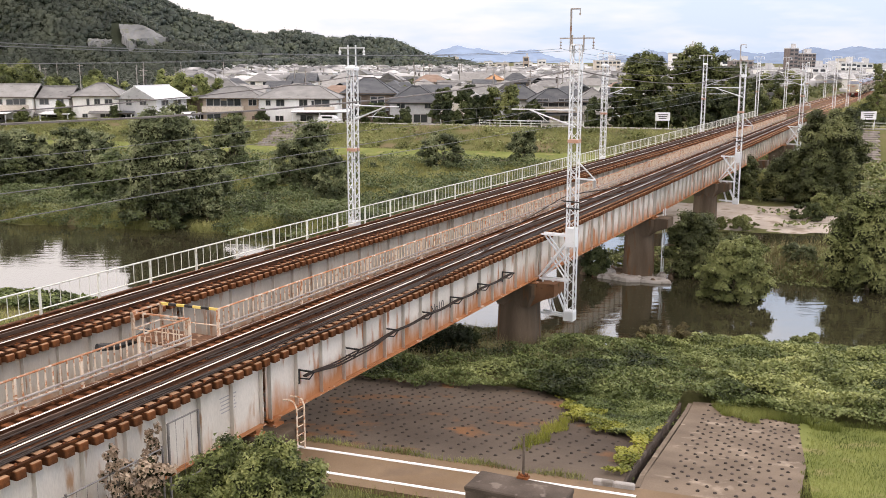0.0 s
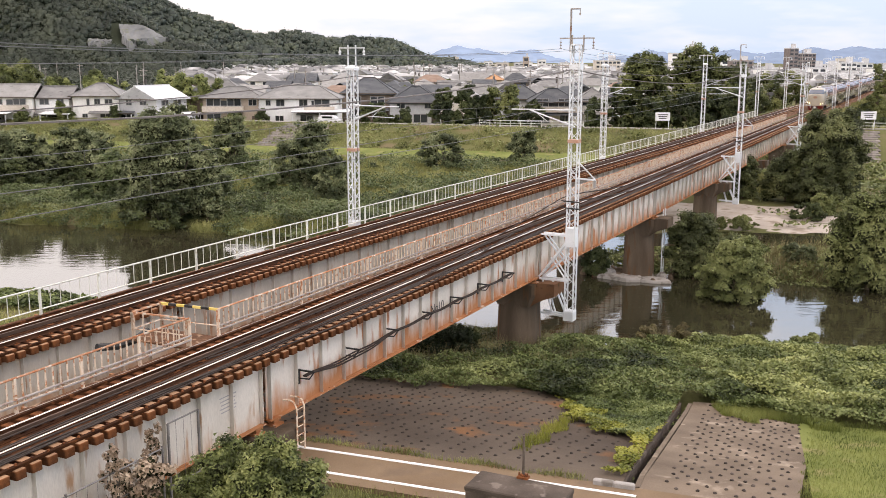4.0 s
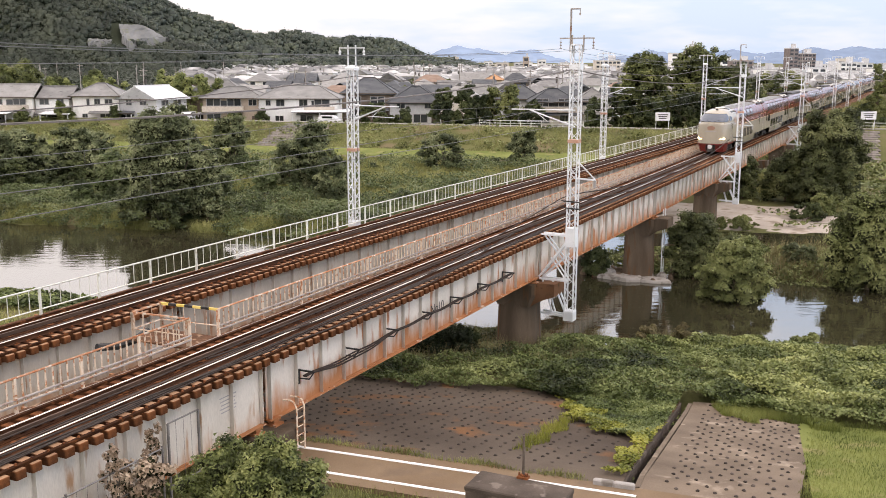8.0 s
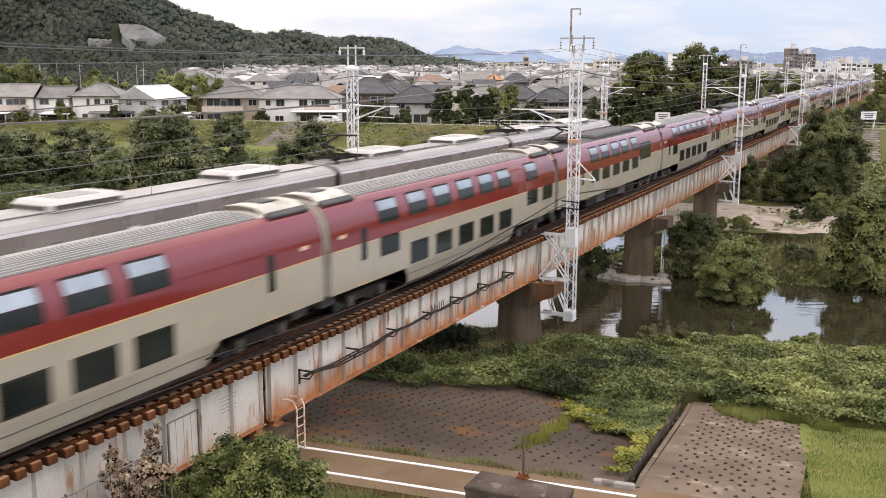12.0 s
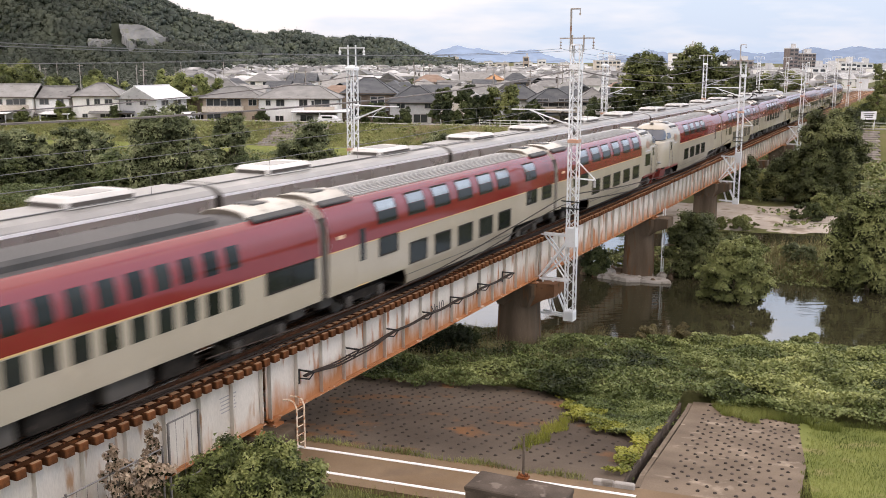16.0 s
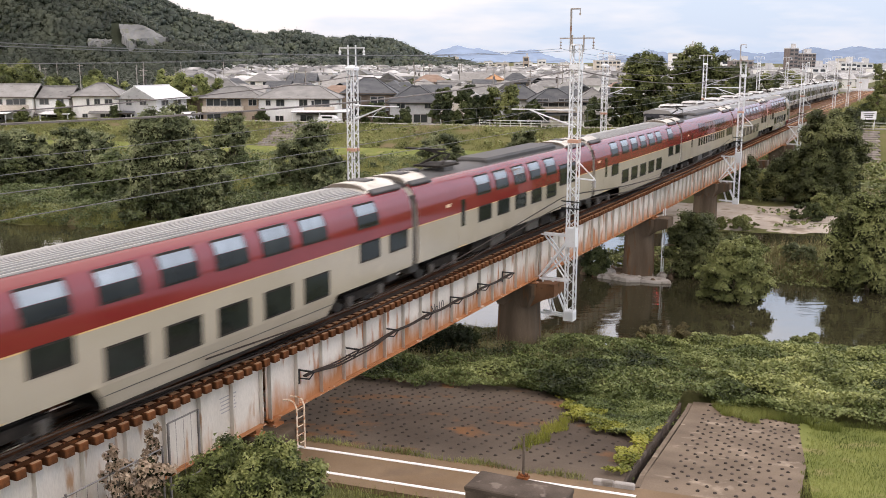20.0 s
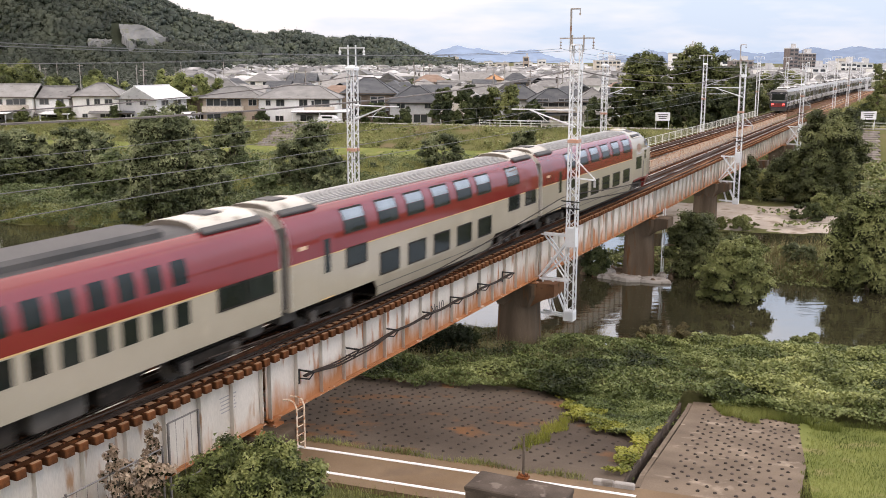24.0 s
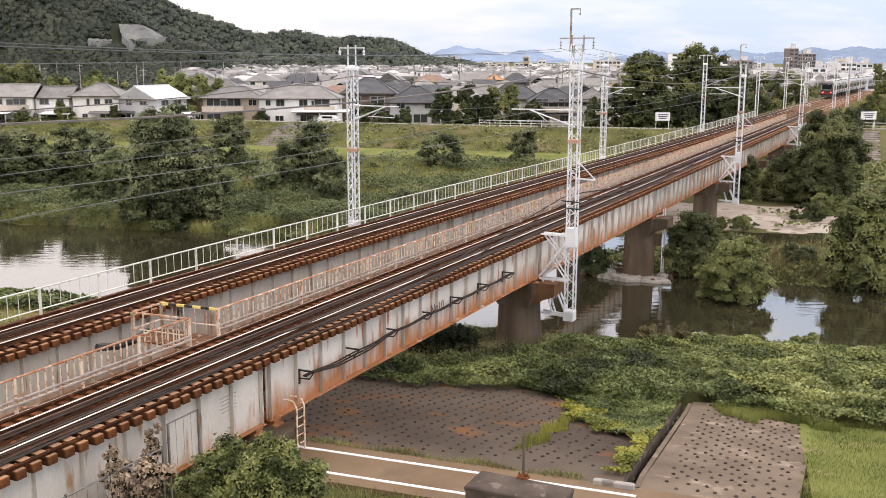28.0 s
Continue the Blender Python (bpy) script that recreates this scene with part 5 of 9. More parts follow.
    part("front_emblem", Mesh().loft([[(0.36 * math.cos(t), Y(0.05) + dy, 2.42 + 0.21 * math.sin(t)) for t in np.linspace(0, 2 * math.pi, 20, endpoint=False)] for dy in (-0.035, 0.06)]), M["emblem"], cab, "round front emblem panel")
    part("name_bar", Mesh().box((0, Y(0.035), 2.10), (1.05, 0.03, 0.04)), M["box_ink"], cab)
    part("gangway_door", Mesh().box((0, Y(0.045), 1.62), (0.86, 0.02, 1.26)), M["cream"], cab, "flush cream end door")
    part("roof_hatch", Mesh().bevel_box((0, Y(3.6), 4.14), (0.8, 1.0, 0.07), 0.05), M["roof_cream"], cab)
    part("roof_lamp", Mesh().bevel_box((0, Y(2.2), 4.04), (0.22, 0.3, 0.12), 0.04), M["box_grey"], cab)
    # red skirt, snow plough and coupler
    front_ring = lambda z, k: [(x * k, y, z) for x, y in ((1.455, Y(4.5)), (1.43, Y(1.6)), (1.33, Y(0.66)), (1.14, Y(0.24)), (0.70, Y(0.07)), (-0.70, Y(0.07)), (-1.14, Y(0.24)), (-1.33, Y(0.66)), (-1.43, Y(1.6)), (-1.455, Y(4.5)))]
    part("skirt_band", Mesh().loft([front_ring(0.88, 0.985), front_ring(1.03, 1.004)]), M["skirt_red"], cab, "red skirt band under the cab")
    for sd in (1, -1):
        part("snow_plough", Mesh().loft([[(sd * x, y, 0.20) for x, y in ((0.40, Y(0.40)), (1.02, Y(0.72)), (1.14, Y(1.5)), (0.40, Y(1.5)))], [(sd * x, y, 0.88) for x, y in ((0.45, Y(0.2)), (1.2, Y(0.5)), (1.32, Y(1.5)), (0.45, Y(1.5)))]]), M["skirt_red"], cab, "red plough plate")
        part("jumper_hose", Mesh().line([(sd * 0.38, Y(0.05), 0.80), (sd * 0.40, Y(-0.10), 0.62), (sd * 0.36, Y(-0.06), 0.40), (sd * 0.30, Y(0.1), 0.34)], 0.03, 6), M["black"], cab)
    cp = part("coupler", Mesh().bevel_box((0, Y(0.2), 0.62), (0.5, 0.7, 0.5), 0.08).box((0, Y(0.05), 0.35), (0.6, 0.3, 0.16)), M["box_grey"], cab, "grey tight-lock coupler")
    part("coupler_face", Mesh().tube((0, Y(-0.16), 0.70), (0, Y(-0.08), 0.70), 0.20, 16).tube((0, Y(-0.19), 0.70), (0, Y(-0.15), 0.70), 0.11, 12), M["ac_white"], cp)


def commuter_car(kind, index):
    """One car of the silver commuter train; local Y points to the train's rear."""
    L, e = 20.1, 0.25
    words = {"cab": "silver steel commuter car with a cab front", "pan": "silver steel commuter car with roof pantograph", "plain": "silver steel commuter car with wide dark windows"}[kind]
    car = thing("commuter_car", words, "train car", None, "cars of the commuter train")
    Y = lambda d: -L / 2 + d
    y0, y1 = Y(e), Y(L - e)
    W = 1.42
    def walls(name, z0, z1, a, b, out, material, parent, label=""):
        """The same panel on both sides of the car."""
        for sd in (1, -1):
            yield part(name, Mesh().box((sd * (W + out - 0.02), (a + b) / 2, (z0 + z1) / 2), (0.04, b - a, z1 - z0)), material, parent, label)
    list(walls("body_side", 0.98, 3.42, y0, y1, 0.0, M["steel"], car, "brushed steel body side"))
    list(walls("window_band", 1.78, 2.80, y0 + 0.15, y1 - 0.15, 0.006, M["band_brown"], car, "grey-brown window band"))
    list(walls("stripe", 1.60, 1.69, y0, y1, 0.019, M["stripe_white"], car, "white stripe"))
    list(walls("stripe", 1.55, 1.60, y0, y1, 0.019, M["stripe_blue"], car, "blue stripe"))
    roof = [(1.42, 3.40), (1.40, 3.50), (1.22, 3.66), (0.8, 3.76), (0, 3.81)]
    roof = roof + [(-x, z) for x, z in reversed(roof[:-1])]
    part("roof", Mesh().loft([[(x, y, z) for x, z in roof] for y in (y0, y1)]), M["steel_roof"], car, "pale ribbed steel roof")
    list(walls("cantrail", 3.36, 3.46, y0, y1, 0.022, M["stripe_white"], car, "white roof edge strip"))
    part("roof_walk", Mesh().bevel_box((0, 0, 3.815), (1.5, L - 1.2, 0.03), 0.01), M["steel_roof"], car, "ribbed roof middle")
    for y in (y0 + 0.03, y1 - 0.03):
        part("end_wall", Mesh().box((0, y, 2.2), (2.78, 0.06, 2.4)), M["band_brown"], car, "dark end wall")
    part("floor", Mesh().box((0, 0, 1.0), (2.7, L - 0.7, 0.1)), M["under"], car)
    doors = (3.0, 10.05, 17.1)
    for c in doors:
        for d in walls("door", 1.02, 2.95, Y(c - 0.65), Y(c + 0.65), 0.014, M["steel"], car, "steel sliding doors"):
            sd = 1 if d.data.vertices[0].co.x > 0 else -1
            for k in (-0.32, 0.32):
                part("door_pane", Mesh().box((sd * (W + 0.002), Y(c + k), 2.335), (0.04, 0.36, 0.77)), M["glass_dark"], d)
    for a, b in ((4.35, 8.7), (11.4, 15.75), (0.75, 1.7), (18.4, 19.4)):
        list(walls("window", 1.86, 2.72, Y(a), Y(b), 0.016, M["glass_dark"], car, "wide dark window" if b - a > 2 else ""))
    list(walls("destination_sign", 2.84, 2.94, Y(12.9), Y(13.4), 0.02, M["stripe_white"], car, "small white destination sign"))
    for c in (5.3, 14.6):
        u = part("air_conditioner", Mesh().bevel_box((0, Y(c), 3.95), (1.8, 3.3, 0.36), 0.13), M["ac_white"], car, "pale roof air conditioner")
        part("grille", Mesh().box((0, Y(c), 4.135), (1.1, 1.8, 0.02)), M["steel_roof"], u)
        part("louvre", Mesh().box((0.895, Y(c), 3.90), (0.03, 2.9, 0.16)).box((-0.895, Y(c), 3.90), (0.03, 2.9, 0.16)).box((0, Y(c) - 1.645, 3.90), (1.5, 0.03, 0.16)).box((0, Y(c) + 1.645, 3.90), (1.5, 0.03, 0.16)), M["box_grey"], u, "dark side louvre")
    for y in (Y(3.2), Y(16.9)):
        bogie_into(car, y)
    for k, (c, w) in enumerate(((6.2, 1.8), (8.6, 2.2), (11.2, 2.0), (13.6, 1.8))):
        part("underfloor_box", Mesh().bevel_box((0, Y(c), 0.62), (2.3, w, 0.6), 0.05), M["under"] if k % 2 else M["box_grey"], car)
    part("bellows", Mesh().box((0, L / 2, 2.1), (1.0, 2 * e + 0.1, 2.1)), M["bellows"], car, "grey gangway bellows")
    if kind == "pan" or index == 0:
        for c in (18.2,):
            frame_bars = Mesh().box((0, Y(c), 4.02), (1.9, 0.12, 0.10)).box((0, Y(c - 0.9), 4.02), (1.9, 0.12, 0.10)).box((0, Y(c + 0.9), 4.02), (1.9, 0.12, 0.10)).box((-0.7, Y(c), 3.98), (0.12, 2.6, 0.10)).box((0.7, Y(c), 3.98), (0.12, 2.6, 0.10))
            for px in (-0.7, 0.7):
                for py in (-0.9, 0.9):
                    frame_bars.tube((px, Y(c + py), 3.74), (px, Y(c + py), 4.0), 0.10, 8)
            p = part("pantograph", frame_bars.beam((-0.5, Y(c - 0.6), 4.1), (-0.15, Y(c + 0.9), 4.6), 0.10, 0.10).beam((0.5, Y(c - 0.6), 4.1), (0.15, Y(c + 0.9), 4.6), 0.10, 0.10)
                     .beam((0.1, Y(c + 0.9), 4.6), (0.0, Y(c - 0.5), 4.98), 0.09, 0.09), M["under"], car, "dark single-arm pantograph")
            part("contact_strip", Mesh().box((0, Y(c - 0.5), 5.0), (1.8, 0.36, 0.06)), M["under"], p)
    if kind == "cab":
        f = part("cab_front", Mesh().loft([[(x, y, z) for x, z in ((-w, 0.75), (w, 0.75), (w, 1.7), (w * t, 3.3), (0.6, 3.62), (-0.6, 3.62), (-w * t, 3.3), (-w, 1.7))] for y, w, t in ((Y(0.02), 1.36, 0.97), (Y(0.12), 1.41, 0.985), (Y(0.6), 1.425, 0.99))]), M["cab_navy"], car, "dark cab front")
        part("windscreen", Mesh().box((0, Y(0.02), 2.55), (2.0, 0.05, 0.95)), M["glass_dark"], f, "wide dark windscreen")
        part("front_sign", Mesh().box((0.45, Y(0.0), 3.2), (0.4, 0.05, 0.14)), M["box_ink"], f)
        part("roof_lip", Mesh().loft([[(x, y, z) for x, z in roof] for y in (Y(-0.02), Y(0.5))]), M["steel_roof"], f)
        for sd in (1, -1):
            part("lamp", Mesh().bevel_box((sd * 0.9, Y(0.0), 1.35), (0.42, 0.12, 0.24), 0.03), M["lamp_red"] if index else M["lamp_white"], f)
        part("skirt", Mesh().bevel_box((0, Y(0.5), 0.55), (2.5, 0.8, 0.55), 0.1), M["box_grey"], f)
        part("front_band", Mesh().box((0, Y(0.0), 1.20), (2.3, 0.05, 0.62)), M["skirt_red"] if index else M["steel"], f, "coloured band across the cab front")
        part("front_frame", Mesh().box((0, Y(0.0), 1.95), (2.4, 0.05, 0.16)).box((-1.22, Y(0.02), 2.5), (0.1, 0.05, 1.2)).box((1.22, Y(0.02), 2.5), (0.1, 0.05, 1.2)), M["steel"], f)
    return car


# ---------------------------------------------------------------- how the trains run
def sleeper_front(t):
    """Station of the sleeping train's front at t seconds; it slows down on the bridge."""
    u = t - 14.0
    return -51.909 - 21.47437 * u + 0.15692 * u ** 2 + 0.0071213 * u ** 3 - 0.00024694 * u ** 4 + 0.12 + float(np.interp(t, (0, 17.5, 19, 20, 21, 26.6, 28), (0, 0, -0.26, -0.42, -0.58, -0.66, -0.68)))


def commuter_front(t):
    """Station of the commuter train's front at t seconds, on the inner track."""
    u = t - 14.0
    return 107.65 + 23.004 * u - 0.136 * u ** 2 - float(np.interp(t, (20, 22, 24, 27, 28), (0, 1.8, 5.2, 10.5, 12.0)))


SLEEPING = []
for k, kind in enumerate(("cab", "double", "motor", "double", "rows", "double", "tail") * 2):
    SLEEPING.append(sleeper_car("cab" if kind == "tail" else kind, k, kind == "tail"))
COMMUTER = [commuter_car(kind, k) for k, kind in enumerate(("cab", "pan", "plain", "plain", "pan", "plain", "plain", "cab"))]


def motions():
    times = [i * 0.5 for i in range(57)]
    for k, car in enumerate(SLEEPING):
        back = k % 7 == 6                      # a cab that looks to the train's rear
        rows = []
        for t in times:
            s = sleeper_front(t) + 21.42 * (k + 0.5) + (0.62 if k > 6 else 0.0)   # the two units are coupled nose to nose
            rows.append((t, along(NEAR, s) @ (pose(0, 0, 0, 0, 0, 180) if back else Matrix())))
        walk(car, rows)
    for k, car in enumerate(COMMUTER):
        rows = []
        for t in times:
            s = commuter_front(t) - 20.1 * (k + 0.5)
            rows.append((t, along(FAR, s) @ (Matrix() if k == 7 else pose(0, 0, 0, 0, 0, 180))))
        walk(car, rows)
# ---------------------------------------------------------------- catenary masts and wires
def lattice_mast(track, s, o, foot, top, w=0.42, label="white lattice steel catenary mast", arm=1, hook=False, bracket=False):
    """A square lattice mast; arm gives the side on which its cantilever reaches over the track."""
    m = thing("catenary_mast", label, "catenary mast", along(track, s, o), "catenary masts")
    h = top - foot
    for sx in (-1, 1):
        for sy in (-1, 1):
            part("leg", Mesh().box((sx * w / 2, sy * w / 2, foot + h / 2), (0.06, 0.06, h)), M["galv"], m)
    for face in range(4):
        lat = Mesh()
        r = Matrix.Rotation(face * math.pi / 2, 3, "Z")
        n = max(4, round(h / 0.46))
        lat.line([r @ Vector((w / 2 * (1 if i % 2 else -1), w / 2, foot + 0.35 + (h - 0.5) * i / n)) for i in range(n + 1)], 0.024, 4)
        part("lacing", lat, M["galv"], m)
    part("foot_plate", Mesh().bevel_box((0, 0, foot + 0.2), (w + 0.1, w + 0.1, 0.5), 0.03), M["galv"], m)
    part("cap", Mesh().box((0, 0, top - 0.02), (w + 0.06, w + 0.06, 0.05)) if hook else Mesh().loft([[(x * (w / 2 + 0.07) * k, y * (w / 2 + 0.07) * k, top + z) for x, y in ((-1, -1), (1, -1), (1, 1), (-1, 1))] for k, z in ((1, -0.12), (1, 0.02), (0.35, 0.14))]), M["galv"], m, "white peaked cap")
    zb = foot + h * (0.50 if not bracket else 0.66)
    part("band", Mesh().box((0, 0, zb), (w + 0.09, w + 0.09, 0.16)), M["orange_band"], m, "orange marker band")
    # feeder crossarm
    up_z, half = (top + 0.30, 0.88) if hook else (top + 1.05, 0.80)
    ca = part("crossarm", Mesh().box((0, 0, up_z), (2 * half, 0.06, 0.06)).box((-0.24, 0, (top + up_z) / 2 - 0.1), (0.06, 0.06, up_z - top + 0.5)).box((0.34 if hook else 0.24, 0, (top + up_z) / 2 - 0.1), (0.06, 0.06, up_z - top + 0.5)), M["pipe"] if hook else M["galv"], m, "grey feeder crossarm")
    for sx in (-half + 0.05, half - 0.05):
        if hook:
            part("insulator", Mesh().tube((sx, 0, up_z - 0.50), (sx, 0, up_z), 0.018, 6).tube((sx, 0, up_z - 0.22), (sx, 0, up_z - 0.17), 0.06, 8).tube((sx, 0, up_z - 0.36), (sx, 0, up_z - 0.31), 0.06, 8).tube((sx, 0, up_z - 0.50), (sx, 0, up_z - 0.45), 0.06, 8), M["pipe"], ca)
        else:
            part("insulator", Mesh().tube((sx, 0, up_z - 0.36), (sx, 0, up_z), 0.03, 8).tube((sx, 0, up_z - 0.24), (sx, 0, up_z - 0.13), 0.085, 10, 0.055).tube((sx, 0, up_z - 0.40), (sx, 0, up_z - 0.29), 0.085, 10, 0.055), M["galv"], ca)
    # cantilever over the track: level tube, rising strut, crossed stay and steady arm
    reach = -o
    c = part("cantilever", Mesh().tube((0, 0, 6.18), (reach * 1.22, 0, 6.16), 0.032, 6).tube((0, 0, 5.38), (reach * 0.86, 0, 6.14), 0.038, 6).tube((reach * 0.42, 0, 5.62), (reach * 1.10, 0, 5.58), 0.022, 6).tube((reach * 0.52, 0, 5.60), (reach * 0.80, 0, 6.14), 0.018, 6), M["galv"], m, "galvanised cantilever arm")
    for z, rise_ in ((6.18, 0.0), (5.38, 0.12)):
        part("insulator", Mesh().tube((reach * 0.05, 0, z + rise_ * 0.4), (reach * 0.20, 0, z + rise_ * 1.45), 0.065, 8), M["galv"], c)
    if hook:
        part("collar", Mesh().box((0, 0, top - 1.05), (w + 0.10, w + 0.10, 0.28)), M["galv"], m, "white collar plates below the mast top")
        part("cable_arm", Mesh().beam((-0.2, 0, top - 1.0), (-1.0, 0, top - 0.98), 0.05, 0.05), M["pipe"], m)
    if hook:
        hk = part("tall_pole", Mesh().tube((-0.33, 0, top - 0.35), (-0.33, 0, top + 1.70), 0.05, 8).tube((-0.33, 0, top + 1.68), (0.14, 0, top + 1.68), 0.035, 6).tube((0.12, 0, top + 1.70), (0.12, 0, top + 1.45), 0.022, 6), M["pipe"], m, "grey hooked top pole")
        part("insulator", Mesh().tube((0.12, 0, top + 1.38), (0.12, 0, top + 1.48), 0.05, 8), M["pipe"], hk)
    if bracket:
        arm = part("side_arm", Mesh().beam((0.2, 0, 2.85), (1.15, 0, 2.8), 0.07, 0.07).beam((0.2, 0, 3.7), (1.1, 0, 2.86), 0.05, 0.05), M["galv"], m, "white side arm")
        part("cable_shoe", Mesh().tube((1.1, 0, 2.8), (1.1, 0, 2.45), 0.06, 8), M["box_ink"], arm)
        for z in (1.38, 1.72):
            part("clamp_bar", Mesh().beam((-0.5, -0.25, z), (0.45, -0.25, z - 0.03), 0.05, 0.06), M["black"], m, "dark cable clamp bar")
        part("work_platform", Mesh().box((0, 0, -0.12), (w + 0.07, w + 0.07, 0.95)), M["galv"], m, "white collar plates")
        for dy in (-0.2, 0.2):
            for p, q, w in (((-0.1, -0.05), (-1.55, -0.05), 0.09), ((-1.35, -0.1), (-0.15, -1.55), 0.07), ((-0.1, -2.35), (-1.6, -2.35), 0.09), ((-0.15, -1.0), (-1.5, -2.3), 0.07), ((-0.9, -2.35), (-0.15, foot + 0.3), 0.08), ((-0.1, foot + 0.15), (-1.5, foot + 0.25), 0.10), ((-0.1, -0.2), (-1.62, -2.25), 0.09), ((-0.15, -2.35), (-1.0, -1.2), 0.06), ((-1.45, -2.3), (-0.85, foot + 0.25), 0.07)):
                part("brace", Mesh().beam((p[0], dy, p[1]), (q[0], dy, q[1]), w, w), M["galv"], m, "white bracket brace to the pier")
    return m


NEAR_MASTS = [(-9.0, False), (33.4, True), (79.6, True), (126.0, True), (172.0, False), (200.0, False), (232.0, False)]
FAR_MASTS = [-14.0, 28.2, 70.6, 110.6, 151.0, 183.0, 214.0, 246.0]
for s, br in NEAR_MASTS:
    lattice_mast(NEAR, s, 2.75, -4.35 if br else -0.7, 9.33 if s < 50 else 8.3, 0.44, "tall white lattice mast bracketed to the bridge pier" if br else "white lattice steel catenary mast", hook=br, bracket=br)
for s in FAR_MASTS:
    lattice_mast(FAR, s, -2.35, -0.55 if s < 139 else -0.9, 8.15)


def wire(track, s0, s1, o0, z0, o1, z1, sag, name="overhead_wire", label="thin grey overhead wire", r=0.012, material=None):
    pts = []
    for i in range(13):
        u = i / 12
        pts.append(on(track, s0 + (s1 - s0) * u, o0 + (o1 - o0) * u, z0 + (z1 - z0) * u - sag * 4 * u * (1 - u)))
    return tagged(part(name, Mesh().line(pts, r, 4), material or M["wire"]), label, "wire")


for track, masts, o in ((NEAR, [m[0] for m in NEAR_MASTS], 2.75), (FAR, FAR_MASTS, -2.35)):
    stops = [-60.0] + masts + [300.0]
    for a, b in zip(stops, stops[1:]):
        wire(track, a, b, 0.15, 5.05, -0.15, 5.05, 0.0, "contact_wire", "copper contact wire over the track", 0.013)
        wire(track, a, b, 0, 5.98, 0, 5.98, 0.45, "messenger_wire", "grey messenger wire above the contact wire")
        za, zb = [8.85 if track is FAR else 9.13 if q < 50 else 8.1 for q in (a, b)]
        for k in ((-0.75, 0.75) if track is FAR else (-0.83, 0.83)):
            wire(track, a, b, o + k, za, o + k, zb, 0.42, "feeder_wire", "thin grey feeder wire between mast tops", 0.011)
        n = round((b - a) / 5)
        if b < 160:
            for i in range(1, n):
                u = i / n
                p = on(track, a + (b - a) * u, 0, 5.05)
                drop = part("dropper", Mesh().tube(p, p + Vector((0, 0, 0.93 - 1.8 * u * (1 - u))), 0.007, 4), M["wire"])
                tagged(drop, "short dropper between contact and messenger wire", "wire")

# heavy twin feeder cables slung lower down between the masts
for track, o, stops_, z in ((NEAR, 2.55, (-17.0, 33.4, 79.6, 126.0, 172.0), 8.15), (FAR, -2.2, (-22.0, 28.2, 70.6, 110.6, 151.0), 7.72)):
    for a, b in zip(stops_, stops_[1:]):
        za, zb = (z if q < 50 or track is FAR else z - 0.85 for q in (a, b))
        for k in (-0.04, 0.04):
            wire(track, a, b, o + k, za, o + k, zb, 0.88 if b < 50 else 0.72, "feeder_cable", "thick grey twin feeder cable between masts", 0.026, M["cable_grey"])

# ---------------------------------------------------------------- near bank: path, apron, drain, block
V0 = lambda x, v: Vector((x, v - 0.26 * x))  # a place by x and distance from the river line
V1 = lambda x, c: Vector((x, c - 0.357 * x))  # the same for the path, which runs a little askew
ribbon("path", V1(-60, 26.85), V1(60, 26.85), 2.6, M["road"], 0.03, "brown paved riverside path with white edge lines", "path", 120)
ribbon("edge_line", V1(-60, 27.63), V1(5.4, 27.63), 0.13, M["line"], 0.045, "white painted edge line of the path", "road marking", 80)
ribbon("edge_line", V1(-60, 26.06), V1(60, 26.06), 0.13, M["line"], 0.045, "white painted edge line of the path", "road marking", 120)


def drain_x(v):
    """Where the drain runs at a distance from the river line."""
    return 5.55 + (v - 28.44) * 0.344


def skew(v, x):
    """The foot of the bank follows the path, its top the river."""
    return v - 0.097 * x * max(0.0, 1 - (v - 28.25) / 12.5)


def right_x(v):
    """Where the paved bank ends and the lawn begins."""
    return 10.01 + (v - 28.36) * 0.37


def slab(name, x_of, v0, v1, material, lift, label):
    """A sloped slab that follows the bank between two side lines."""
    m = Mesh()
    rows = []
    for i in range(15):
        v = v0 + (v1 - v0) * i / 14
        a, b = x_of(v)
        row = []
        for k in range(13):
            x = a + (b - a) * k / 12
            y = skew(v, x) - 0.26 * x
            row.append((x, y, float(land(x, y)) + lift))
        rows.append(row)
    m.strip(rows)
    for edge in ([r[0] for r in rows], [r[-1] for r in rows], rows[0], rows[-1]):
        m.strip([edge, [(x, y, z - 0.3) for x, y, z in edge]])
    return tagged(part(name, m, material), label, "paved bank", kind="structure")


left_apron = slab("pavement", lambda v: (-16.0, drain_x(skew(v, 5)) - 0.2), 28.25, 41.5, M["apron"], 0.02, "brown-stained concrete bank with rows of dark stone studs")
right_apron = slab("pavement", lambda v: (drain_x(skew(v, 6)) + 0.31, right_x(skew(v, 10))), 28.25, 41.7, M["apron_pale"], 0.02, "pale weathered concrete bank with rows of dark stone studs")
M["stud"] = shader("dark_stud_stone", (0.030, 0.024, 0.020), (0.10, 0.082, 0.070), 0.95, 0, 4.0, 30, 0.4, vary=0.4)
STUDS = []
for seed in range(4):
    rg = random.Random(seed)
    ring = lambda z, r: [(r * rg.uniform(0.75, 1.15) * math.cos(t), r * rg.uniform(0.75, 1.15) * math.sin(t), z) for t in np.linspace(0, 2 * math.pi, 7, endpoint=False)]
    STUDS.append(Mesh().loft([ring(-0.05, 0.070), ring(0.022, 0.060), ring(0.042, 0.032)]).data("stud_stone"))
rng = random.Random(5)


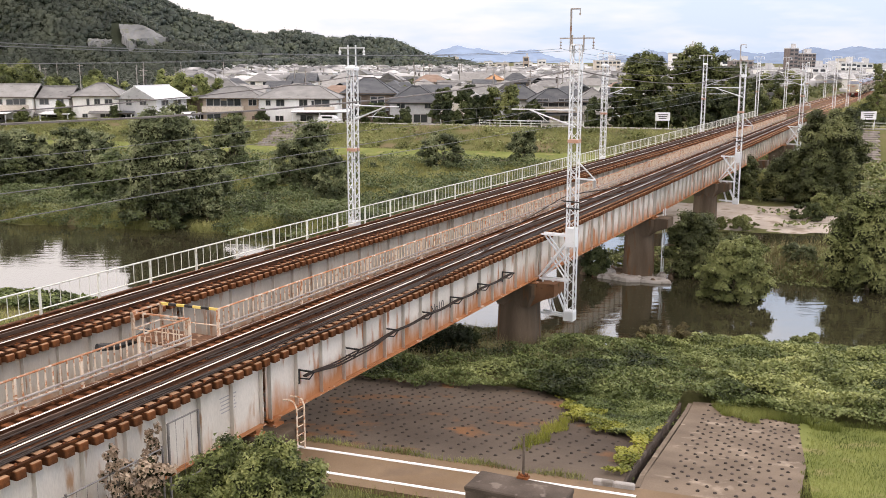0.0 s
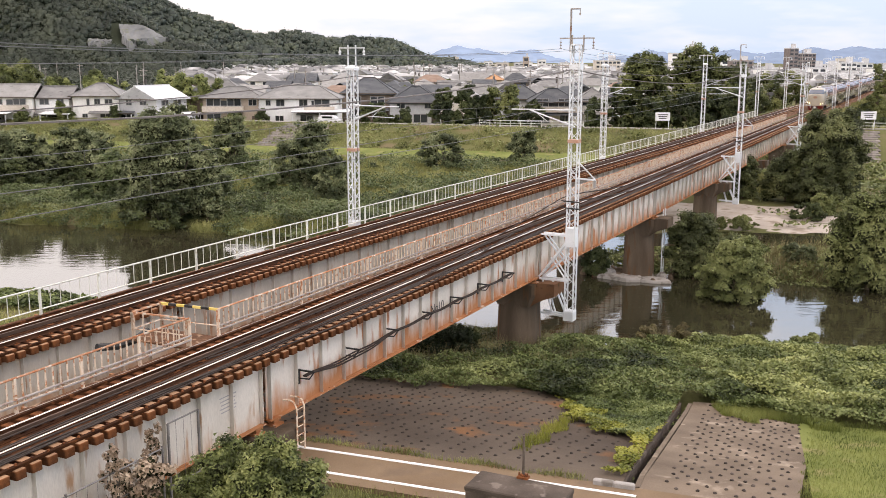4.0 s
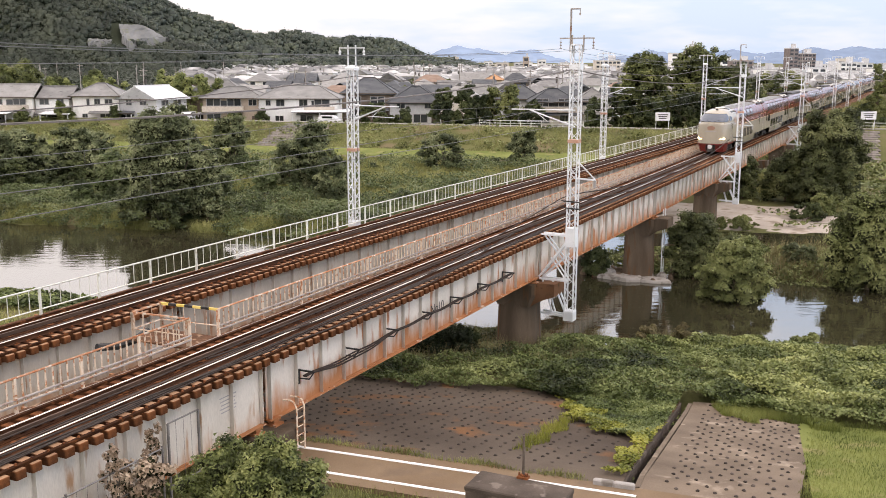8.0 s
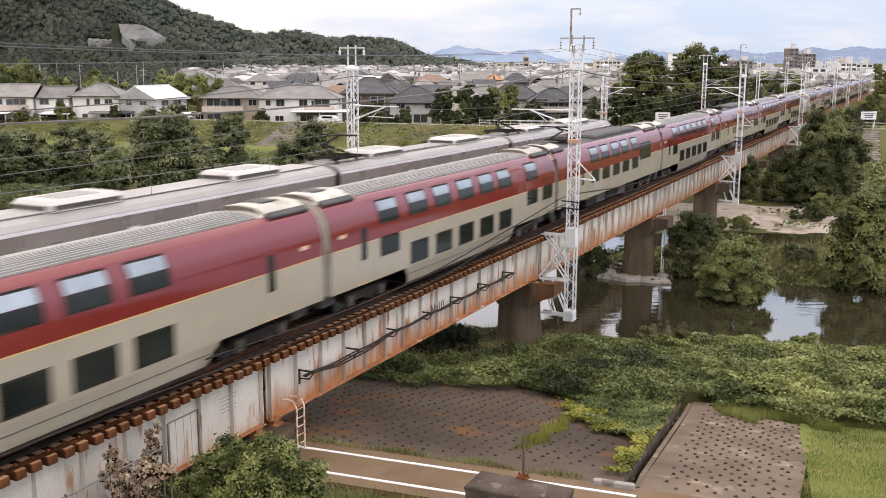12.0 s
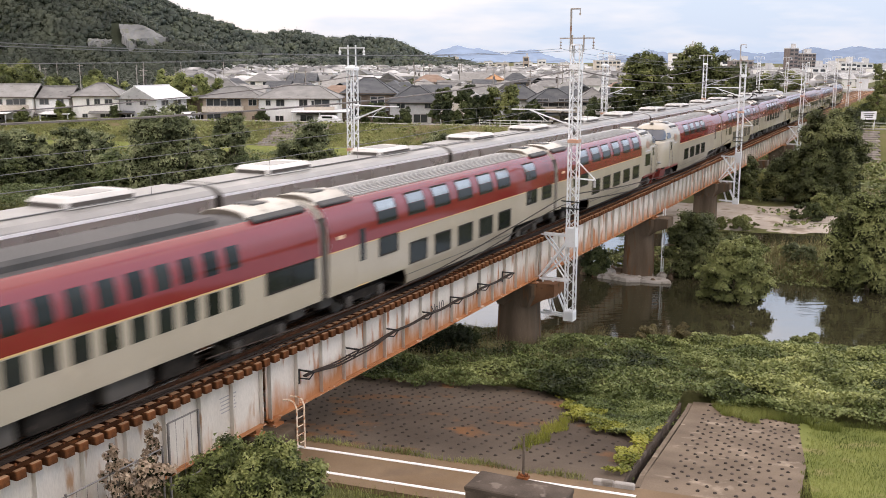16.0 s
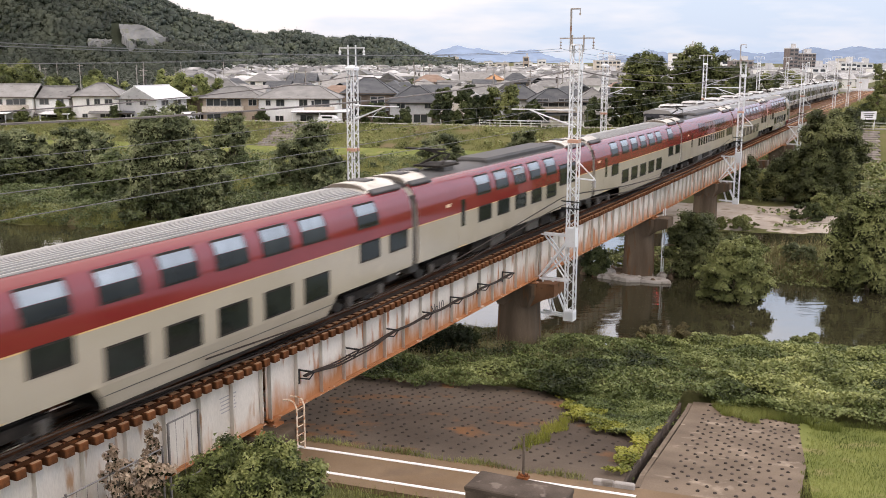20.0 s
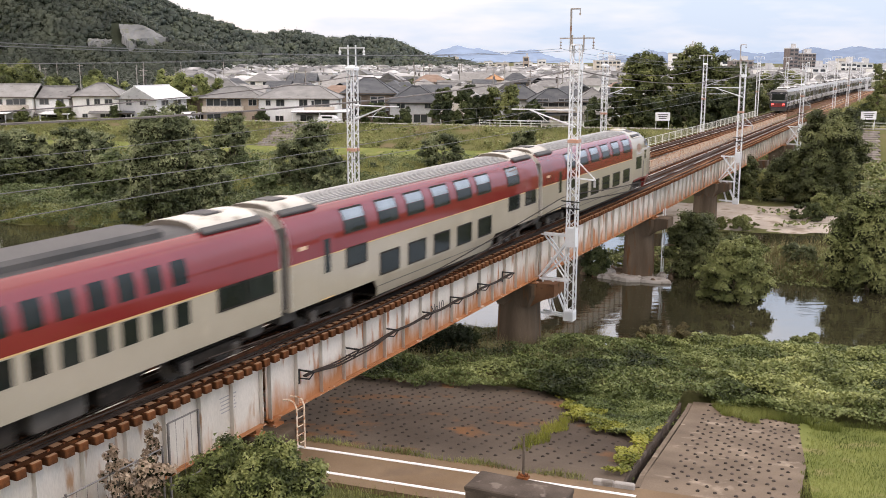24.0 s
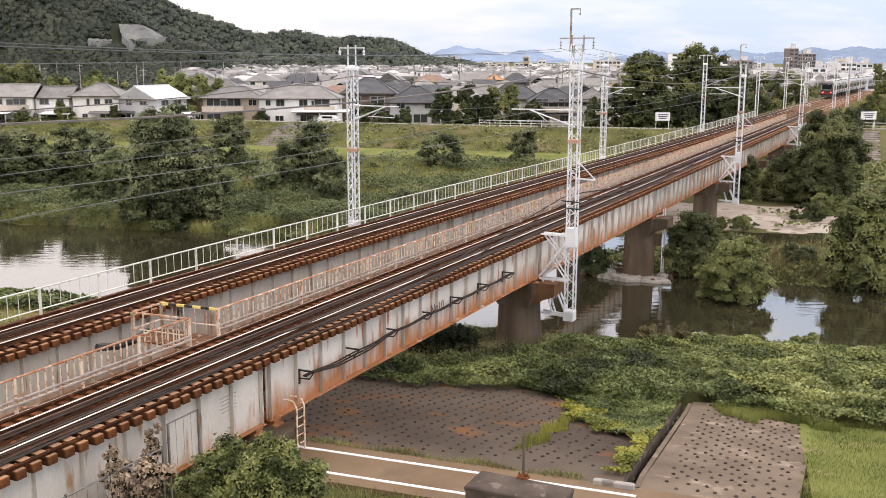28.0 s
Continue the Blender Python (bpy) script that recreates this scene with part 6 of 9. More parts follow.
def studs(owner, x_of, v0, v1, gap, limit):
    i = count = 0
    v = v0
    rest = Mesh()
    while v < v1:
        a, b = x_of(v)
        x = a + 0.3 + (gap / 2 if i % 2 else 0)
        while x < b - 0.25:
            px, pv = x + rng.uniform(-0.09, 0.09), v + rng.uniform(-0.08, 0.08)
            y = pv - 0.26 * px
            at = pose(px, y, float(land(px, y)) + 0.02, 0, 0, rng.uniform(0, 360))
            if pv + 0.097 * px < 28.45:
                x += gap
                continue
            if count < limit:
                part("stud_stone", STUDS[count % 4], M["stud"], owner, at=at)
            else:
                rest.add([at @ Vector(q.co) for q in STUDS[count % 4].vertices], [tuple(f.vertices) for f in STUDS[count % 4].polygons])
            count += 1
            x += gap
        v += gap * 0.82
        i += 1
    if rest.v:
        tagged(part("far_stud_stone", rest, M["stud"], owner), kind="stuff")


studs(left_apron, lambda v: (max(-8.0, -5.5 - (v - 28.5) * 0.1), drain_x(v) - 0.9), 29.2, 40.8, 0.58, 170)
studs(right_apron, lambda v: (drain_x(v) + 0.7, right_x(v)), 27.5, 41.2, 0.52, 120)

drain = thing("drain_channel", "open concrete drain channel running down the bank", "drain")
for k, dx, w in ((0, -0.15, 0.10), (1, 0.20, 0.10)):
    pts = [(drain_x(v) + dx, v - 0.26 * (drain_x(v) + dx)) for v in np.linspace(27.75, 41.2, 13)]
    m = Mesh()
    m.loft([[(x - w / 2, y, float(land(x, y)) - 0.6), (x + w / 2, y, float(land(x, y)) - 0.6), (x + w / 2, y, float(land(x, y)) + (0.0 if k else 0.05)), (x - w / 2, y, float(land(x, y)) + (0.0 if k else 0.05))] for x, y in pts])
    part("side_wall", m, M["block"], drain, "dark concrete side wall")
pts = [(drain_x(v) + 0.235, v - 0.26 * (drain_x(v) + 0.235)) for v in np.linspace(27.75, 41.2, 13)]
m = Mesh()
m.loft([[(x - 0.085, y, float(land(x, y)) - 0.004), (x + 0.075, y, float(land(x, y)) - 0.004), (x + 0.075, y, float(land(x, y)) + 0.05), (x - 0.085, y, float(land(x, y)) + 0.05)] for x, y in pts])
part("coping", m, M["apron_pale"], drain, "pale concrete coping")
dm = Mesh()
dm.strip([[(drain_x(v) - 0.4, v - 0.26 * drain_x(v) + 0.1, float(land(drain_x(v), v - 0.26 * drain_x(v))) - 0.57), (drain_x(v) + 0.3, v - 0.26 * drain_x(v) - 0.08, float(land(drain_x(v), v - 0.26 * drain_x(v))) - 0.57)] for v in np.linspace(27.75, 42.6, 12)])
part("bed", dm, M["block"], drain, "dark drain bed")
kerb = thing("kerb", "low worn concrete kerb beside the path", "kerb")
for i in range(2):
    x = 4.62 + i * 0.56
    y = 28.13 - 0.357 * x
    part("kerb_stone", Mesh().bevel_box((0, 0, 0.08), (0.6, 0.2, 0.2), 0.03), M["concrete"], kerb, at=pose(x, y, float(land(x, y)), 0, 0, -19.6))

block = thing("concrete_block", "blackened concrete block with a dark upright pipe beside the path", "concrete block", pose(1.901, 22.859, -1.8, 0, 0, -25.37))
BW, BD = 2.521, 1.079
part("body", Mesh().bevel_box((0, 0, -0.90), (BW - 0.04, BD - 0.04, 1.7), 0.03), M["block"], block, "blackened concrete body")
part("top_slab", Mesh().bevel_box((0, 0, -0.06), (BW, BD, 0.12), 0.03), M["block"], block)
post = part("pipe", Mesh().tube((-0.100, 0.548, -0.01), (-0.100, 0.548, 1.13), 0.035, 8), M["block"], block, "dark upright pipe on a rusty foot")
part("flange", Mesh().bevel_box((-0.100, 0.548, 0.03), (0.30, 0.22, 0.06), 0.02).bevel_box((-0.100, 0.548, 0.08), (0.16, 0.14, 0.06), 0.02), M["rust"], post)
for dx in (-0.11, 0.11):
    part("bolt", Mesh().tube((-0.100 + dx, 0.548, 0.05), (-0.100 + dx, 0.548, 0.14), 0.022, 6), M["rust"], post)

# fence and gate frame on the slope beside the first span
GATE0, GATE1, GTOP = 4.860, 6.000, -0.360
gate = thing("fence_gate", "thin grey steel gate frame beside the girder", "gate", along(NEAR, GATE0, 2.0))
GL = GATE1 - GATE0
part("gate_frame", Mesh().beam((0, 0, -3.4), (0, 0, GTOP), 0.05, 0.05).beam((0, GL, -3.4), (0, GL, GTOP), 0.05, 0.05).beam((0, 0, GTOP), (0, GL, GTOP), 0.035, 0.035).beam((0, 0, -2.05), (0, GL, -2.05), 0.03, 0.03), M["fence_grey"], gate)
for i in range(3):
    part("mesh_wire", Mesh().tube((0, GL * (i + 1) / 4, -2.0), (0, GL * (i + 1) / 4, GTOP), 0.004, 4), M["fence_grey"], gate)
fence = thing("mesh_fence", "grey wire fence overgrown with withered creepers", "fence")
FTOP = -0.92
stops = [4.62 - 1.55 * i for i in range(5)]
for i, s in enumerate(stops):
    p = on(NEAR, s, 2.0)
    g = float(land(p.x, p.y))
    part("post", Mesh().tube((p.x, p.y, g - 0.2), (p.x, p.y, FTOP + 0.06), 0.03, 6), M["fence_grey"], fence)
    if i < 4:
        q = on(NEAR, stops[i + 1], 2.0)
        for h in (0.0, -0.7, -1.4):
            part("rail", Mesh().tube((p.x, p.y, FTOP + h), (q.x, q.y, FTOP + h), 0.016 if h else 0.022, 5), M["fence_grey"], fence)
        for j in range(1, 5):
            c = p.lerp(q, j / 5)
            part("mesh_wire", Mesh().tube((c.x, c.y, FTOP - 1.4), (c.x, c.y, FTOP), 0.004, 4), M["fence_grey"], fence)

# ---------------------------------------------------------------- far bank: beach, path, levee details
bar = Mesh()
rows = []
for i in range(26):
    x = 13 + 27 * i / 25
    row = []
    for k in range(11):
        v = 95.3 + 17.5 * k / 10 + 0.8 * math.sin(i * 0.9) * (k / 10)
        y = v - 0.26 * x
        row.append((x, y, float(land(x, y)) + 0.05 + 0.06 * noise.noise(Vector((x, y, 3))) - (0.35 if k in (0, 10) or i in (0, 25) else 0)))
    rows.append(row)
bar.strip(rows)
tagged(part("gravel_bar", bar, M["sand"], smooth=True), "pale gravel bar on the far river bank", "gravel bar", kind="structure")
ribbon("path", V0(-90, 143.5), V0(45, 143.5), 1.3, M["sand"], 0.04, "narrow pale path across the flood plain", "path", 60)
ribbon("grass_field", V0(-90, 149.5), V0(45, 149.5), 9.0, M["turf"], 0.03, "mown bright green grass at the levee foot", "grass", 60)
lawn = Mesh()
rows = []
for i in range(12):
    v = 26.5 + 13.0 * i / 11
    a = 10.35 + (v - 28.5) * 0.30
    rows.append([(x, v - 0.26 * x, float(land(x, v - 0.26 * x)) + 0.03) for x in np.linspace(a, 40, 20)])
lawn.strip(rows)
tagged(part("grass_field", lawn, M["turf"]), "bright mown grass beside the paved bank", "grass", kind="structure")
ribbon("road", V0(-160, 166.5), V0(120, 166.5), 2.6, M["concrete"], 0.05, "narrow pale road along the levee crest", "road", 120)


def levee_patch(x0, x1, across=14):
    t = thing("stone_facing", "grey stone-faced slope on the levee", "stone facing")
    rg = random.Random(3)
    n = 0
    for j in range(14):
        for i in range(across):
            u = (i + (0.5 if j % 2 else 0)) / across
            v = 153.6 + 10.6 * j / 14
            x = x0 + (x1 - x0) * u + (v - 153) * 0.35
            y = v - 0.26 * x
            z = float(land(x, y))
            at = pose(x, y, z, rg.uniform(14, 20), 0, -14.6 + rg.uniform(-4, 4))
            part("stone", FACING, M["stone"], t, at=at)
            n += 1
    return t


FACING = Mesh().bevel_box((0, 0, 0.0), (0.60, 0.70, 0.30), 0.05).data("stone")
levee_patch(-31.0, -22.5)
levee_patch(58.4, 61.0, 5)


def sign_board(x, y, w, h, label):
    z = float(land(x, y))
    s = thing("sign_board", label, "sign", pose(x, y, z, 0, 0, 8))
    part("board", Mesh().bevel_box((0, 0, 2.0), (w, 0.08, h), 0.01), M["stripe_white"], s, "white board")
    for dx in (-w / 2 + 0.15, w / 2 - 0.15):
        part("post", Mesh().tube((dx, 0.06, -0.2), (dx, 0.06, 2.0 + h / 2), 0.05, 6), M["galv"], s)
    for k in range(3 if h > 1 else 2):
        part("text_bar", Mesh().box((0, -0.046, 2.0 + h * (0.22 - 0.22 * k)), (w * (0.7 - 0.1 * k), 0.008, 0.14)), M["box_grey"], s)


sign_board(34.6, 156.5, 2.4, 1.3, "white river sign board with dark bars of text on the levee")
sign_board(64.1, 149.6, 2.5, 1.2, "white river sign board with dark bars of text on the levee")


def guard_fence(x0, x1, v, gap, label):
    f = thing("guard_fence", label, "fence")
    n = round((x1 - x0) / gap)
    for i in range(n + 1):
        x = x0 + (x1 - x0) * i / n
        p = Vector((x, v - 0.26 * x, float(land(x, v - 0.26 * x))))
        part("post", Mesh().box((0, 0, 0.5), (0.1, 0.1, 1.1)), M["fence_white"], f, at=Matrix.Translation(p))
        if i < n:
            x2 = x0 + (x1 - x0) * (i + 1) / n
            q = Vector((x2, v - 0.26 * x2, float(land(x2, v - 0.26 * x2))))
            for h in (0.55, 1.0):
                part("rail", Mesh().beam(p + Vector((0, 0, h)), q + Vector((0, 0, h)), 0.05, 0.09), M["fence_white"], f)


guard_fence(6.0, 22.5, 164.6, 1.65, "white pipe guard fence on the levee crest")
guard_fence(62.2, 78.2, 164.6, 2.0, "white pipe guard fence on the levee crest")
# ---------------------------------------------------------------- plants
def leaf_cards(rg, pos, nrm, size, long=1.6, spread=0.9, corners=4):
    """Four-cornered leaves, or pointed three-cornered ones, at the given places, facing roughly along nrm."""
    n = len(pos)
    d = nrm + spread * rg.normal(size=(n, 3))
    d /= np.linalg.norm(d, axis=1)[:, None] + 1e-9
    a = np.cross(d, rg.normal(size=(n, 3)))
    a /= np.linalg.norm(a, axis=1)[:, None] + 1e-9
    b = np.cross(d, a)
    s = size * rg.uniform(0.6, 1.3, n)[:, None]
    tip, wide = a * s * long * 0.5, b * s * 0.5
    bend = d * s * 0.15
    if corners == 3:
        return np.stack([pos - tip * 0.7 + wide, pos - tip * 0.7 - wide, pos + tip * 1.15 - bend], 1).reshape(-1, 3), np.arange(n * 3).reshape(-1, 3)
    co = np.stack([pos - tip - bend, pos + wide, pos + tip - bend, pos - wide], 1).reshape(-1, 3)
    return co, np.arange(n * 4).reshape(-1, 4)


def clumped(rg, clumps, radius, per, flat=0.75, inner=0.45):
    """Leaf places and outward directions on a set of clumps."""
    k = np.repeat(np.arange(len(clumps)), per)
    u = rg.normal(size=(len(k), 3))
    u /= np.linalg.norm(u, axis=1)[:, None]
    u[:, 2] = np.where(u[:, 2] < -0.35, -u[:, 2], u[:, 2])
    r = radius[k] * rg.uniform(inner, 1.12, len(k))
    pos = clumps[k] + u * r[:, None] * np.array([1, 1, flat])
    return pos, u


CUBE_V = np.array([(i, j, k) for i in (-1, 0, 1) for j in (-1, 0, 1) for k in (-1, 0, 1) if (i, j, k) != (0, 0, 0)], float)
CUBE_KEY = {tuple(int(c) for c in v): i for i, v in enumerate(CUBE_V)}
CUBE_F = []
for axis in range(3):
    for sgn in (-1, 1):
        for a in (-1, 0):
            for b in (-1, 0):
                quad = []
                for da, db in ((0, 0), (1, 0), (1, 1), (0, 1)):
                    key = [0, 0, 0]
                    key[axis], key[(axis + 1) % 3], key[(axis + 2) % 3] = sgn, a + da, b + db
                    quad.append(CUBE_KEY[tuple(key)])
                CUBE_F.append(quad if sgn > 0 else quad[::-1])
CUBE_F = np.array(CUBE_F)
CUBE_V = CUBE_V / np.linalg.norm(CUBE_V, axis=1)[:, None]


BOX_V = np.array([(i, j, k) for i in (-1, 1) for j in (-1, 1) for k in (-1, 1)], float) / math.sqrt(3)
BOX_F = np.array([(0, 1, 3, 2), (4, 6, 7, 5), (0, 4, 5, 1), (2, 3, 7, 6), (0, 2, 6, 4), (1, 5, 7, 3)])


def halved(q):
    """Quads as triangles."""
    return np.concatenate([q[:, [0, 1, 2]], q[:, [0, 2, 3]]])


def lumps(rg, c, radius, flat=0.8, coarse=False):
    """Uneven rounded masses of foliage, one for each clump; coarse ones lie hidden under leaves or far off."""
    n = len(c)
    if coarse:
        turn = rg.uniform(0, math.pi, (n, 1))
        v = BOX_V[None] * (radius[:, None] * rg.uniform(0.8, 1.25, (n, 8)))[..., None] * np.array([1, 1, flat])
        x, y = v[..., 0] * np.cos(turn) - v[..., 1] * np.sin(turn), v[..., 0] * np.sin(turn) + v[..., 1] * np.cos(turn)
        return (c[:, None] + np.stack([x, y, v[..., 2]], -1)).reshape(-1, 3), halved((BOX_F[None] + np.arange(n)[:, None, None] * 8).reshape(-1, 4))
    r = radius[:, None] * rg.uniform(0.72, 1.18, (n, 26))
    co = c[:, None] + CUBE_V[None] * r[..., None] * np.array([1, 1, flat])
    return co.reshape(-1, 3), halved((CUBE_F[None] + np.arange(n)[:, None, None] * 26).reshape(-1, 4))


def tree(name, x, y, w, h, leaf, material, label, seed, trunk=0.25, per=150, clumps=70, deep=None, category="tree", low=0.12, shape=1.0, z=None):
    """Tapered trunk, limbs, and a crown of leaf clumps with gaps."""
    rg = np.random.default_rng(seed)
    rnd = random.Random(seed)
    z = float(land(x, y)) if z is None else z
    t = thing(name, label, category, pose(x, y, z))
    deep = deep or w * 0.85
    th = h * trunk
    m = Mesh()
    r0 = max(0.05, h * 0.022)
    m.tube((0, 0, -0.3), (0.02 * h * rnd.uniform(-1, 1), 0, th + 0.1), r0 * 1.25, 8, r0 * 0.85)
    for i in range(7):
        ang = i * 2.4 + rnd.uniform(-0.4, 0.4)
        reach = rnd.uniform(0.18, 0.36)
        p = Vector((0, 0, th * rnd.uniform(0.6, 1.0)))
        mid = p + Vector((math.cos(ang) * w * reach * 0.5, math.sin(ang) * deep * reach * 0.5, h * 0.2))
        end = mid + Vector((math.cos(ang) * w * reach * 0.5, math.sin(ang) * deep * reach * 0.5, h * rnd.uniform(0.14, 0.34)))
        m.tube(p, mid, r0 * 0.55, 6, r0 * 0.36).tube(mid, end, r0 * 0.36, 5, r0 * 0.12)
    part("trunk", m, M["bark"], t, "brown bark trunk and limbs")
    # boughs spread over the height; each carries many small clumps
    nb = max(9, clumps // 7)
    f = 0.05 + 0.84 * (np.arange(nb) + rg.uniform(0.1, 0.9, nb)) / nb
    wide = np.where(f > 0.42, np.sqrt(np.maximum(0.0, 1 - ((f - 0.42) / 0.58) ** 2)), 1 - (0.22 if low < 0.05 else 0.7) * (1 - f / 0.42) ** 2)
    wide = wide * (1 - 0.3 * shape * np.clip((f - 0.5) / 0.5, 0, 1))
    ang = np.arange(nb) * 2.39996 + rg.uniform(-0.5, 0.5, nb)
    reach = np.sqrt((np.arange(nb) * 0.618034 + rg.uniform(0, 0.25, nb)) % 1.0 * 0.92 + 0.06) * 0.84 * wide * rg.uniform(0.85, 1.12, nb)
    hz = h * (1 - low)
    bough = np.stack([np.cos(ang) * reach * w * 0.5, np.sin(ang) * reach * deep * 0.5, h * low + f * hz], 1)
    size_b = rg.uniform(0.17, 0.32, nb)
    k = np.arange(clumps) % nb
    u = rg.normal(size=(clumps, 3))
    u /= np.linalg.norm(u, axis=1)[:, None]
    c = bough[k] + u * (size_b[k] * rg.uniform(0.3, 1.0, clumps))[:, None] * np.array([w * 0.5, deep * 0.5, hz * 0.5])
    size = rg.uniform(0.5, 1.3, clumps) * min(w, h) * 0.088 * (150 / clumps) ** 0.25
    c[:, 2] = np.maximum(c[:, 2], size * 0.4 + 0.05)
    pos, nrm = clumped(rg, c, size, per, 0.85, 0.7)
    stray = rg.uniform(size=len(pos)) < 0.22
    pos = pos + nrm * (stray * rg.uniform(0.1, 0.55, len(pos)) * np.repeat(size, per))[:, None]
    pos[:, 2] = np.maximum(pos[:, 2], 0.05)
    co, q = leaf_cards(rg, pos, nrm + np.array([0, 0, 0.3]), leaf * 1.1, 1.6, 0.6, 3)
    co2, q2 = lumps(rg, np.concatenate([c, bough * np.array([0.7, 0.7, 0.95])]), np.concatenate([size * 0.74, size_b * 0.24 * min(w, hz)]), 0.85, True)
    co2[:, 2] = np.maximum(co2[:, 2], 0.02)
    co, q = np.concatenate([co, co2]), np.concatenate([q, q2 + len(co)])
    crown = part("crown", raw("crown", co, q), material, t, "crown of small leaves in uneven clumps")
    # the lumps inside the clumps are coloured dark, as the crown's painted shade
    crown.data.materials.append(M["crown_shade"])
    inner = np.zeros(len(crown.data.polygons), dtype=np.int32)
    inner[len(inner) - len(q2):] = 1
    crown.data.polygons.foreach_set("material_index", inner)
    return t


def carpet(name, pts, leaf, material, label, seed, height, category="plants", upright=0.6, long=1.5, kind="stuff", sink=0.0, corners=4):
    """Ground-covering leaves: pts is an array of x, y; heights vary in hummocks."""
    rg = np.random.default_rng(seed)
    x, y = pts[:, 0], pts[:, 1]
    hum = 0.5 + 0.5 * np.sin(x * 1.1 + 1.7 * np.sin(y * 0.7)) * np.sin(y * 1.3 + seed + 1.3 * np.sin(x * 0.5))
    hum = 0.35 * hum + 0.65 * (0.5 + 0.5 * np.sin(x * 0.43 + 2 * np.sin(y * 0.31 + seed)) * np.sin(y * 0.55 + 0.8))
    mound = np.sin(x * 1.9 + seed) * np.sin(y * 2.3 + 0.7 * x) + 0.6 * np.sin(x * 3.7 + 1.3 * y)
    z = land(x, y) - sink + height * (0.15 + 1.1 * hum + 0.16 * mound) * (1 - 0.42 * rg.uniform(size=len(x)) ** 2)
    z = np.maximum(z, land(x, y) - sink + 0.04)
    z = np.maximum(z, WATER_Z + 0.03)
    nrm = np.tile([0, 0, 1.0], (len(x), 1))
    co, q = leaf_cards(rg, np.stack([x, y, z], 1), nrm, leaf, long, upright, corners)
    return tagged(part(name, raw(name, co, q), material), label, category, kind=kind)


def blades(name, pts, tall, wide, material, label, seed, kind="stuff"):
    """Upright grass: narrow pointed blades."""
    rg = np.random.default_rng(seed)
    n = len(pts)
    z = land(pts[:, 0], pts[:, 1])
    base = np.stack([pts[:, 0], pts[:, 1], z - 0.02], 1)
    ang = rg.uniform(0, 2 * math.pi, n)
    side = np.stack([np.cos(ang), np.sin(ang), np.zeros(n)], 1) * wide * 0.5
    lean = np.stack([rg.normal(size=n) * 0.3, rg.normal(size=n) * 0.3, np.ones(n)], 1) * (tall * rg.uniform(0.5, 1.25, n))[:, None]
    co = np.stack([base - side, base + side, base + lean], 1).reshape(-1, 3)
    return tagged(part(name, raw(name, co, np.arange(3 * n).reshape(-1, 3)), material), label, "grass", kind=kind)


rg0 = np.random.default_rng(11)


def patch(n, x0, x1, v0, v1, keep=None):
    """Random places in a band along the river."""
    x, v = rg0.uniform(x0, x1, n), rg0.uniform(v0, v1, n)
    p = np.stack([x, v - 0.26 * x], 1)
    return p if keep is None else p[keep(x, v)]


# creepers on the near bank
edge = lambda x: np.where(x < 8, 40.2, np.where(x < 11.2, 41.2, np.where(x < 14, 40.7, 39.3))) + 0.35 * np.sin(x * 0.8) + 0.3 * np.sin(x * 2.1 + 1)
aside = lambda x, v: x - (5.55 + (v - 28.44) * 0.344)
drained = lambda x, v: (v > 40.8) | (aside(x, v) > 0.48) | (aside(x, v) < np.interp(v, (38, 40, 41.6, 42.4, 43.4, 45), (-0.5, -0.9, -0.8, -0.42, -0.3, 0.48)))
carpet("creeper_carpet", patch(165000, -9, 30, 38.5, 55.6, lambda x, v: (v > edge(x)) & drained(x, v) & (v < np.interp(x, (-9, 0, 4.6, 6.4, 8.3, 12), (43.5, 44.5, 47.5, 51.5, 53, 56)))), 0.098, M["leaf_kudzu"], "dense carpet of green creepers on the river bank", 1, 0.9, "creepers")
carpet("creeper_carpet", patch(7000, 10.9, 14.5, 40.2, 43, lambda x, v: v > 41.7 - (x - 10.9) * 0.6 + 0.3 * np.sin(3 * x)), 0.15, M["leaf_kudzu"], "creepers spreading over the paved bank edge", 2, 0.5, "creepers")
tongue = lambda x, v: x - np.interp(v, (32.5, 34.3, 36.5, 38.2, 39.9, 41.6), (7.0, 5.9, 5.5, 5.3, 5.3, 3.0)) - 0.22 * np.sin(3.1 * v) - 0.12 * np.sin(7 * v + x)
carpet("creeper_carpet", patch(60000, 2.6, 10.2, 32.5, 42.4, lambda x, v: (tongue(x, v) > 0) & (aside(x, v) < -0.2)), 0.10, M["leaf_kudzu"], "creepers spreading down beside the drain", 3, 0.42, "creepers")
carpet("yellow_weeds", patch(15000, 3.5, 9, 28.4, 37.5, lambda x, v: (aside(x, v) < -0.12) & (aside(x, v) > -0.75 - 0.15 * np.sin(v * 2.3) - 0.1 * np.sin(v * 5.1)) & (rg0.uniform(size=len(x)) > (v - 33.5) / 4)), 0.095, M["leaf_yellow"], "yellow-green weeds along the drain edge", 4, 0.36, "weeds")
carpet("drain_weeds", patch(1600, 5, 10.5, 28.0, 42.0, lambda x, v: (np.abs(aside(x, v) - 0.05) < 0.15) & (np.sin(v * 2.3) + np.sin(v * 5 + 1) > -0.5)), 0.09, M["leaf_kudzu"], "low weeds growing in the drain bed", 25, 0.3, "weeds", sink=0.42)
carpet("yellow_weeds", patch(16000, 3.6, 7.2, 33.9, 40.2, lambda x, v: (np.abs(tongue(x, v) + 0.1) < 0.75 - 0.17 * np.abs(v - 35.8)) & (rg0.uniform(size=len(x)) > 0.35)), 0.09, M["leaf_yellow"], "yellow-green weeds at the edge of the creepers", 24, 0.3, "weeds")
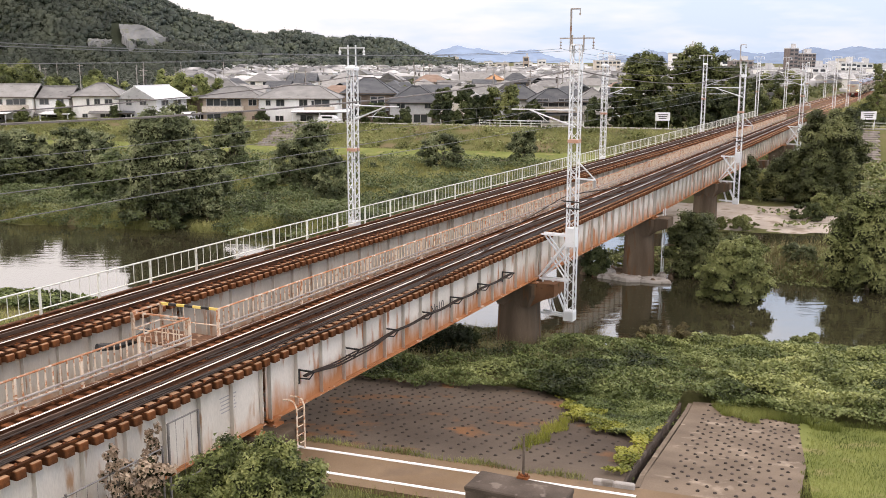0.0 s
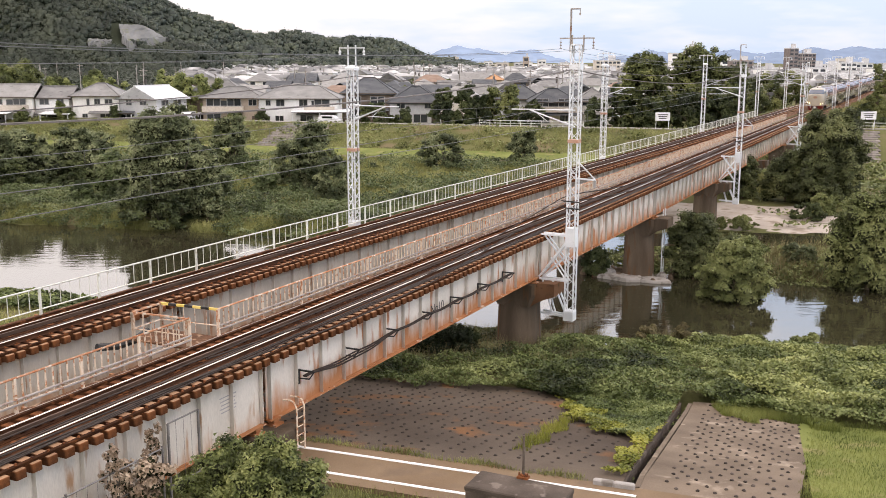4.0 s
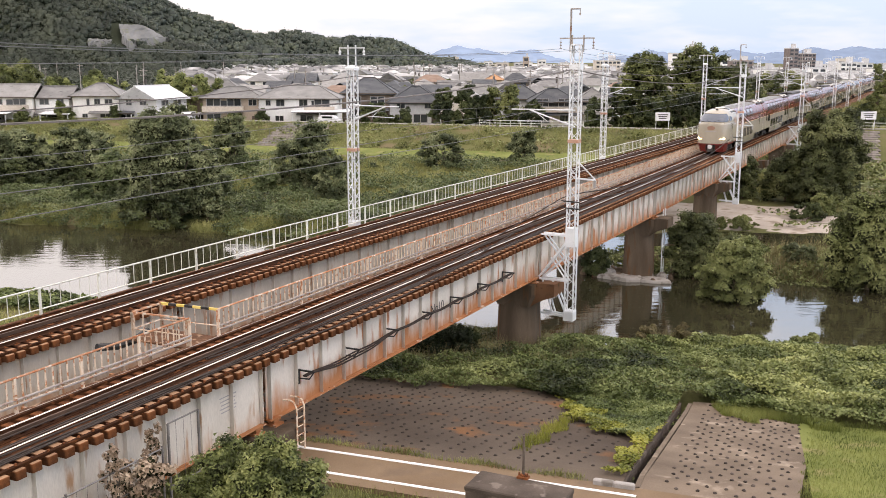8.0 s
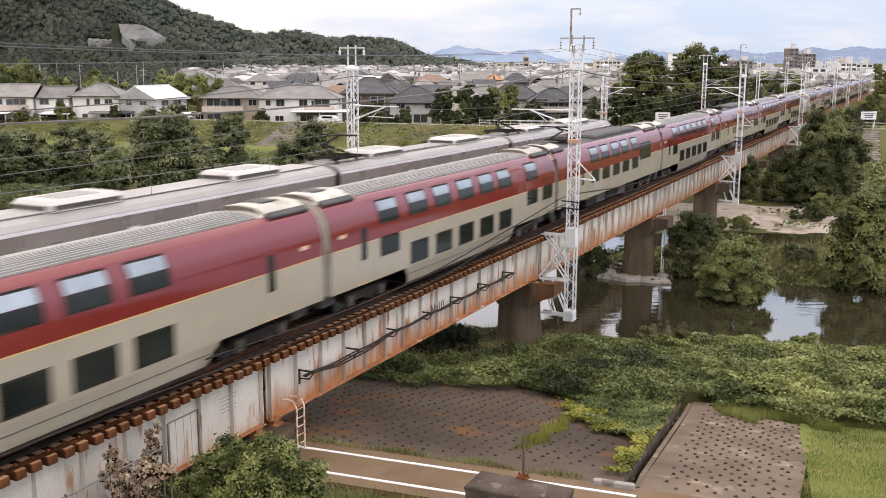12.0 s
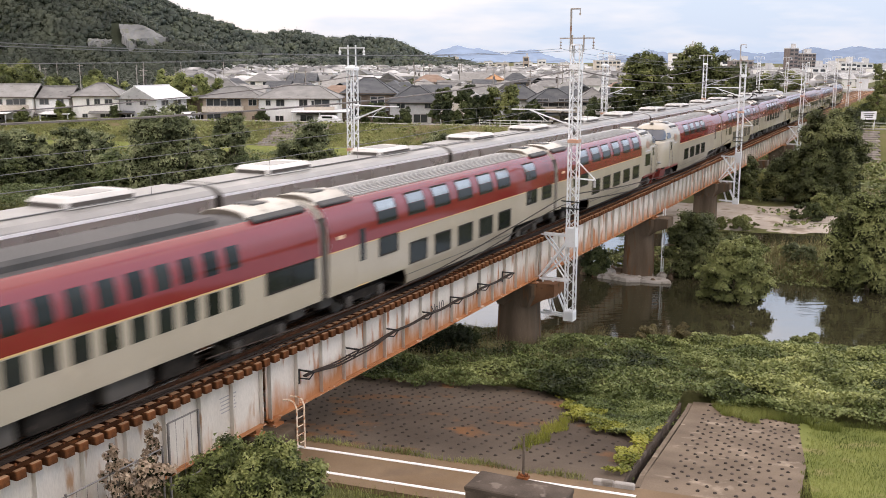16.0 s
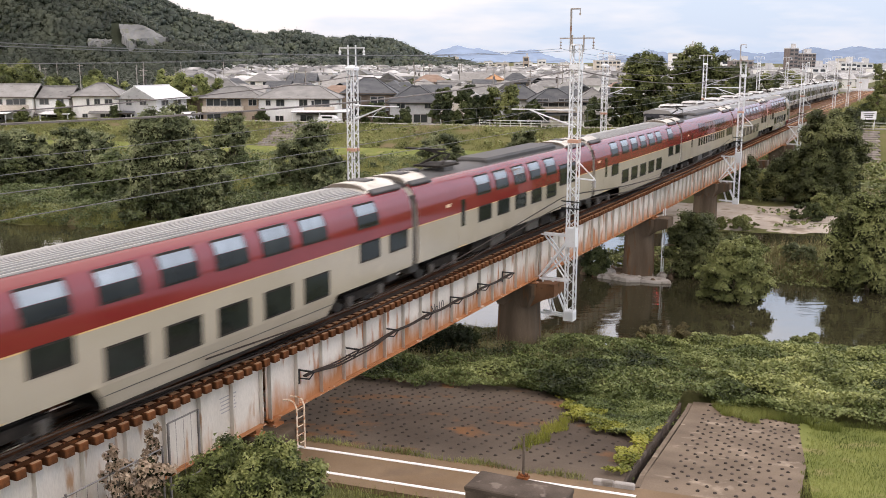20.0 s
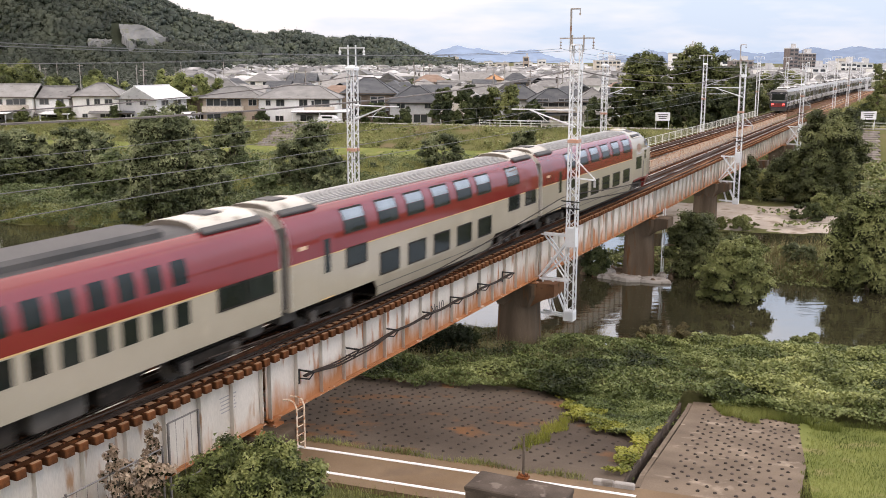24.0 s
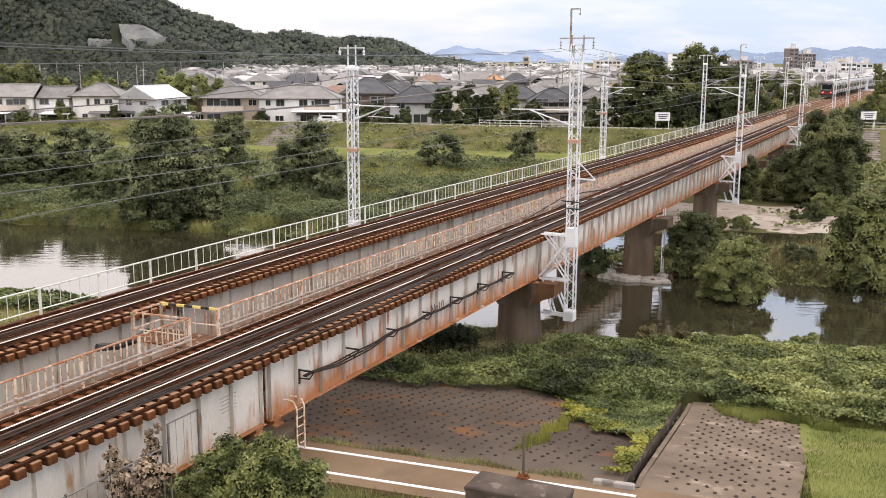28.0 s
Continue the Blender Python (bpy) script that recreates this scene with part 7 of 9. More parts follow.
blades("grass_tuft", patch(9000, 1.5, 6.0, 30.3, 36.0, lambda x, v: np.abs(x - 3.55 - (v - 33) * 0.40) < 0.28 + 0.15 * np.sin(v * 3)), 0.3, 0.03, M["leaf_yellow"], "tufts of yellow-green grass growing through the paved bank", 5)
blades("path_grass", patch(14000, -9, 4.2, 27.8, 29.7, lambda x, v: (v + 0.097 * x > 28.15) & (v + 0.097 * x < 28.25 + 0.35 * np.sin(x * 1.3) ** 2)), 0.22, 0.025, M["blade"], "fringe of grass between path and paved bank", 6)
blades("lawn_grass", patch(60000, 9.8, 26, 26.5, 40.5, lambda x, v: (x > 10.01 + (v - 28.36) * 0.37 + 0.1 * np.sin(v * 5)) & (v + 0.097 * x > 28.4)), 0.17, 0.022, M["blade_turf"], "short bright grass beside the paved bank", 7)
blades("bank_reeds", patch(9000, 8, 24, 53.6, 55.9, lambda x, v: np.sin(x * 1.7) + np.sin(x * 0.9 + 2) > 0.35), 0.95, 0.03, M["leaf_reed"], "dry reeds at the water's edge", 8)
blades("slope_grass", patch(30000, -16, 10, 14, 26, lambda x, v: v + 0.097 * x < 25.4), 0.25, 0.03, M["blade"], "grass on the slope below the viewpoint", 9)
carpet("creeper_carpet", patch(12000, -40, -9, 50, 57.5), 0.25, M["leaf_kudzu"], "green creepers on the bank beyond the bridge", 10, 0.7, "creepers")
blades("slope_grass", patch(22000, -40, -6, 38, 56), 0.35, 0.04, M["blade"], "tall grass on the bank beyond the bridge", 12)

carpet("bank_weeds", patch(30000, -9, 8, 43, 56.4, lambda x, v: v > 43.0), 0.10, M["leaf_tree"], "dark low weeds on the bank under the bridge", 27, 0.55, "weeds")
blades("bank_weed_stems", patch(5000, -6, 7, 44, 55), 0.9, 0.03, M["leaf_reed"], "dry weed stems on the bank under the bridge", 28)
# far bank growth
far_edge = lambda x: 84 + 13 * smooth(6, 24, x)
blades("bank_reeds", patch(26000, -72, -8, 82.3, 85.2, lambda x, v: np.sin(x * 0.6) + np.sin(x * 1.7 + 2) > -1.0), 1.0, 0.05, M["blade"], "rough reeds and grass at the far water's edge", 26)
carpet("bank_growth", patch(105000, -70, 14, 81.5, 100, lambda x, v: (v > far_edge(x) - 2.4) & ((np.abs(x + 25.4) > 4.6) | (v > 87))), 0.15, M["leaf_far"], "dense green growth on the far river bank", 13, 1.15, "plants", corners=3)
carpet("bank_growth", patch(80000, -75, 27, 98, 141, lambda x, v: (v > far_edge(x) + 6) & (x < 14 + (v - 98) * 0.3) & (np.sin(x * 0.22 + 1) + np.sin(v * 0.19 + x * 0.07) > 0.05)), 0.17, M["leaf_far"], "rough green growth on the flood plain", 14, 1.25, "plants", corners=3)
blades("flood_plain_grass", patch(150000, -75, 40, 96, 143, lambda x, v: (v > far_edge(x) + 9) & ((x < 18) | (v > 117))), 0.6, 0.055, M["blade"], "tall grass on the flood plain", 15)
blades("levee_grass", patch(60000, -90, 60, 152, 165, lambda x, v: np.sin(x * 0.5) * np.sin(v) > -0.6), 0.3, 0.09, M["blade_levee"], "rough grass on the levee slope", 16)
carpet("levee_weeds", patch(14000, -90, 60, 153, 165, lambda x, v: np.sin(x * 0.33 + v) + np.sin(x * 0.9) > 0.2), 0.3, M["leaf_bank"], "weeds on the levee slope", 17, 0.4, "weeds")
isle_keep = lambda x, v: ((x - 28.5) / 16.5) ** 2 + ((v - 81.0) / 7.2) ** 2 < 1
carpet("island_growth", patch(26000, 9, 46, 73, 89, isle_keep), 0.2, M["leaf_bank"], "low green growth on the river island", 18, 0.4, "plants")
blades("island_reeds", patch(9000, 20, 44, 73.5, 86, isle_keep), 1.0, 0.05, M["leaf_reed"], "brownish reeds on the river island", 19)
carpet("bar_weeds", patch(900, 27, 42, 98.5, 112, lambda x, v: np.sin(x * 0.8) + np.sin(v * 0.9) > 0.9), 0.35, M["leaf_bank"], "weeds on the gravel bar", 20, 0.7, "weeds")

W1 = "leafy grey-green willow on the river bank"
for k, (x, y, w, h, c) in enumerate(((-48.8, 112.6, 9.8, 6.3, 330), (-41.4, 112.8, 9.2, 6.5, 340), (-56.2, 115.0, 8.4, 6.0, 180), (-26.0, 92.6, 9.0, 10.2, 520), (-22.4, 92.6, 5.0, 6.6, 200), (-29.3, 93.4, 4.2, 5.4, 130), (-27.0, 126.2, 5.6, 7.2, 180), (-14.4, 108.0, 5.6, 7.6, 230), (-11.0, 99.0, 4.2, 4.6, 140), (-17.0, 110.5, 4.4, 5.4, 130), (0.3, 129.8, 7.4, 4.6, 170), (11.4, 137.2, 5.4, 4.7, 150))):
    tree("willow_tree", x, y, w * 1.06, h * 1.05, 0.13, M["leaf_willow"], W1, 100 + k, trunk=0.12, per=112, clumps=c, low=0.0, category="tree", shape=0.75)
for k, (x, y, w, h) in enumerate(((-34.0, 101.4, 4.6, 5.2), (-24.0, 122.0, 5.0, 2.6), (-31.0, 112.0, 4.0, 3.0), (-18.5, 104.0, 3.6, 2.6), (-36.0, 98.0, 3.4, 2.6))):
    tree("bank_bush", x, y, w, h, 0.16, M["leaf_far"], "pale green bush between the willows", 130 + k, trunk=0.1, per=90, clumps=110, low=0.0, category="bush", shape=0.5)
W2 = "spreading green willow bush at the water's edge"
for k, (x, y, w, h, c) in enumerate(((19.6, 63.2, 6.2, 4.2, 300), (18.6, 70.6, 5.0, 4.9, 230), (21.0, 70.0, 3.0, 3.2, 110), (29.3, 66.2, 6.6, 6.9, 340), (31.2, 66.0, 5.0, 6.2, 200), (26.6, 71.8, 3.6, 1.5, 110), (11.2, 70.4, 2.4, 2.3, 90), (27.9, 90.2, 2.5, 1.4, 60), (35.6, 94.6, 4.2, 1.8, 90), (38.0, 97.0, 3.4, 2.2, 80), (26.0, 91.0, 1.6, 1.0, 40))):
    tree("willow_bush", x, y, w, h, 0.10 if w > 4.5 else 0.09, M["leaf_dark"] if k in (6, 8) else M["leaf_willow"] if k == 5 else M["leaf_tree"] if k in (1, 2) else M["leaf_bank"], W2, 200 + k, trunk=0.1, per=150 if w > 4.5 else 105, clumps=max(c, 150), low=0.0, category="bush", shape=0.5, z=max(float(land(x, y)), WATER_Z - 0.1))
W3 = "broad dense tree beside the railway bridge"
for k, (x, y, w, h) in enumerate(((40.9, 103.6, 9.0, 10.2), (36.6, 104.6, 5.4, 5.2), (43.6, 105.0, 3.6, 6.4), (39.2, 102.0, 6.2, 5.4), (32.6, 106.5, 5.0, 4.4), (31.0, 110.0, 5.0, 4.8))):
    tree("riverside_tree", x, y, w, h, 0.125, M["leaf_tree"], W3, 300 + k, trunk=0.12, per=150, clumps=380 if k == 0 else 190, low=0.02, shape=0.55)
for k, (x, y, w, h) in enumerate(((0.9, 47.2, 2.2, 1.5), (-0.4, 47.0, 2.4, 1.7), (-1.8, 47.5, 2.6, 1.8), (-3.6, 47.6, 3.0, 2.2))):
    tree("shrub", x, y, w, h, 0.07, M["leaf_dark"], "dark shrub growing under the bridge", 320 + k, trunk=0.1, per=110, clumps=200, low=0.0, category="shrub", shape=0.4)
tree("rounded_bush", -4.02, 20.6, 3.75, 3.28, 0.05, M["leaf_bush"], "dense rounded green bush beside the path", 340, trunk=0.15, per=170, clumps=460, low=0.0, category="bush", deep=2.6, shape=0.1)
for k, (s, o, w, top) in enumerate(((3.7, 2.08, 1.7, -0.85), (2.95, 2.0, 0.7, -0.15), (4.55, 1.75, 0.6, -0.2), (2.1, 2.1, 1.0, -1.35))):
    p = on(NEAR, s, o)
    h = top - float(land(p.x, p.y))
    tree("dry_creeper", p.x, p.y, w, h, 0.065, M["leaf_dry"], "brown withered creeper over the wire fence", 350 + k, trunk=0.3, per=9 if k in (1, 2) else 34, clumps=90, low=0.5, category="creeper", shape=0.2, deep=0.5)

# trees of the town
for k, (x, y, w, h) in enumerate(((35.5, 174, 10.6, 13.5), (45.3, 177, 12.5, 14.3), (50.7, 176, 9.0, 11.1), (31.5, 174, 5.9, 8.2), (58.6, 190, 6.4, 8.7), (36.4, 171, 9.7, 6.2), (43.2, 171, 9.7, 6.9), (49.0, 171, 7.7, 6.9), (27.0, 173, 4.9, 5.8))):
    tree("camphor_tree", x, y, w * 1.1, h * 1.04, 0.26, M["leaf_camphor"] if k < 3 else M["leaf_dark"], "great spreading camphor tree behind the levee" if k < 3 else "dark undergrowth below the great trees", 400 + k, trunk=0.2, per=95, clumps=300 if k < 3 else 110, low=0.04 if k > 2 else 0.12, shape=0.5)
for k, (x, y, w, h) in enumerate(((0.0, 175, 4.7, 7.3), (4.0, 176, 5.2, 7.9), (10.9, 177, 8.8, 7.7), (6.9, 177, 4.0, 6.6), (-6.5, 176, 2.6, 3.5), (-12.0, 176, 6.0, 4.3), (16.2, 178, 4.0, 5.1))):
    tree("evergreen_tree", x, y, w * 1.1, h * 1.04, 0.26, M["leaf_dark"] if k != 2 else M["leaf_camphor"], "dark evergreen beside the houses", 420 + k, trunk=0.12, per=90, clumps=100, low=0.03, shape=0.8)
for k, (x, y, w, h) in enumerate(((-92, 216, 9, 11.2), (-98, 226, 9, 11.5), (-86, 222, 7, 9.5), (-75, 213, 5.5, 9.3), (-69.5, 212, 5.0, 9.0), (-56, 216, 8.0, 10.0), (-110, 238, 10, 12), (-104, 250, 10, 12), (-82, 238, 8, 10), (-66, 240, 8, 9.5), (-118, 260, 12, 13), (86.0, 195, 5.6, 11.4), (97, 204, 10, 12), (86, 172, 8, 6.5), (70, 230, 12, 9), (60, 260, 10, 8), (20, 260, 8, 6), (-8, 250, 7, 6), (-70, 182, 2.6, 3.0), (-38.5, 183, 2.8, 3.2), (-98, 185, 3, 2.6), (-46, 183, 2.4, 2.8), (69.9, 212, 7.7, 8.8), (82.3, 232, 7.1, 7.4), (62.3, 196, 5.5, 6.1), (-83.5, 214, 4.4, 8.6), (-80.0, 213, 4.0, 8.2), (-49.5, 210, 7.0, 9.6), (79.5, 178, 6.0, 4.6), (84.0, 184, 6.5, 5.2))):
    tree("town_tree", x, y, w, h, 0.24, M["leaf_yellow_pale"] if k in (3, 4, 5, 9, 25, 26, 27) else M["leaf_camphor"], "rounded garden tree among the houses", 440 + k, trunk=0.15, per=170, clumps=75, low=0.03, shape=0.5)
rh = random.Random(14)
for k in range(34):
    y = rh.uniform(205, 420)
    x = rh.uniform(-0.24, 0.42) * y
    if abs((x + 13) * 0.895 - (y - 23.4) * 0.447) < 15:
        continue
    tree("town_tree", x, y, rh.uniform(3.5, 7.5), rh.uniform(3.5, 6.8), 0.34, M["leaf_tree"] if k % 3 else M["leaf_bush"], "garden tree among the roofs of the town", 640 + k, trunk=0.15, per=40, clumps=50, low=0.04, shape=0.5, z=-3.75)
rh = random.Random(4)
for k in range(34):
    p = on(NEAR, 151 + 3.2 * k, (5.0 if k % 2 else 8.5) + rh.uniform(0, 2.5))
    tree("embankment_shrub", p.x, p.y, rh.uniform(3.0, 5.0), rh.uniform(1.6, 2.8), 0.34, M["leaf_dark"] if k % 3 else M["leaf_camphor"], "dark shrub on the railway embankment", 500 + k, trunk=0.1, per=32, clumps=50, low=0.0, category="shrub", shape=0.4)
carpet("bank_growth", patch(14000, 40, 100, 100, 150), 0.4, M["leaf_bank"], "rough green growth on the flood plain", 21, 0.9, "plants")
blades("grass_strip", patch(9000, 11.0, 14.8, 38.3, 41.2, lambda x, v: (v > 39.2 + 0.25 * np.sin(x * 4) + 0.5 * np.sin(x * 1.9) ** 2 - 0.7 * (np.abs(x - 11.8) < 0.25)) | (x > 13.9)), 0.34, 0.026, M["blade_turf"], "fringe of fresh grass above the paved bank", 22)
carpet("pale_creepers", patch(60000, 11.5, 28, 40.5, 55.0, lambda x, v: (np.sin(x * 0.9 + 1) + np.sin(v * 0.8 + x * 0.3) > 0.1) | ((x > 15.5 + np.sin(v)) & (v < 51))), 0.108, M["leaf_yellow_pale"], "paler yellow-green creepers over the carpet", 23, 1.15, "creepers")
for k, (x, y, w, h) in enumerate(((12.7, 50.5, 1.0, 0.6), (11.2, 51.8, 1.2, 0.2))):
    tree("reed_clump", x, y, w * 1.2, h + 1.1, 0.10, M["leaf_reed"], "brownish clump of reeds at the water's edge", 600 + k, trunk=0.1, per=70, clumps=50, low=0.0, category="reeds", shape=1.0)
for k, (x, y, w, h) in enumerate(((18.8, 49.1, 1.7, 0.9), (16.1, 48.7, 1.4, 0.7))):
    tree("bank_shrub", x, y, w, h + 0.5, 0.12, M["leaf_bank"], "low green shrub at the edge of the creepers", 610 + k, trunk=0.1, per=80, clumps=60, low=0.0, category="shrub", shape=0.3)
# dark garden trees beside the line beyond the bridge
rg3 = np.random.default_rng(53)
gy = rg3.uniform(205, 400, 700)
gx = gy * rg3.uniform(0.27, 0.50, 700)
off = np.abs((gx + 13) * 0.895 - (gy - 23.4) * 0.447)
ok = (off > 11) & (np.sin(gx * 0.11) + np.sin(gy * 0.07 + gx * 0.05) > -0.3)
pos, nrm = clumped(rg3, np.stack([gx, gy, rg3.uniform(-2.8, -0.2, 700)], 1)[ok], rg3.uniform(1.0, 2.3, ok.sum()), 60, 0.95, 0.6)
co, q = leaf_cards(rg3, pos, nrm + np.array([0, 0, 0.4]), 0.5, 1.3, 0.6, 3)
tagged(part("grove", raw("grove", co, q), M["leaf_tree"]), "dark garden trees and hedges beside the railway", "woods", kind="stuff")
# groves between the town and the hill
rg1 = np.random.default_rng(77)
gy = rg1.uniform(265, 640, 2600)
gx = -gy * rg1.uniform(0.255, 0.52, 2600)
gz = np.where(gy > 500, -3.0, -3.4) + rg1.uniform(0, 2.6, 2600)
pos, nrm = clumped(rg1, np.stack([gx, gy, gz], 1), rg1.uniform(1.6, 3.6, 2600), 12, 0.9)
co, q = leaf_cards(rg1, pos, nrm + np.array([0, -0.2, 0.5]), 1.0, 1.3, 0.6)
tagged(part("grove", raw("grove", co, q), M["leaf_hill"]), "dark groves and hedges between town and hill", "woods", kind="stuff")
rg2 = np.random.default_rng(31)
spots = np.array([tuple(on(NEAR, a, b)[:2]) for a, b in zip(rg2.uniform(149, 290, 11000), rg2.uniform(2.8, 13, 11000))])
blades("embankment_grass", spots, 0.7, 0.10, M["blade"], "rough grass on the railway embankment", 41)
# hummocks of brambles on the flood plain and along the far bank
hx = rg2.uniform(-72, 12, 620)
hv = np.where(rg2.uniform(size=620) < 0.45, rg2.uniform(84, 92, 620), rg2.uniform(90, 140, 620))
hy = hv - 0.26 * hx
keep = (hv > far_edge(hx) + 0.3) & ((np.abs(hx + 25.4) > 5.6) | (hv > 92)) & ((hx > -34) | (hv < 88) | (hv > 98))
hc = np.stack([hx, hy, land(hx, hy) + rg2.uniform(0.1, 0.7, 620)], 1)[keep]
pos, nrm = clumped(rg2, hc, rg2.uniform(0.5, 1.5, len(hc)), 130, 0.8)
co, q = leaf_cards(rg2, pos, nrm + np.array([0, 0, 0.4]), 0.15, corners=3)
tagged(part("bramble_hummocks", raw("bramble_hummocks", co, q), M["leaf_far"]), "rounded green brambles on the flood plain", "brambles", kind="stuff")
# dark shrubs added to stand in for the shade under the willows
for k, (x, y, w, h) in enumerate(((-26.0, 90.2, 8.5, 4.2), (-14.6, 106.4, 5.0, 3.2), (-48.4, 109.6, 9.4, 3.4), (-41.6, 109.8, 7.4, 3.4), (-54.6, 111.6, 6.4, 3.0))):
    tree("bank_thicket", x, y, w, h, 0.16, M["leaf_dark"], "dark shrubs added as the shade at the foot of the willows", 620 + k, trunk=0.1, per=70, clumps=120, low=0.0, category="shrub", shape=0.3)
# ---------------------------------------------------------------- the town behind the levee
TOWN_Z = -3.75
WALLS = {}
for key, a, b in (("cream", (0.79, 0.765, 0.72), (0.85, 0.825, 0.785)), ("white", (0.82, 0.81, 0.79), (0.88, 0.875, 0.86)), ("tan", (0.36, 0.29, 0.225), (0.44, 0.36, 0.29)),
                  ("grey", (0.50, 0.50, 0.505), (0.60, 0.60, 0.60)), ("timber", (0.13, 0.10, 0.08), (0.20, 0.16, 0.125)), ("beige", (0.57, 0.515, 0.445), (0.66, 0.605, 0.54)), ("brick", (0.20, 0.165, 0.155), (0.26, 0.22, 0.205))):
    WALLS[key] = shader(key + "_house_wall", a, b, 0.85, 0, 0.3, 8, 0.05, tuple(c * 0.8 for c in a), 0.25, stretch=(1, 1, 0.4), vary=0.08)
ROOFS = {}
for key, a, b in (("slate", (0.185, 0.182, 0.178), (0.265, 0.26, 0.25)), ("dark", (0.075, 0.08, 0.09), (0.12, 0.125, 0.13)), ("pale", (0.25, 0.243, 0.232), (0.34, 0.332, 0.32)),
                  ("white", (0.66, 0.67, 0.68), (0.75, 0.755, 0.76)), ("brown", (0.22, 0.15, 0.115), (0.29, 0.21, 0.165)), ("orange", (0.40, 0.22, 0.12), (0.48, 0.29, 0.17))):
    ROOFS[key] = shader(key + "_tiled_roof", a, b, 0.55, 0, 0.5, 14, 0.4, tuple(c * 0.75 for c in a), 0.3, stretch=(1, 1, 2.5), vary=0.12, spec=0.08)
M["win_frame"] = shader("window_frame_paint", (0.30, 0.29, 0.28), (0.40, 0.39, 0.38), 0.5)
M["house_glass"] = pane_shader("house_window_glass", (0.035, 0.040, 0.045), 0.08)
M["balcony"] = shader("balcony_panel", (0.46, 0.40, 0.34), (0.56, 0.50, 0.43), 0.7)
M["timber_trim"] = shader("dark_timber_trim", (0.09, 0.07, 0.055), (0.14, 0.11, 0.085), 0.8)

PANE = Mesh().box((0, 0, 0), (1.0, 0.04, 1.0)).data("pane")
PANE_FAR = Mesh().box((0, 0, 0), (1.0, 0.1, 1.0)).data("window")
FRAME_W = Mesh()
for cx, cz, sx, sz in ((0, 0.52, 1.12, 0.07), (0, -0.52, 1.16, 0.09), (0.53, 0, 0.06, 1.0), (-0.53, 0, 0.06, 1.0), (0, 0, 0.05, 1.0)):
    FRAME_W.box((cx, -0.01, cz), (sx, 0.09, sz))
FRAME_W = FRAME_W.data("window")


def roof_mesh(w, d, eave, ridge, hip, along_x=True, over=0.55):
    """A hipped or gabled roof with overhang and thickness."""
    x, y = w / 2 + over, d / 2 + over
    if not along_x:
        x, y = y, x
    r = x - (y if hip else 0.0) * (0.9 if hip else 0)
    drop = (ridge - eave) * over / (y - over)
    m = Mesh()
    for dz, flip in ((0.0, False), (-0.16, True)):
        pts = [(-x, -y, eave - drop + dz), (x, -y, eave - drop + dz), (x, y, eave - drop + dz), (-x, y, eave - drop + dz), (-r, 0, ridge + dz), (r, 0, ridge + dz)]
        faces = [(0, 1, 5, 4), (2, 3, 4, 5), (1, 2, 5), (3, 0, 4)]
        m.add(pts, faces)
    m.add([(-x, -y, eave - drop), (x, -y, eave - drop), (x, y, eave - drop), (-x, y, eave - drop), (-x, -y, eave - drop - 0.16), (x, -y, eave - drop - 0.16), (x, y, eave - drop - 0.16), (-x, y, eave - drop - 0.16)], [(0, 4, 5, 1), (1, 5, 6, 2), (2, 6, 7, 3), (3, 7, 4, 0)])
    caps = Mesh().beam((-r, 0, ridge + 0.05), (r, 0, ridge + 0.05), 0.35, 0.16)
    if hip:
        for sx in (-1, 1):
            for sy in (-1, 1):
                caps.beam((sx * r, 0, ridge + 0.04), (sx * x, sy * y, eave - drop + 0.04), 0.25, 0.12)
    if not along_x:
        for mm in (m, caps):
            mm.v = [(-q, p, z) for p, q, z in mm.v]
    return m, caps


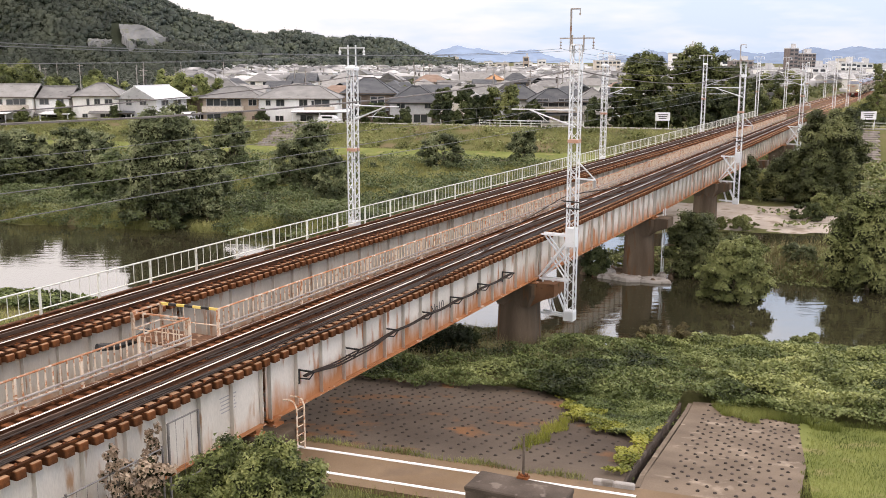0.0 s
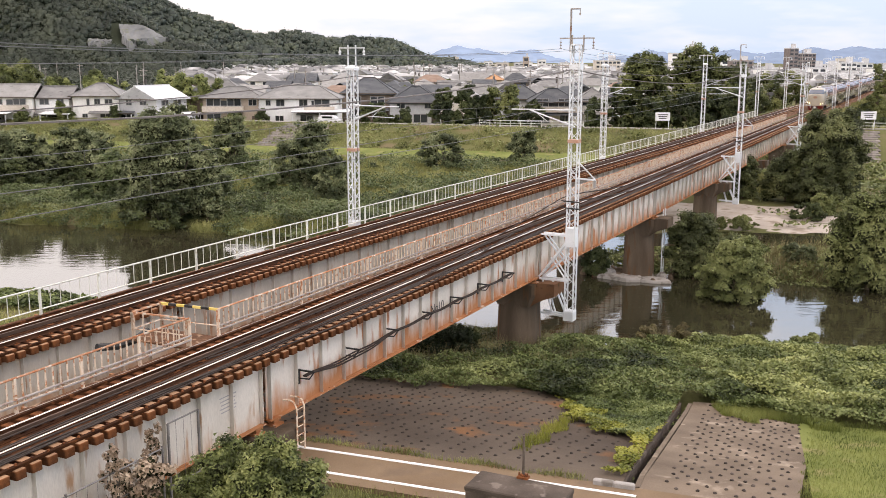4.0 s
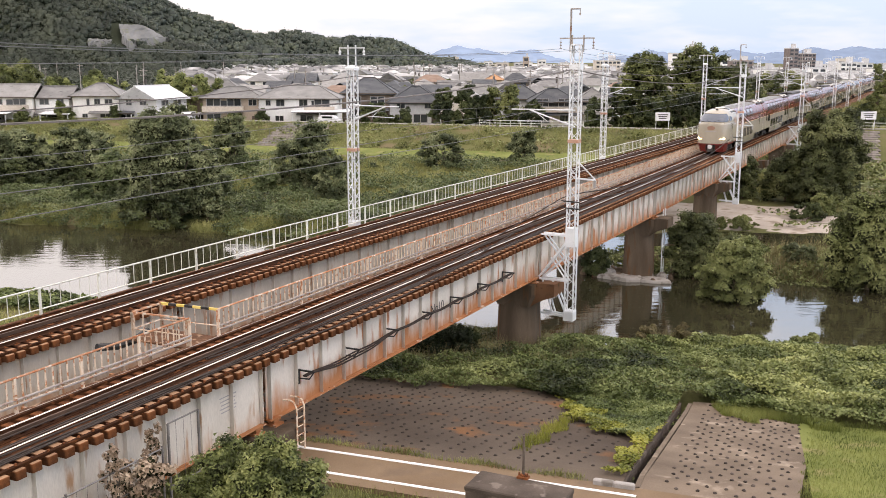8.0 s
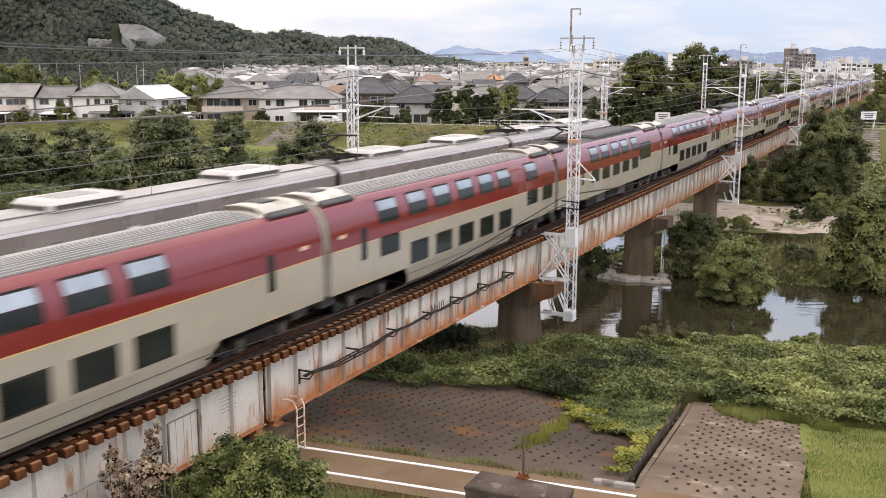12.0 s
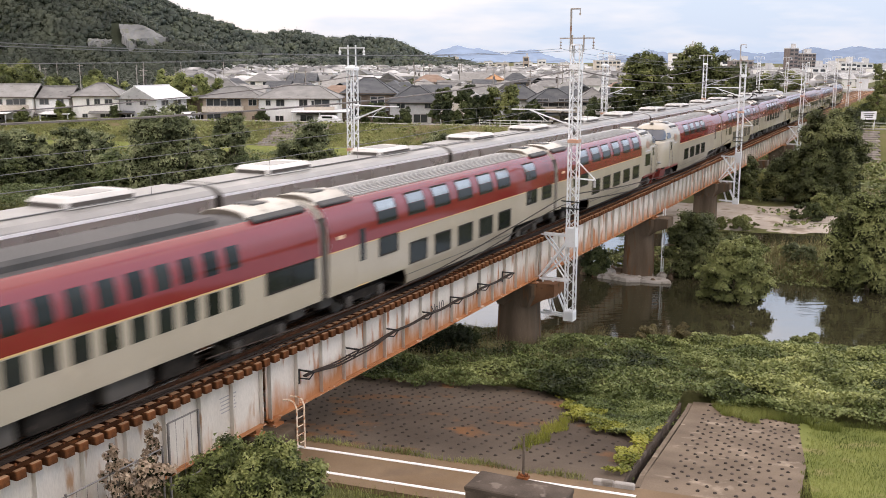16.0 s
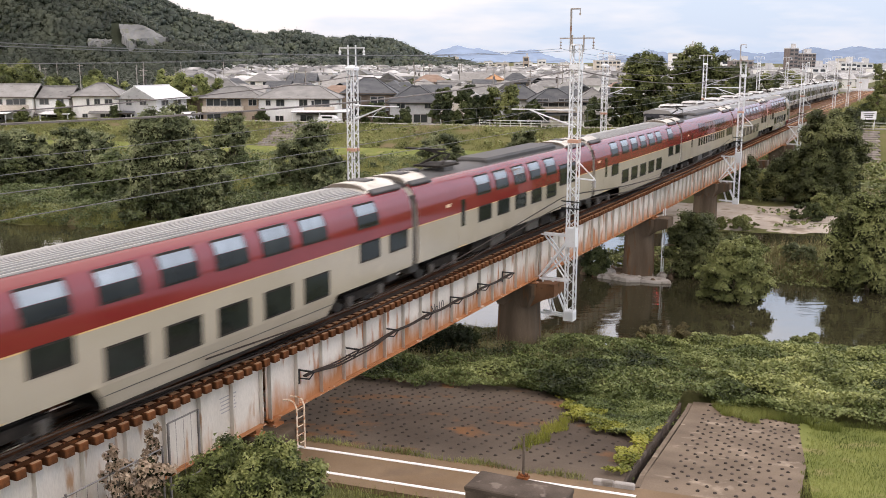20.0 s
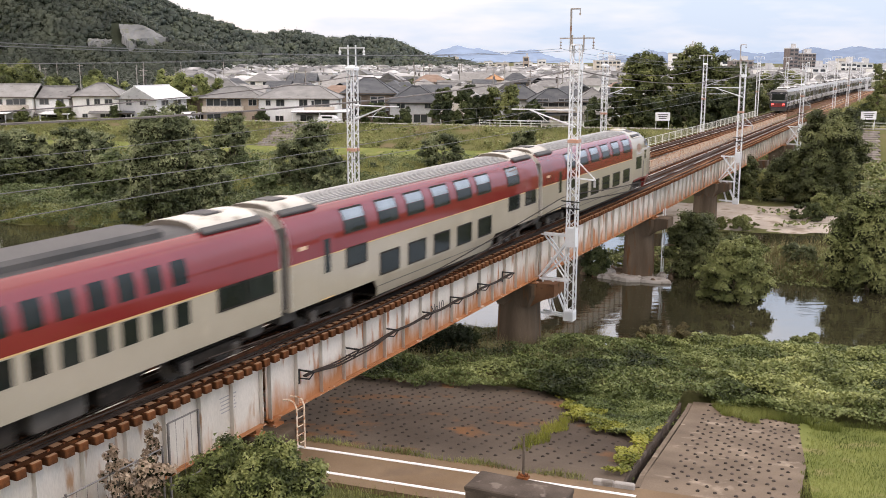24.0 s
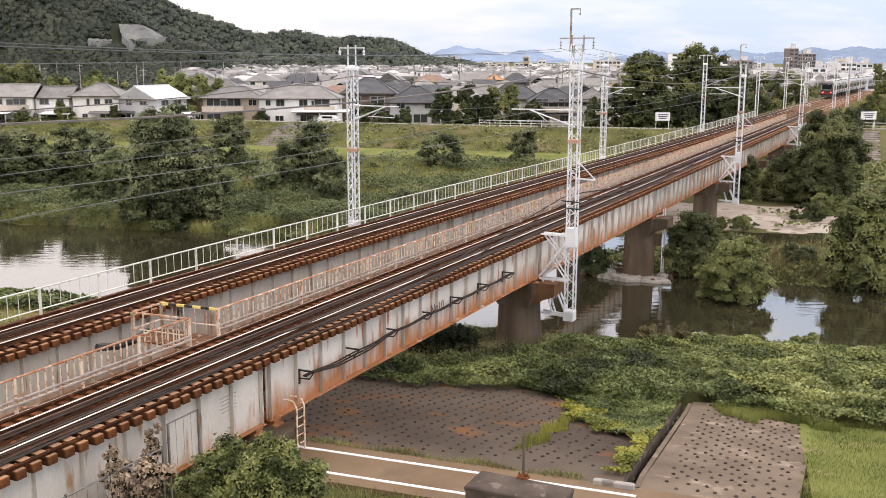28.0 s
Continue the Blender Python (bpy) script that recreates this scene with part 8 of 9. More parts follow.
def house(x, y, w, d, eave, ridge, wall, roof, label, hip=True, along_x=True, windows=(), side=(), porch=None, balcony=None, turn=0.0, simple=False):
    h = thing("house", label, "house", pose(x, y, TOWN_Z, 0, 0, turn))
    body = Mesh().box((0, 0, eave / 2 - 0.2), (w, d, eave + 0.4))
    if not hip:
        k = (ridge - eave) * 0.97
        if along_x:
            for sx in (-1, 1):
                body.add([(sx * w / 2, -d / 2, eave), (sx * w / 2, d / 2, eave), (sx * w / 2, 0, eave + k), (sx * (w / 2 - 0.1), -d / 2, eave), (sx * (w / 2 - 0.1), d / 2, eave), (sx * (w / 2 - 0.1), 0, eave + k)], [(0, 1, 2), (5, 4, 3), (0, 2, 5, 3), (1, 4, 5, 2)])
        else:
            for sy in (-1, 1):
                body.add([(-w / 2, sy * d / 2, eave), (w / 2, sy * d / 2, eave), (0, sy * d / 2, eave + k), (-w / 2, sy * (d / 2 - 0.1), eave), (w / 2, sy * (d / 2 - 0.1), eave), (0, sy * (d / 2 - 0.1), eave + k)], [(0, 1, 2), (5, 4, 3), (0, 2, 5, 3), (1, 4, 5, 2)])
    part("wall", body, WALLS[wall], h)
    m, caps = roof_mesh(w, d, eave, ridge, hip, along_x)
    r = part("roof", m, ROOFS[roof], h, roof + " tiled roof")
    if not simple:
        part("ridge_cap", caps, ROOFS[roof], r)
    for (cx, cz, ww, wh) in windows:
        f = part("window", PANE_FAR if simple else FRAME_W, M["house_glass"] if simple else M["win_frame"], h, at=Matrix.Translation((cx, -d / 2 - 0.03, cz)) @ Matrix.Diagonal((ww, 1, wh, 1)))
        if not simple:
            part("pane", PANE, M["house_glass"], f)
    for (cy, cz, ww, wh) in side:
        f = part("window", FRAME_W, M["win_frame"], h, at=Matrix.Translation((w / 2 + 0.03, cy, cz)) @ Matrix.Rotation(math.pi / 2, 4, "Z") @ Matrix.Diagonal((ww, 1, wh, 1)))
        part("pane", PANE, M["house_glass"], f)
    if porch:
        cx, pw, pz = porch
        p = part("porch_roof", Mesh().add([(cx - pw / 2, -d / 2 - 1.2, pz - 0.35), (cx + pw / 2, -d / 2 - 1.2, pz - 0.35), (cx + pw / 2, -d / 2, pz), (cx - pw / 2, -d / 2, pz), (cx - pw / 2, -d / 2 - 1.2, pz - 0.5), (cx + pw / 2, -d / 2 - 1.2, pz - 0.5), (cx + pw / 2, -d / 2, pz - 0.15), (cx - pw / 2, -d / 2, pz - 0.15)], [(0, 1, 2, 3), (7, 6, 5, 4), (0, 4, 5, 1), (1, 5, 6, 2), (3, 7, 4, 0)]), ROOFS[roof], h)
    if not simple:
        # door, foundation, gutter with downpipe, eave board and air-conditioner
        dx = w * 0.5 - 1.3
        part("door", Mesh().box((dx, -d / 2 - 0.03, 1.05), (0.95, 0.08, 2.05)), M["timber_trim"], h, "dark front door")
        part("foundation", Mesh().box((0, -d / 2 - 0.02, 0.15), (w + 0.06, 0.08, 0.5)), WALLS["timber"], h)
        part("eave_board", Mesh().box((0, -d / 2 - 0.06, eave - 0.22), (w + 0.1, 0.10, 0.30)), M["timber_trim"], h)
        part("gutter", Mesh().tube((-w / 2 - 0.5, -d / 2 - 0.62, eave - 0.30), (w / 2 + 0.5, -d / 2 - 0.62, eave - 0.30), 0.07, 6), M["timber_trim"], h)
        part("downpipe", Mesh().tube((-w / 2 + 0.1, -d / 2 - 0.08, 0.1), (-w / 2 + 0.1, -d / 2 - 0.08, eave - 0.3), 0.05, 6), M["timber_trim"], h)
        part("air_conditioner", Mesh().bevel_box((-w * 0.5 + 0.9, -d / 2 - 0.35, 0.45), (0.8, 0.32, 0.6), 0.03), M["ac_white"], h, "pale air-conditioner box")
    if balcony:
        cx, bw, bz = balcony
        part("balcony_door", Mesh().box((cx, -d / 2 - 0.04, bz + 1.05), (bw * 0.55, 0.06, 1.9)), M["house_glass"], h, "dark sliding balcony door")
        b = part("balcony", Mesh().box((cx, -d / 2 - 0.5, bz), (bw, 1.0, 0.12)).box((cx, -d / 2 - 0.98, bz + 0.5), (bw, 0.06, 0.95)).box((cx - bw / 2, -d / 2 - 0.5, bz + 0.5), (0.06, 1.0, 0.95)).box((cx + bw / 2, -d / 2 - 0.5, bz + 0.5), (0.06, 1.0, 0.95)), M["balcony"], h, "panelled balcony")
        part("balcony_rail", Mesh().tube((cx - bw / 2, -d / 2 - 0.98, bz + 1.08), (cx + bw / 2, -d / 2 - 0.98, bz + 1.08), 0.03, 6), M["win_frame"], b)
    return h


up, dn = 4.55, 1.75
FRONT_ROW = [
    house(-80.2, 188, 7.8, 7, 5.7, 7.7, "cream", "pale", "cream two-storey house with a pale gabled roof", False, True, ((-2.4, up, 1.5, 1.0), (1.6, up, 2.2, 1.1), (-2.2, dn, 1.6, 1.5), (1.8, dn, 2.4, 1.6)), ((0, up, 1.2, 1.0),), balcony=(0.6, 5.2, 2.95), porch=(0, 7.4, 2.9)),
    house(-73.0, 189, 6.4, 7, 5.5, 7.3, "white", "slate", "white two-storey house with a grey gabled roof", False, True, ((-1.4, up, 1.6, 1.1), (1.6, up, 1.2, 1.0), (-1.2, dn, 1.8, 1.6)), ((0, up, 1.2, 1.0),), porch=(0, 6.0, 2.9)),
    house(-64.4, 188, 8.6, 8, 5.9, 7.9, "cream", "slate", "cream two-storey house with a hipped grey roof", True, True, ((-1.3, up, 0.5, 1.1), (0.4, up, 1.0, 1.1), (2.5, up, 1.3, 1.0), (-2.0, dn, 0.9, 1.2), (1.8, dn, 1.8, 1.7)), ((-1.0, up, 1.4, 1.2), (1.8, up, 1.0, 1.0), (0, dn, 2.0, 1.6)), porch=(1.2, 4.6, 2.9)),
    house(-54.6, 187, 8.6, 9.0, 5.4, 7.5, "grey", "white", "pale grey house with a bright white gabled roof", False, False, ((-1.8, up, 1.2, 1.1), (1.4, up, 1.4, 0.9), (-1.6, dn, 1.6, 1.2)), ((-2.0, up, 1.8, 1.2), (1.6, up, 2.0, 1.2), (0, dn, 3.0, 1.7)), turn=-22),
    house(-38.9, 187, 10.8, 8, 5.6, 7.3, "tan", "slate", "tan two-storey apartment house with a low hipped roof", True, True, ((-3.4, up, 2.4, 1.3), (0.4, up, 2.4, 1.3), (3.8, up, 1.4, 1.1), (-3.4, dn, 2.4, 1.7), (0.4, dn, 2.4, 1.7)), ((0, up, 1.2, 1.0),), balcony=(-1.6, 7.4, 2.9)),
    house(-26.6, 186, 14.4, 8.5, 5.6, 7.6, "white", "slate", "white two-storey house with a wide hipped grey roof", True, True, ((-5.4, up, 0.8, 0.9), (-3.2, up, 1.4, 1.1), (1.0, up, 1.4, 1.2), (4.4, up, 2.6, 1.5), (-5.6, dn, 0.8, 0.8), (-3.4, dn, 1.4, 0.9), (1.6, dn, 2.2, 1.6), (5.0, dn, 2.2, 1.6)), ((0, up, 1.2, 1.0),), balcony=(4.0, 5.4, 2.95), porch=(3.4, 7.2, 2.85)),
    house(-14.6, 198, 10.0, 9, 6.2, 8.9, "timber", "dark", "dark timber house with a heavy tiled hipped roof", True, True, ((-2.6, up, 2.2, 1.4), (1.8, up, 2.6, 1.4), (-2.4, dn, 2.4, 1.7), (2.0, dn, 2.4, 1.7)), ((0, up, 1.6, 1.2),), porch=(0, 10.6, 3.1)),
    house(-5.2, 187, 9.6, 9, 4.9, 7.5, "grey", "dark", "grey house with a dark hipped roof", True, True, ((-2.6, up - 0.4, 1.4, 1.1), (2.4, up - 0.4, 1.2, 1.1), (1.0, dn, 2.4, 1.5), (-2.8, dn, 1.6, 1.3)), ((0, up - 0.4, 1.2, 1.0),)),
    house(16.4, 320, 5.0, 6, 6.4, 7.9, "beige", "orange", "beige house with an orange tiled roof", True, True, ((0, up, 1.6, 1.2),), ()),
    house(14.6, 196, 9.0, 8, 5.2, 7.6, "grey", "dark", "grey house with a dark hipped roof beside the evergreens", True, True, ((-2.4, up, 1.8, 1.1), (2.2, up, 1.4, 1.1), (0, dn, 2.6, 1.6)), ((0, up, 1.2, 1.0),)),
    house(20.6, 188, 8.4, 7.5, 5.0, 7.1, "beige", "dark", "beige two-storey house with balcony and dark roof", True, True, ((-2.2, up, 2.0, 1.4), (1.8, up, 2.0, 1.4), (-2.0, dn, 2.2, 1.7), (2.0, dn, 1.8, 1.6)), ((0, up, 1.2, 1.0),), balcony=(0, 6.8, 2.9), porch=(0, 8.2, 2.8)),
    house(28.4, 191, 6.6, 8, 5.0, 7.2, "cream", "slate", "cream two-storey house with a grey hipped roof", True, True, ((-1.4, up, 1.6, 1.2), (1.4, up, 1.4, 1.2), (0, dn, 2.4, 1.6)), ((0, up, 1.2, 1.0),), porch=(0, 6.4, 2.8)),
    house(-46.5, 214, 7.4, 7, 6.0, 8.0, "white", "slate", "white house with three dormer arches", True, True, ((-2.0, up + 0.6, 0.9, 1.5), (0.2, up + 0.6, 0.9, 1.5), (2.4, up + 0.6, 0.9, 1.5)), ()),
]
# plain house kinds for the streets behind, then copies
KINDS = []
for k, (w, d, e, r, wall, roof, hip, ax) in enumerate(((9, 8, 5.7, 7.8, "cream", "slate", True, True), (8, 8, 5.8, 7.9, "white", "dark", False, True), (10, 8, 5.6, 8.0, "beige", "pale", True, True), (7.5, 9, 5.8, 8.2, "grey", "slate", False, False), (11, 8, 5.5, 7.6, "tan", "brown", True, True), (8.5, 7.5, 6.0, 8.3, "white", "pale", False, True), (9.5, 8, 5.6, 8.2, "timber", "dark", True, True))):
    KINDS.append(house(-60 + k * 14, 330, w, d, e, r, wall, roof, ("plain two-storey " + wall + " house with a " + roof + " roof"), hip, ax, ((-w * 0.25, up, 1.5, 1.1), (w * 0.22, up, 1.7, 1.1)), (), simple=True))
for h in KINDS:
    h["group"] = "houses of the town"
rnd = random.Random(21)
ux, uy = math.sin(0.463), math.cos(0.463)
for y, gap in ((222, 11.5), (240, 12), (258, 13.5), (283, 15), (310, 19), (345, 22)):
    x = -0.50 * y - 4
    while x < 0.50 * y + 10:
        px, py = x + rnd.uniform(-2, 2), y + rnd.uniform(-4, 4)
        s, o = (px + 13) * ux + (py - 23.4) * uy, (px + 13) * uy - (py - 23.4) * ux
        x += gap * rnd.uniform(0.85, 1.25)
        if abs(o) < 14 or (27 < px < 58 and py < 192) or (px < -0.262 * py and py > 200):
            continue
        copy_thing(rnd.choice(KINDS + KINDS[6:] + KINDS[:2]), pose(px, py, TOWN_Z - (0.8 if py > 500 else 0), 0, 0, rnd.choice((0, 90, 0, 180)) + rnd.uniform(-14, 14)) @ Matrix.Scale(0.82, 4))


# the small houses of the far streets, too many to count
rf = np.random.default_rng(12)
far_walls, far_roofs, far_holes = Mesh(), Mesh(), Mesh()
for k in range(1900):
    py = 372 + 900 * rf.uniform() ** 1.5
    px = py * rf.uniform(-0.262, 0.52)
    s, o = (px + 13) * ux + (py - 23.4) * uy, (px + 13) * uy - (py - 23.4) * ux
    if abs(o) < 13:
        continue
    w, d, e, r = rf.uniform(5, 9.5), rf.uniform(5, 8), rf.uniform(3.4, 6.4), rf.uniform(0.8, 2.2)
    at = pose(px, py, TOWN_Z - 0.5, 0, 0, rf.choice((0, 90)) + rf.uniform(-15, 15))
    far_walls.box(at @ Vector((0, 0, e / 2)), (w, d, e), at.to_3x3())
    hip = 0.0 if k % 3 else d * 0.45
    a, b = w / 2 + 0.5, d / 2 + 0.5
    far_roofs.add([at @ Vector(p) for p in ((-a, -b, e - 0.1), (a, -b, e - 0.1), (a, b, e - 0.1), (-a, b, e - 0.1), (-a + hip, 0, e + r), (a - hip, 0, e + r))], [(0, 1, 5, 4), (2, 3, 4, 5), (1, 2, 5), (3, 0, 4), (3, 2, 1, 0)])
    if py < 700:
        for cx in (-0.25, 0.22):
            far_holes.box(at @ Vector((cx * w, -d / 2, e * 0.68)), (1.6, 0.12, 1.1), at.to_3x3())
for name, m, paint, words in (("distant_house_walls", far_walls, M["far_wall"], "pale walls of the many far houses"), ("distant_house_roofs", far_roofs, M["far_roof"], "grey and pale roofs of the many far houses"), ("distant_house_windows", far_holes, M["house_glass"], "dark windows of the many far houses")):
    tagged(part(name, m, paint), words, "houses", kind="stuff")


def block_building(x, y, w, d, h, storeys, cols, wall, label, tower=False):
    b = thing("apartment_building", label, "building", pose(x, y, TOWN_Z))
    part("wall", Mesh().box((0, 0, h / 2), (w, d, h)), WALLS[wall], b)
    part("roof", Mesh().box((0, 0, h + 0.3), (w + 0.4, d + 0.4, 0.6)).box((w * 0.2, 0, h + 2.0), (w * 0.25, d * 0.5, 3.0)), WALLS["grey"], b)
    for i in range(storeys):
        for j in range(cols):
            part("window", PANE_FAR, M["house_glass"], b, at=Matrix.Translation((w * ((j + 0.5) / cols - 0.5), -d / 2 - 0.05, h * (i + 0.55) / storeys)) @ Matrix.Diagonal((w / cols * 0.7, 1, h / storeys * 0.5, 1)))
    return b


block_building(101, 620, 15, 12, 12.0, 5, 6, "beige", "tall beige apartment building in the city")
block_building(207, 700, 14, 12, 12.0, 4, 5, "brick", "brown-grey apartment building in the city")
block_building(251, 700, 13, 12, 17.0, 7, 5, "brick", "tall brown apartment building in the city")
block_building(242, 699, 6, 12, 20.5, 8, 2, "brick", "brown stair tower of an apartment building")
block_building(330, 860, 18, 14, 9, 3, 5, "white", "broad white building in the city")
block_building(214, 900, 22, 14, 18.5, 5, 4, "white", "white stepped building in the city")
block_building(221, 896, 4.0, 5, 26, 4, 1, "white", "slim white tower in the city")
block_building(74, 900, 5, 5, 15, 3, 1, "tan", "slim orange-brown tower in the city")
for x, y, w, h, n, c, wall in ((174.8, 470, 6.9, 12.3, 4, 2, "white"), (168.7, 440, 8.7, 10.1, 3, 3, "white"), (114.9, 330, 5.2, 9.9, 3, 2, "white"), (249, 620, 10.1, 14.7, 4, 3, "white"), (292, 700, 12.6, 13.9, 3, 3, "white"), (124.5, 300, 6.8, 6.9, 2, 3, "grey"), (261, 600, 11.8, 11.1, 3, 3, "white"), (167, 520, 9.4, 11.1, 3, 3, "white"), (82.6, 500, 9.9, 9.3, 3, 3, "beige")):
    block_building(x, y, w, 9, h - 3.4, n, c, wall, "pale block with rows of windows beyond the railway")
for k in range(58):
    py = rnd.uniform(1000, 1900) if k < 34 else rnd.uniform(430, 950)
    px = rnd.uniform(-0.02, 0.46) * py if k < 34 else rnd.uniform(0.14, 0.5) * py
    hh = rnd.uniform(5, 10) if rnd.random() < 0.85 or k >= 34 else rnd.uniform(11, 17)
    if k >= 34:
        hh = rnd.uniform(4.0, 6.5)
        py, px = py + 250, px * (py + 250) / py
    b = thing("city_building", "distant pale city building", "building", pose(px, py, TOWN_Z))
    w = rnd.uniform(9, 24)
    part("wall", Mesh().box((0, 0, hh / 2), (w, 12, hh)), WALLS[rnd.choice(("white", "white", "grey", "beige"))], b)
    part("roof", Mesh().box((0, 0, hh + 0.3), (w + 0.6, 12.6, 0.6)).box((w * 0.2, 0, hh + 1.2), (w * 0.2, 5, 1.8)), WALLS["grey"], b)
    n = 2 if k < 34 else 4
    for j in range(n):
        part("window", PANE_FAR, M["house_glass"], b, at=Matrix.Translation((w * (j - (n - 1) / 2) * 0.92 / n, -6.03, hh * 0.62)) @ Matrix.Diagonal((w * 0.6 / n, 1, hh * 0.2, 1)))


def utility_pole(x, y, h):
    p = thing("utility_pole", "grey concrete utility pole with crossarms", "utility pole", pose(x, y, TOWN_Z), "utility poles of the town")
    part("pole", Mesh().tube((0, 0, -0.3), (0, 0, h), 0.17, 8, 0.11), M["concrete"], p)
    for k, z in enumerate((h - 0.4, h - 1.3)):
        part("crossarm", Mesh().box((0, 0, z), (1.8 - 0.3 * k, 0.1, 0.1)), M["pipe"], p)
    part("transformer", Mesh().tube((0.35, 0, h - 3.0), (0.35, 0, h - 2.1), 0.28, 10), M["box_grey"], p)
    return p


POLE = utility_pole(-60, 200, 10.5)
for k in range(66):
    y = rnd.uniform(182, 520)
    x = rnd.uniform(-0.47 * y, 0.46 * y)
    copy_thing(POLE, pose(x, y, TOWN_Z + rnd.uniform(-1.5, 1.0), 0, 0, rnd.uniform(0, 180)))


def parked_car(x, y, paint, label, turn):
    c = thing("car", label, "car", pose(x, y, float(land(x, y)) + 0.05, 0, 0, turn))
    prof = [(-2.1, 0.35), (2.1, 0.35), (2.1, 0.85), (1.45, 0.95), (0.9, 1.45), (-1.5, 1.5), (-2.05, 1.0)]
    part("body", Mesh().loft([[(px, yy, pz) for px, pz in prof] for yy in (-0.82, 0.82)]), paint, c)
    part("side_glass", Mesh().box((-0.25, 0, 1.2), (1.9, 1.66, 0.34)), M["glass_dark"], c)
    for wx in (-1.35, 1.35):
        for wy in (-0.75, 0.75):
            part("wheel", Mesh().tube((wx, wy - 0.09, 0.32), (wx, wy + 0.09, 0.32), 0.32, 12), M["under"], c)


rgd = random.Random(6)
for k, (x, y) in enumerate(((-77, 181.5), (-69, 182.5), (-60, 181.5), (-47.5, 181.0), (-33, 180.0), (-9, 180.5))):
    tree("garden_shrub", x, y, rgd.uniform(2.0, 3.4), rgd.uniform(1.6, 2.8), 0.3, M["leaf_dark"], "dark clipped shrub in a front garden", 700 + k, trunk=0.1, per=60, clumps=40, low=0.0, category="shrub", shape=0.3)
parked_car(-20.2, 176.5, M["stripe_white"], "white van parked behind the levee", -12)
parked_car(-50.5, 180.0, M["stripe_white"], "white car parked beside a house", 4)
parked_car(-46.4, 181.6, M["stripe_white"], "white car parked under a carport", 80)
parked_car(-82.0, 181.4, M["box_grey"], "grey car parked under a carport", 85)
parked_car(27, 177, M["stripe_white"], "white car parked behind the levee", -14)


def carport(x, y, w, d, h, turn=0.0, roof="white"):
    """A thin sloped roof on posts, with a beam under its front edge."""
    c = thing("carport", "pale carport roof on thin posts beside a house", "carport", pose(x, y, TOWN_Z, 0, 0, turn))
    part("roof", Mesh().bevel_box((0, 0, 0), (w, d, 0.14), 0.05), ROOFS[roof], c, at=pose(0, 0, h, 5))
    part("beam", Mesh().box((0, -d / 2 + 0.2, h - 0.24), (w - 0.3, 0.12, 0.2)), M["timber_trim"], c)
    for k in range(max(2, round(w / 4))):
        dx = (w - 0.5) * (k / max(1, round(w / 4) - 1) - 0.5)
        part("post", Mesh().tube((dx, -d / 2 + 0.2, -0.1), (dx, -d / 2 + 0.2, h - 0.1), 0.06, 6), M["galv"], c)
        part("post", Mesh().tube((dx, d / 2 - 0.2, -0.1), (dx, d / 2 - 0.2, h + 0.1), 0.06, 6), M["galv"], c)


carport(-22.3, 180.5, 10.5, 3.2, 3.2)
carport(-82.5, 182.2, 6.0, 3.4, 2.7)
carport(-71.2, 183.0, 5.6, 3.6, 2.6)
carport(-47.6, 182.4, 5.6, 3.0, 2.5, -8)
carport(-58.6, 182.6, 3.6, 2.6, 2.8, 0, "dark")
# dark panels added in place of the shade under the carports
for x, y, w in ((-84.6, 183.9, 3.0), (-71.4, 185.0, 4.4), (-46.6, 184.2, 4.0), (-58.4, 184.0, 2.6)):
    part("shutter_box", Mesh().box((0, 0, 1.1), (w, 0.25, 2.2)), M["glass_dark"], thing("garage_shutter", "dark panel standing in for the shade under a carport", "shutter", pose(x, y, TOWN_Z)))
wall_run = thing("garden_wall", "low grey block garden wall along the street", "wall", pose(-30, 177.5, TOWN_Z, 0, 0, -14.6))
part("wall", Mesh().box((0, 0, 0.7), (90, 0.15, 1.5)), WALLS["grey"], wall_run)

# ---------------------------------------------------------------- hills
def ridge_height(x, y, crest, middle, depth):
    """A ridge whose crest line is given by (x, height) and falls away to both sides."""
    top = np.interp(x, [p[0] for p in crest], [p[1] for p in crest])
    return np.maximum(top, 0) * np.exp(-((y - middle) / depth) ** 2) - 8.0


